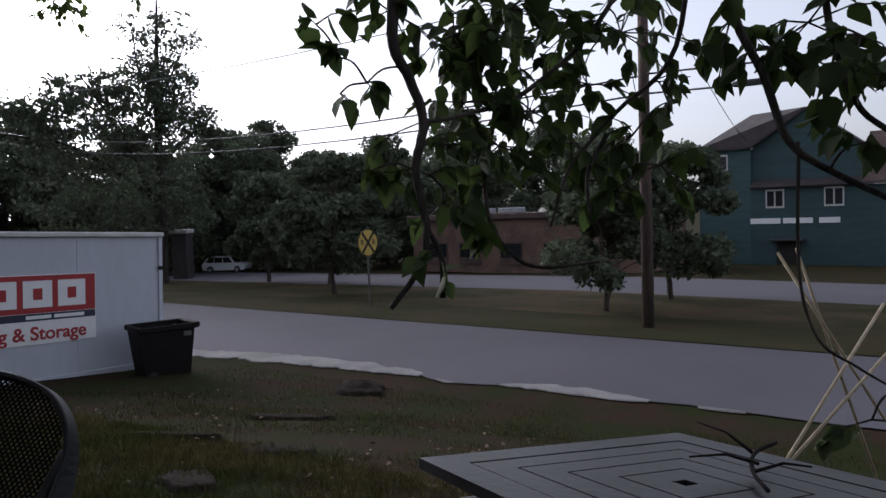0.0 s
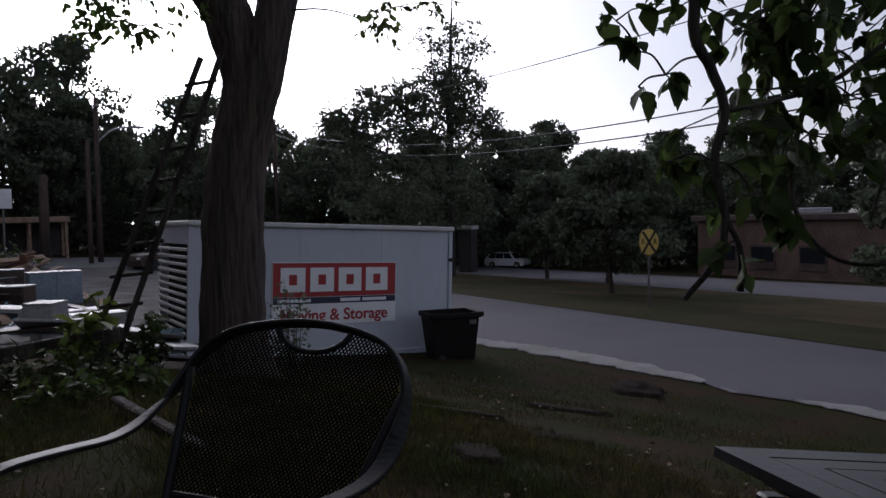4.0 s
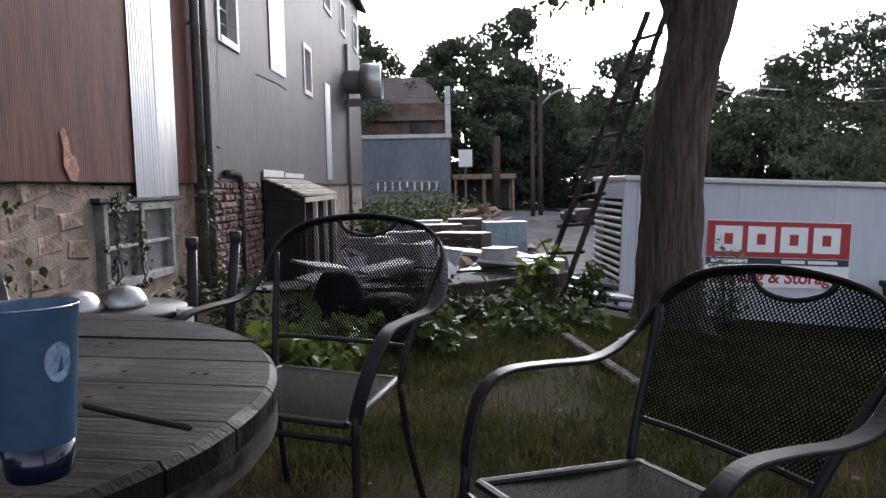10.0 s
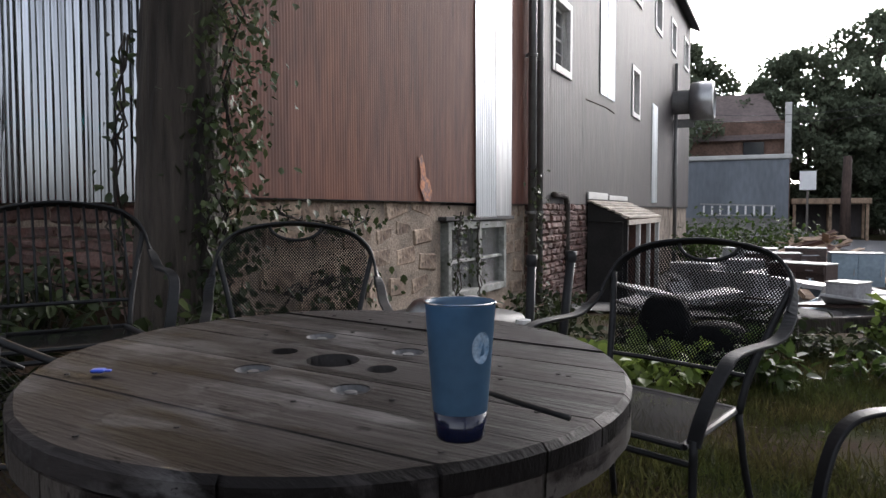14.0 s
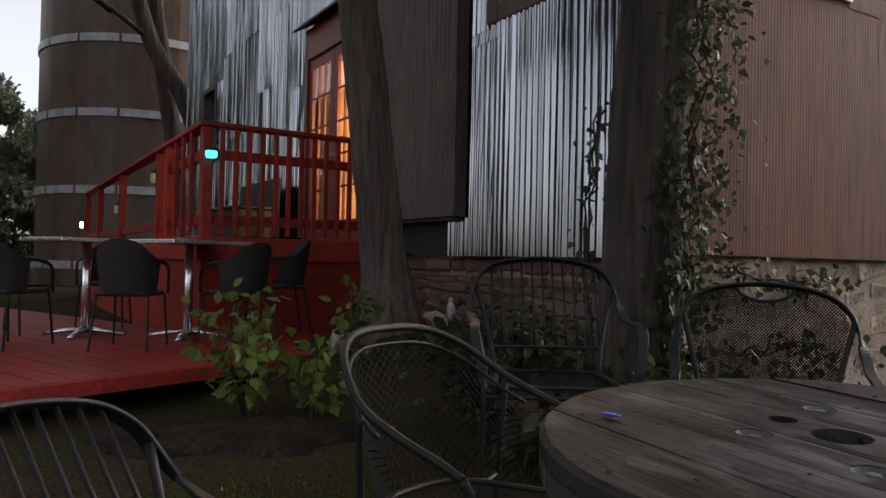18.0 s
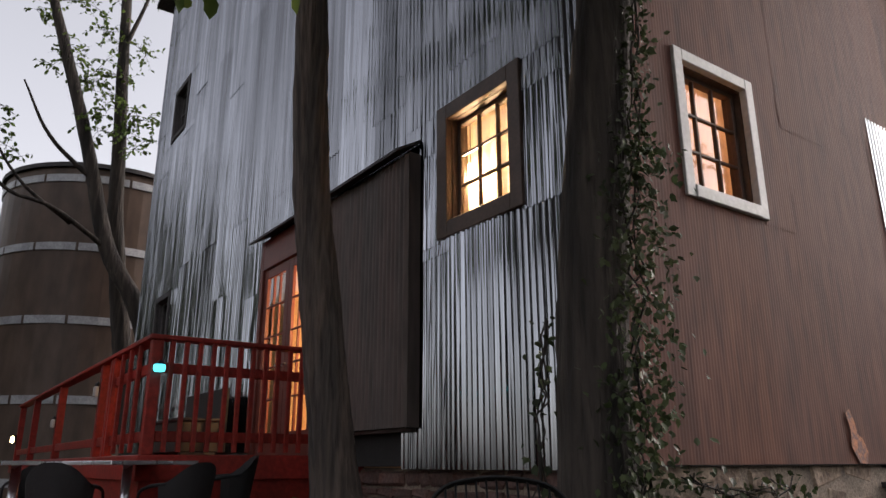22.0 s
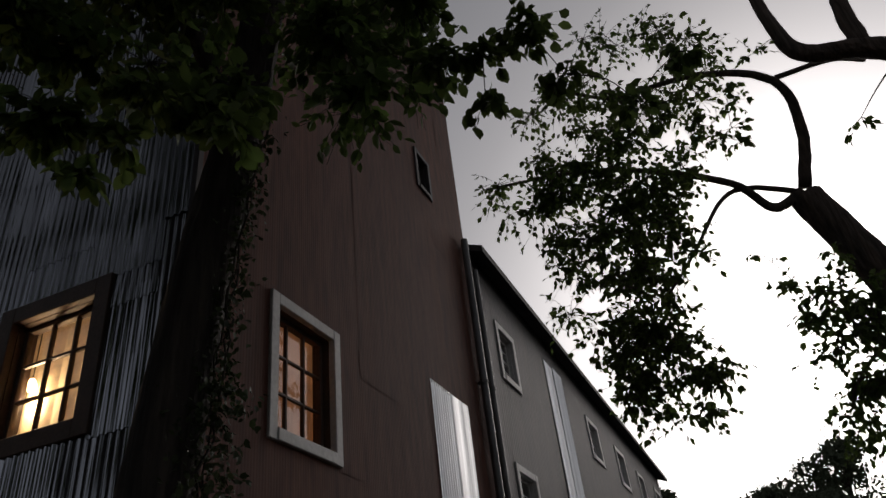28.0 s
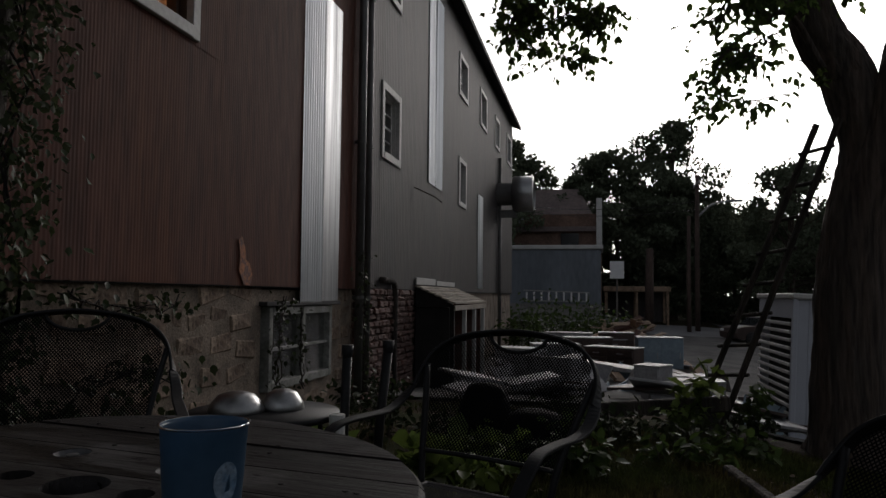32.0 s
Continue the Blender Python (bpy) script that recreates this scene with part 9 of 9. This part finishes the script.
part("wall", V().box(-0.45, 0.45, -0.45, 0.45, 0, 2.75), M_darkwall, shed)
part("roof", V().box(-0.55, 0.55, -0.55, 0.55, 2.76, 3.0, 0.03), M_whitetrim, shed)

M_bluewall = material("slate_blue_panels", (0.155, 0.175, 0.20), 0.6, vary=0.12, scale=0.5, grain=5, bump=0.08, stretch=(1, 1, 0.3))
blue = thing("blue_outbuilding", HERE, "slate-blue flat-fronted outbuilding with a pale roof edge", "building")
part("wall", V().box(-5.3, 0.0, 43.0, 47.0, -0.8, 3.80), M_bluewall, blue)
part("roof_edge", V().box(-5.45, 0.14, 42.85, 47.1, 3.81, 4.05, 0.03), M_whitetrim, blue)
part("pale_base", V().box(-5.32, 0.02, 42.97, 42.998, -0.8, 0.62), M_concrete, blue)
hl = thing("stored_ladder", pose(-2.55, 42.7, 0.74, 0, 0, 0), "aluminium ladder hung along the blue wall", "ladder")
for z0, z1 in ((0.62, 0.50), (0.0, 0.0)):
    part("rail", V().add([(-1.9, 0, z0), (1.9, 0, z1 if z0 else 0.0), (1.9, 0, (z1 if z0 else 0.0) + 0.07), (-1.9, 0, z0 + 0.07), (-1.9, 0.05, z0), (1.9, 0.05, z1 if z0 else 0.0), (1.9, 0.05, (z1 if z0 else 0.0) + 0.07), (-1.9, 0.05, z0 + 0.07)], [(0, 1, 2, 3), (7, 6, 5, 4), (3, 2, 6, 7), (0, 4, 5, 1)]), M_steel, hl)
for k in range(9):
    part("rung", V().box(-1.75 + 0.43 * k, -1.66 + 0.43 * k, 0.0, 0.05, 0.07, 0.56), M_signwhite, hl)
house = thing("brick_house", HERE, "old house with a faded reddish roof and pale end wall", "building")
part("wall", V().box(-14, 0.1, 49.5, 58, -0.6, 6.6), M_brownbrick, house)
part("roof", V().add([(-14.5, 49.0, 5.4), (0.1, 49.0, 5.4), (-1.5, 53.7, 8.9), (-14.5, 53.7, 8.9), (0.1, 58.5, 5.4), (-14.5, 58.5, 5.4)], [(0, 1, 2, 3), (1, 4, 2), (4, 5, 3, 2), (0, 3, 5)]), material("faded_red_roof", (0.15, 0.115, 0.108), 0.85, vary=0.15, scale=0.5, grain=5, bump=0.2), house)
part("end_trim", V().box(-0.25, 0.12, 49.0, 49.4, 4.0, 7.6, 0.02), M_whitetrim, house)
part("dormer_window", V().box(-2.6, -1.4, 49.3, 49.48, 4.4, 5.3, 0.02), M_cardark, house)
part("satellite_dish", V().lathe([(0.0, 0.0), (0.3, 0.04), (0.42, 0.12)], 14, pose(-5.4, 48.7, 6.2, 60, 20, 0)), M_greyen, house, "grey satellite dish")
carport = thing("carport", pose(2.4, 52.0, float(ground_z(2.4, 52.0)), 0, 0, 0), "open wooden carport with a rusty roof edge", "shed")
part("roof", V().box(-2.2, 2.2, -1.5, 1.5, 2.1, 2.45, 0.03), M_board, carport)
for x in (-2, 0, 2):
    for y in (-1.3, 1.3):
        part("post", V().box(x - 0.08, x + 0.08, y - 0.08, y + 0.08, -0.2, 2.09), M_board, carport)
part("back_wall", V().box(-2.1, 2.1, 1.35, 1.42, 0.0, 2.08), M_darkwall, carport)

M_silo = material("brown_glazed_silo", (0.080, 0.052, 0.038), 0.5, vary=0.2, scale=0.6, grain=3, bump=0.1, color2=(0.10, 0.07, 0.054), stretch=(1, 1, 0.4), spec=0.25)
silo = thing("silo", Matrix.Translation((-22.77, 3.33, 0.0)), "tall brown silo with pale bands and a low cap", "silo")
part("shell", V().lathe([(2.72, 0.0), (2.72, 8.7)], 48, closed=True), M_silo, silo, smooth=False)
part("cap", V().lathe([(2.82, 8.7), (2.82, 8.82), (0.3, 9.4), (0.0, 9.45)], 40), M_roof, silo)
for z in (0.65, 2.57, 4.53, 6.43, 8.3):
    for k in range(16):
        a0, a1 = 2 * math.pi * k / 16 + 0.012, 2 * math.pi * (k + 1) / 16 - 0.012
        p = [(rr * math.cos(a), rr * math.sin(a), zz) for zz in (z, z + 0.2) for rr in (2.70, 2.76) for a in np.linspace(a0, a1, 4)]
        f = []
        for i in range(3):
            f += [(4 + i, 5 + i, 13 + i, 12 + i), (8 + i, 12 + i, 13 + i, 9 + i), (i, i + 1, 5 + i, 4 + i)]
        part("band", V().add(p, f), M_greyen, silo)

# ---------- foundation stones, each its own piece ----------
lay_stones(found, WY + 0.25, WING_Y - 0.05, -0.2, 1.19, on_long, 6, 0.40, M_stone, [(6.36, 8.12, 0.08, 0.97)], 5)
lay_stones(found_wing, WING_Y - 0.05, 11.9, -0.5, 1.14, on_long, 18, 0.21, M_brick, [], 6, "brick")
lay_stones(found_wing, 15.6, 18.5, -0.7, 1.14, on_long, 9, 0.42, M_stone, [], 7)
lay_stones(found_front, -7.0, WX - 0.1, 0.35, 1.10, lambda a, o, z: on_front(a, o - 0.13, z), 7, 0.26, M_brick, [], 8, "brick")
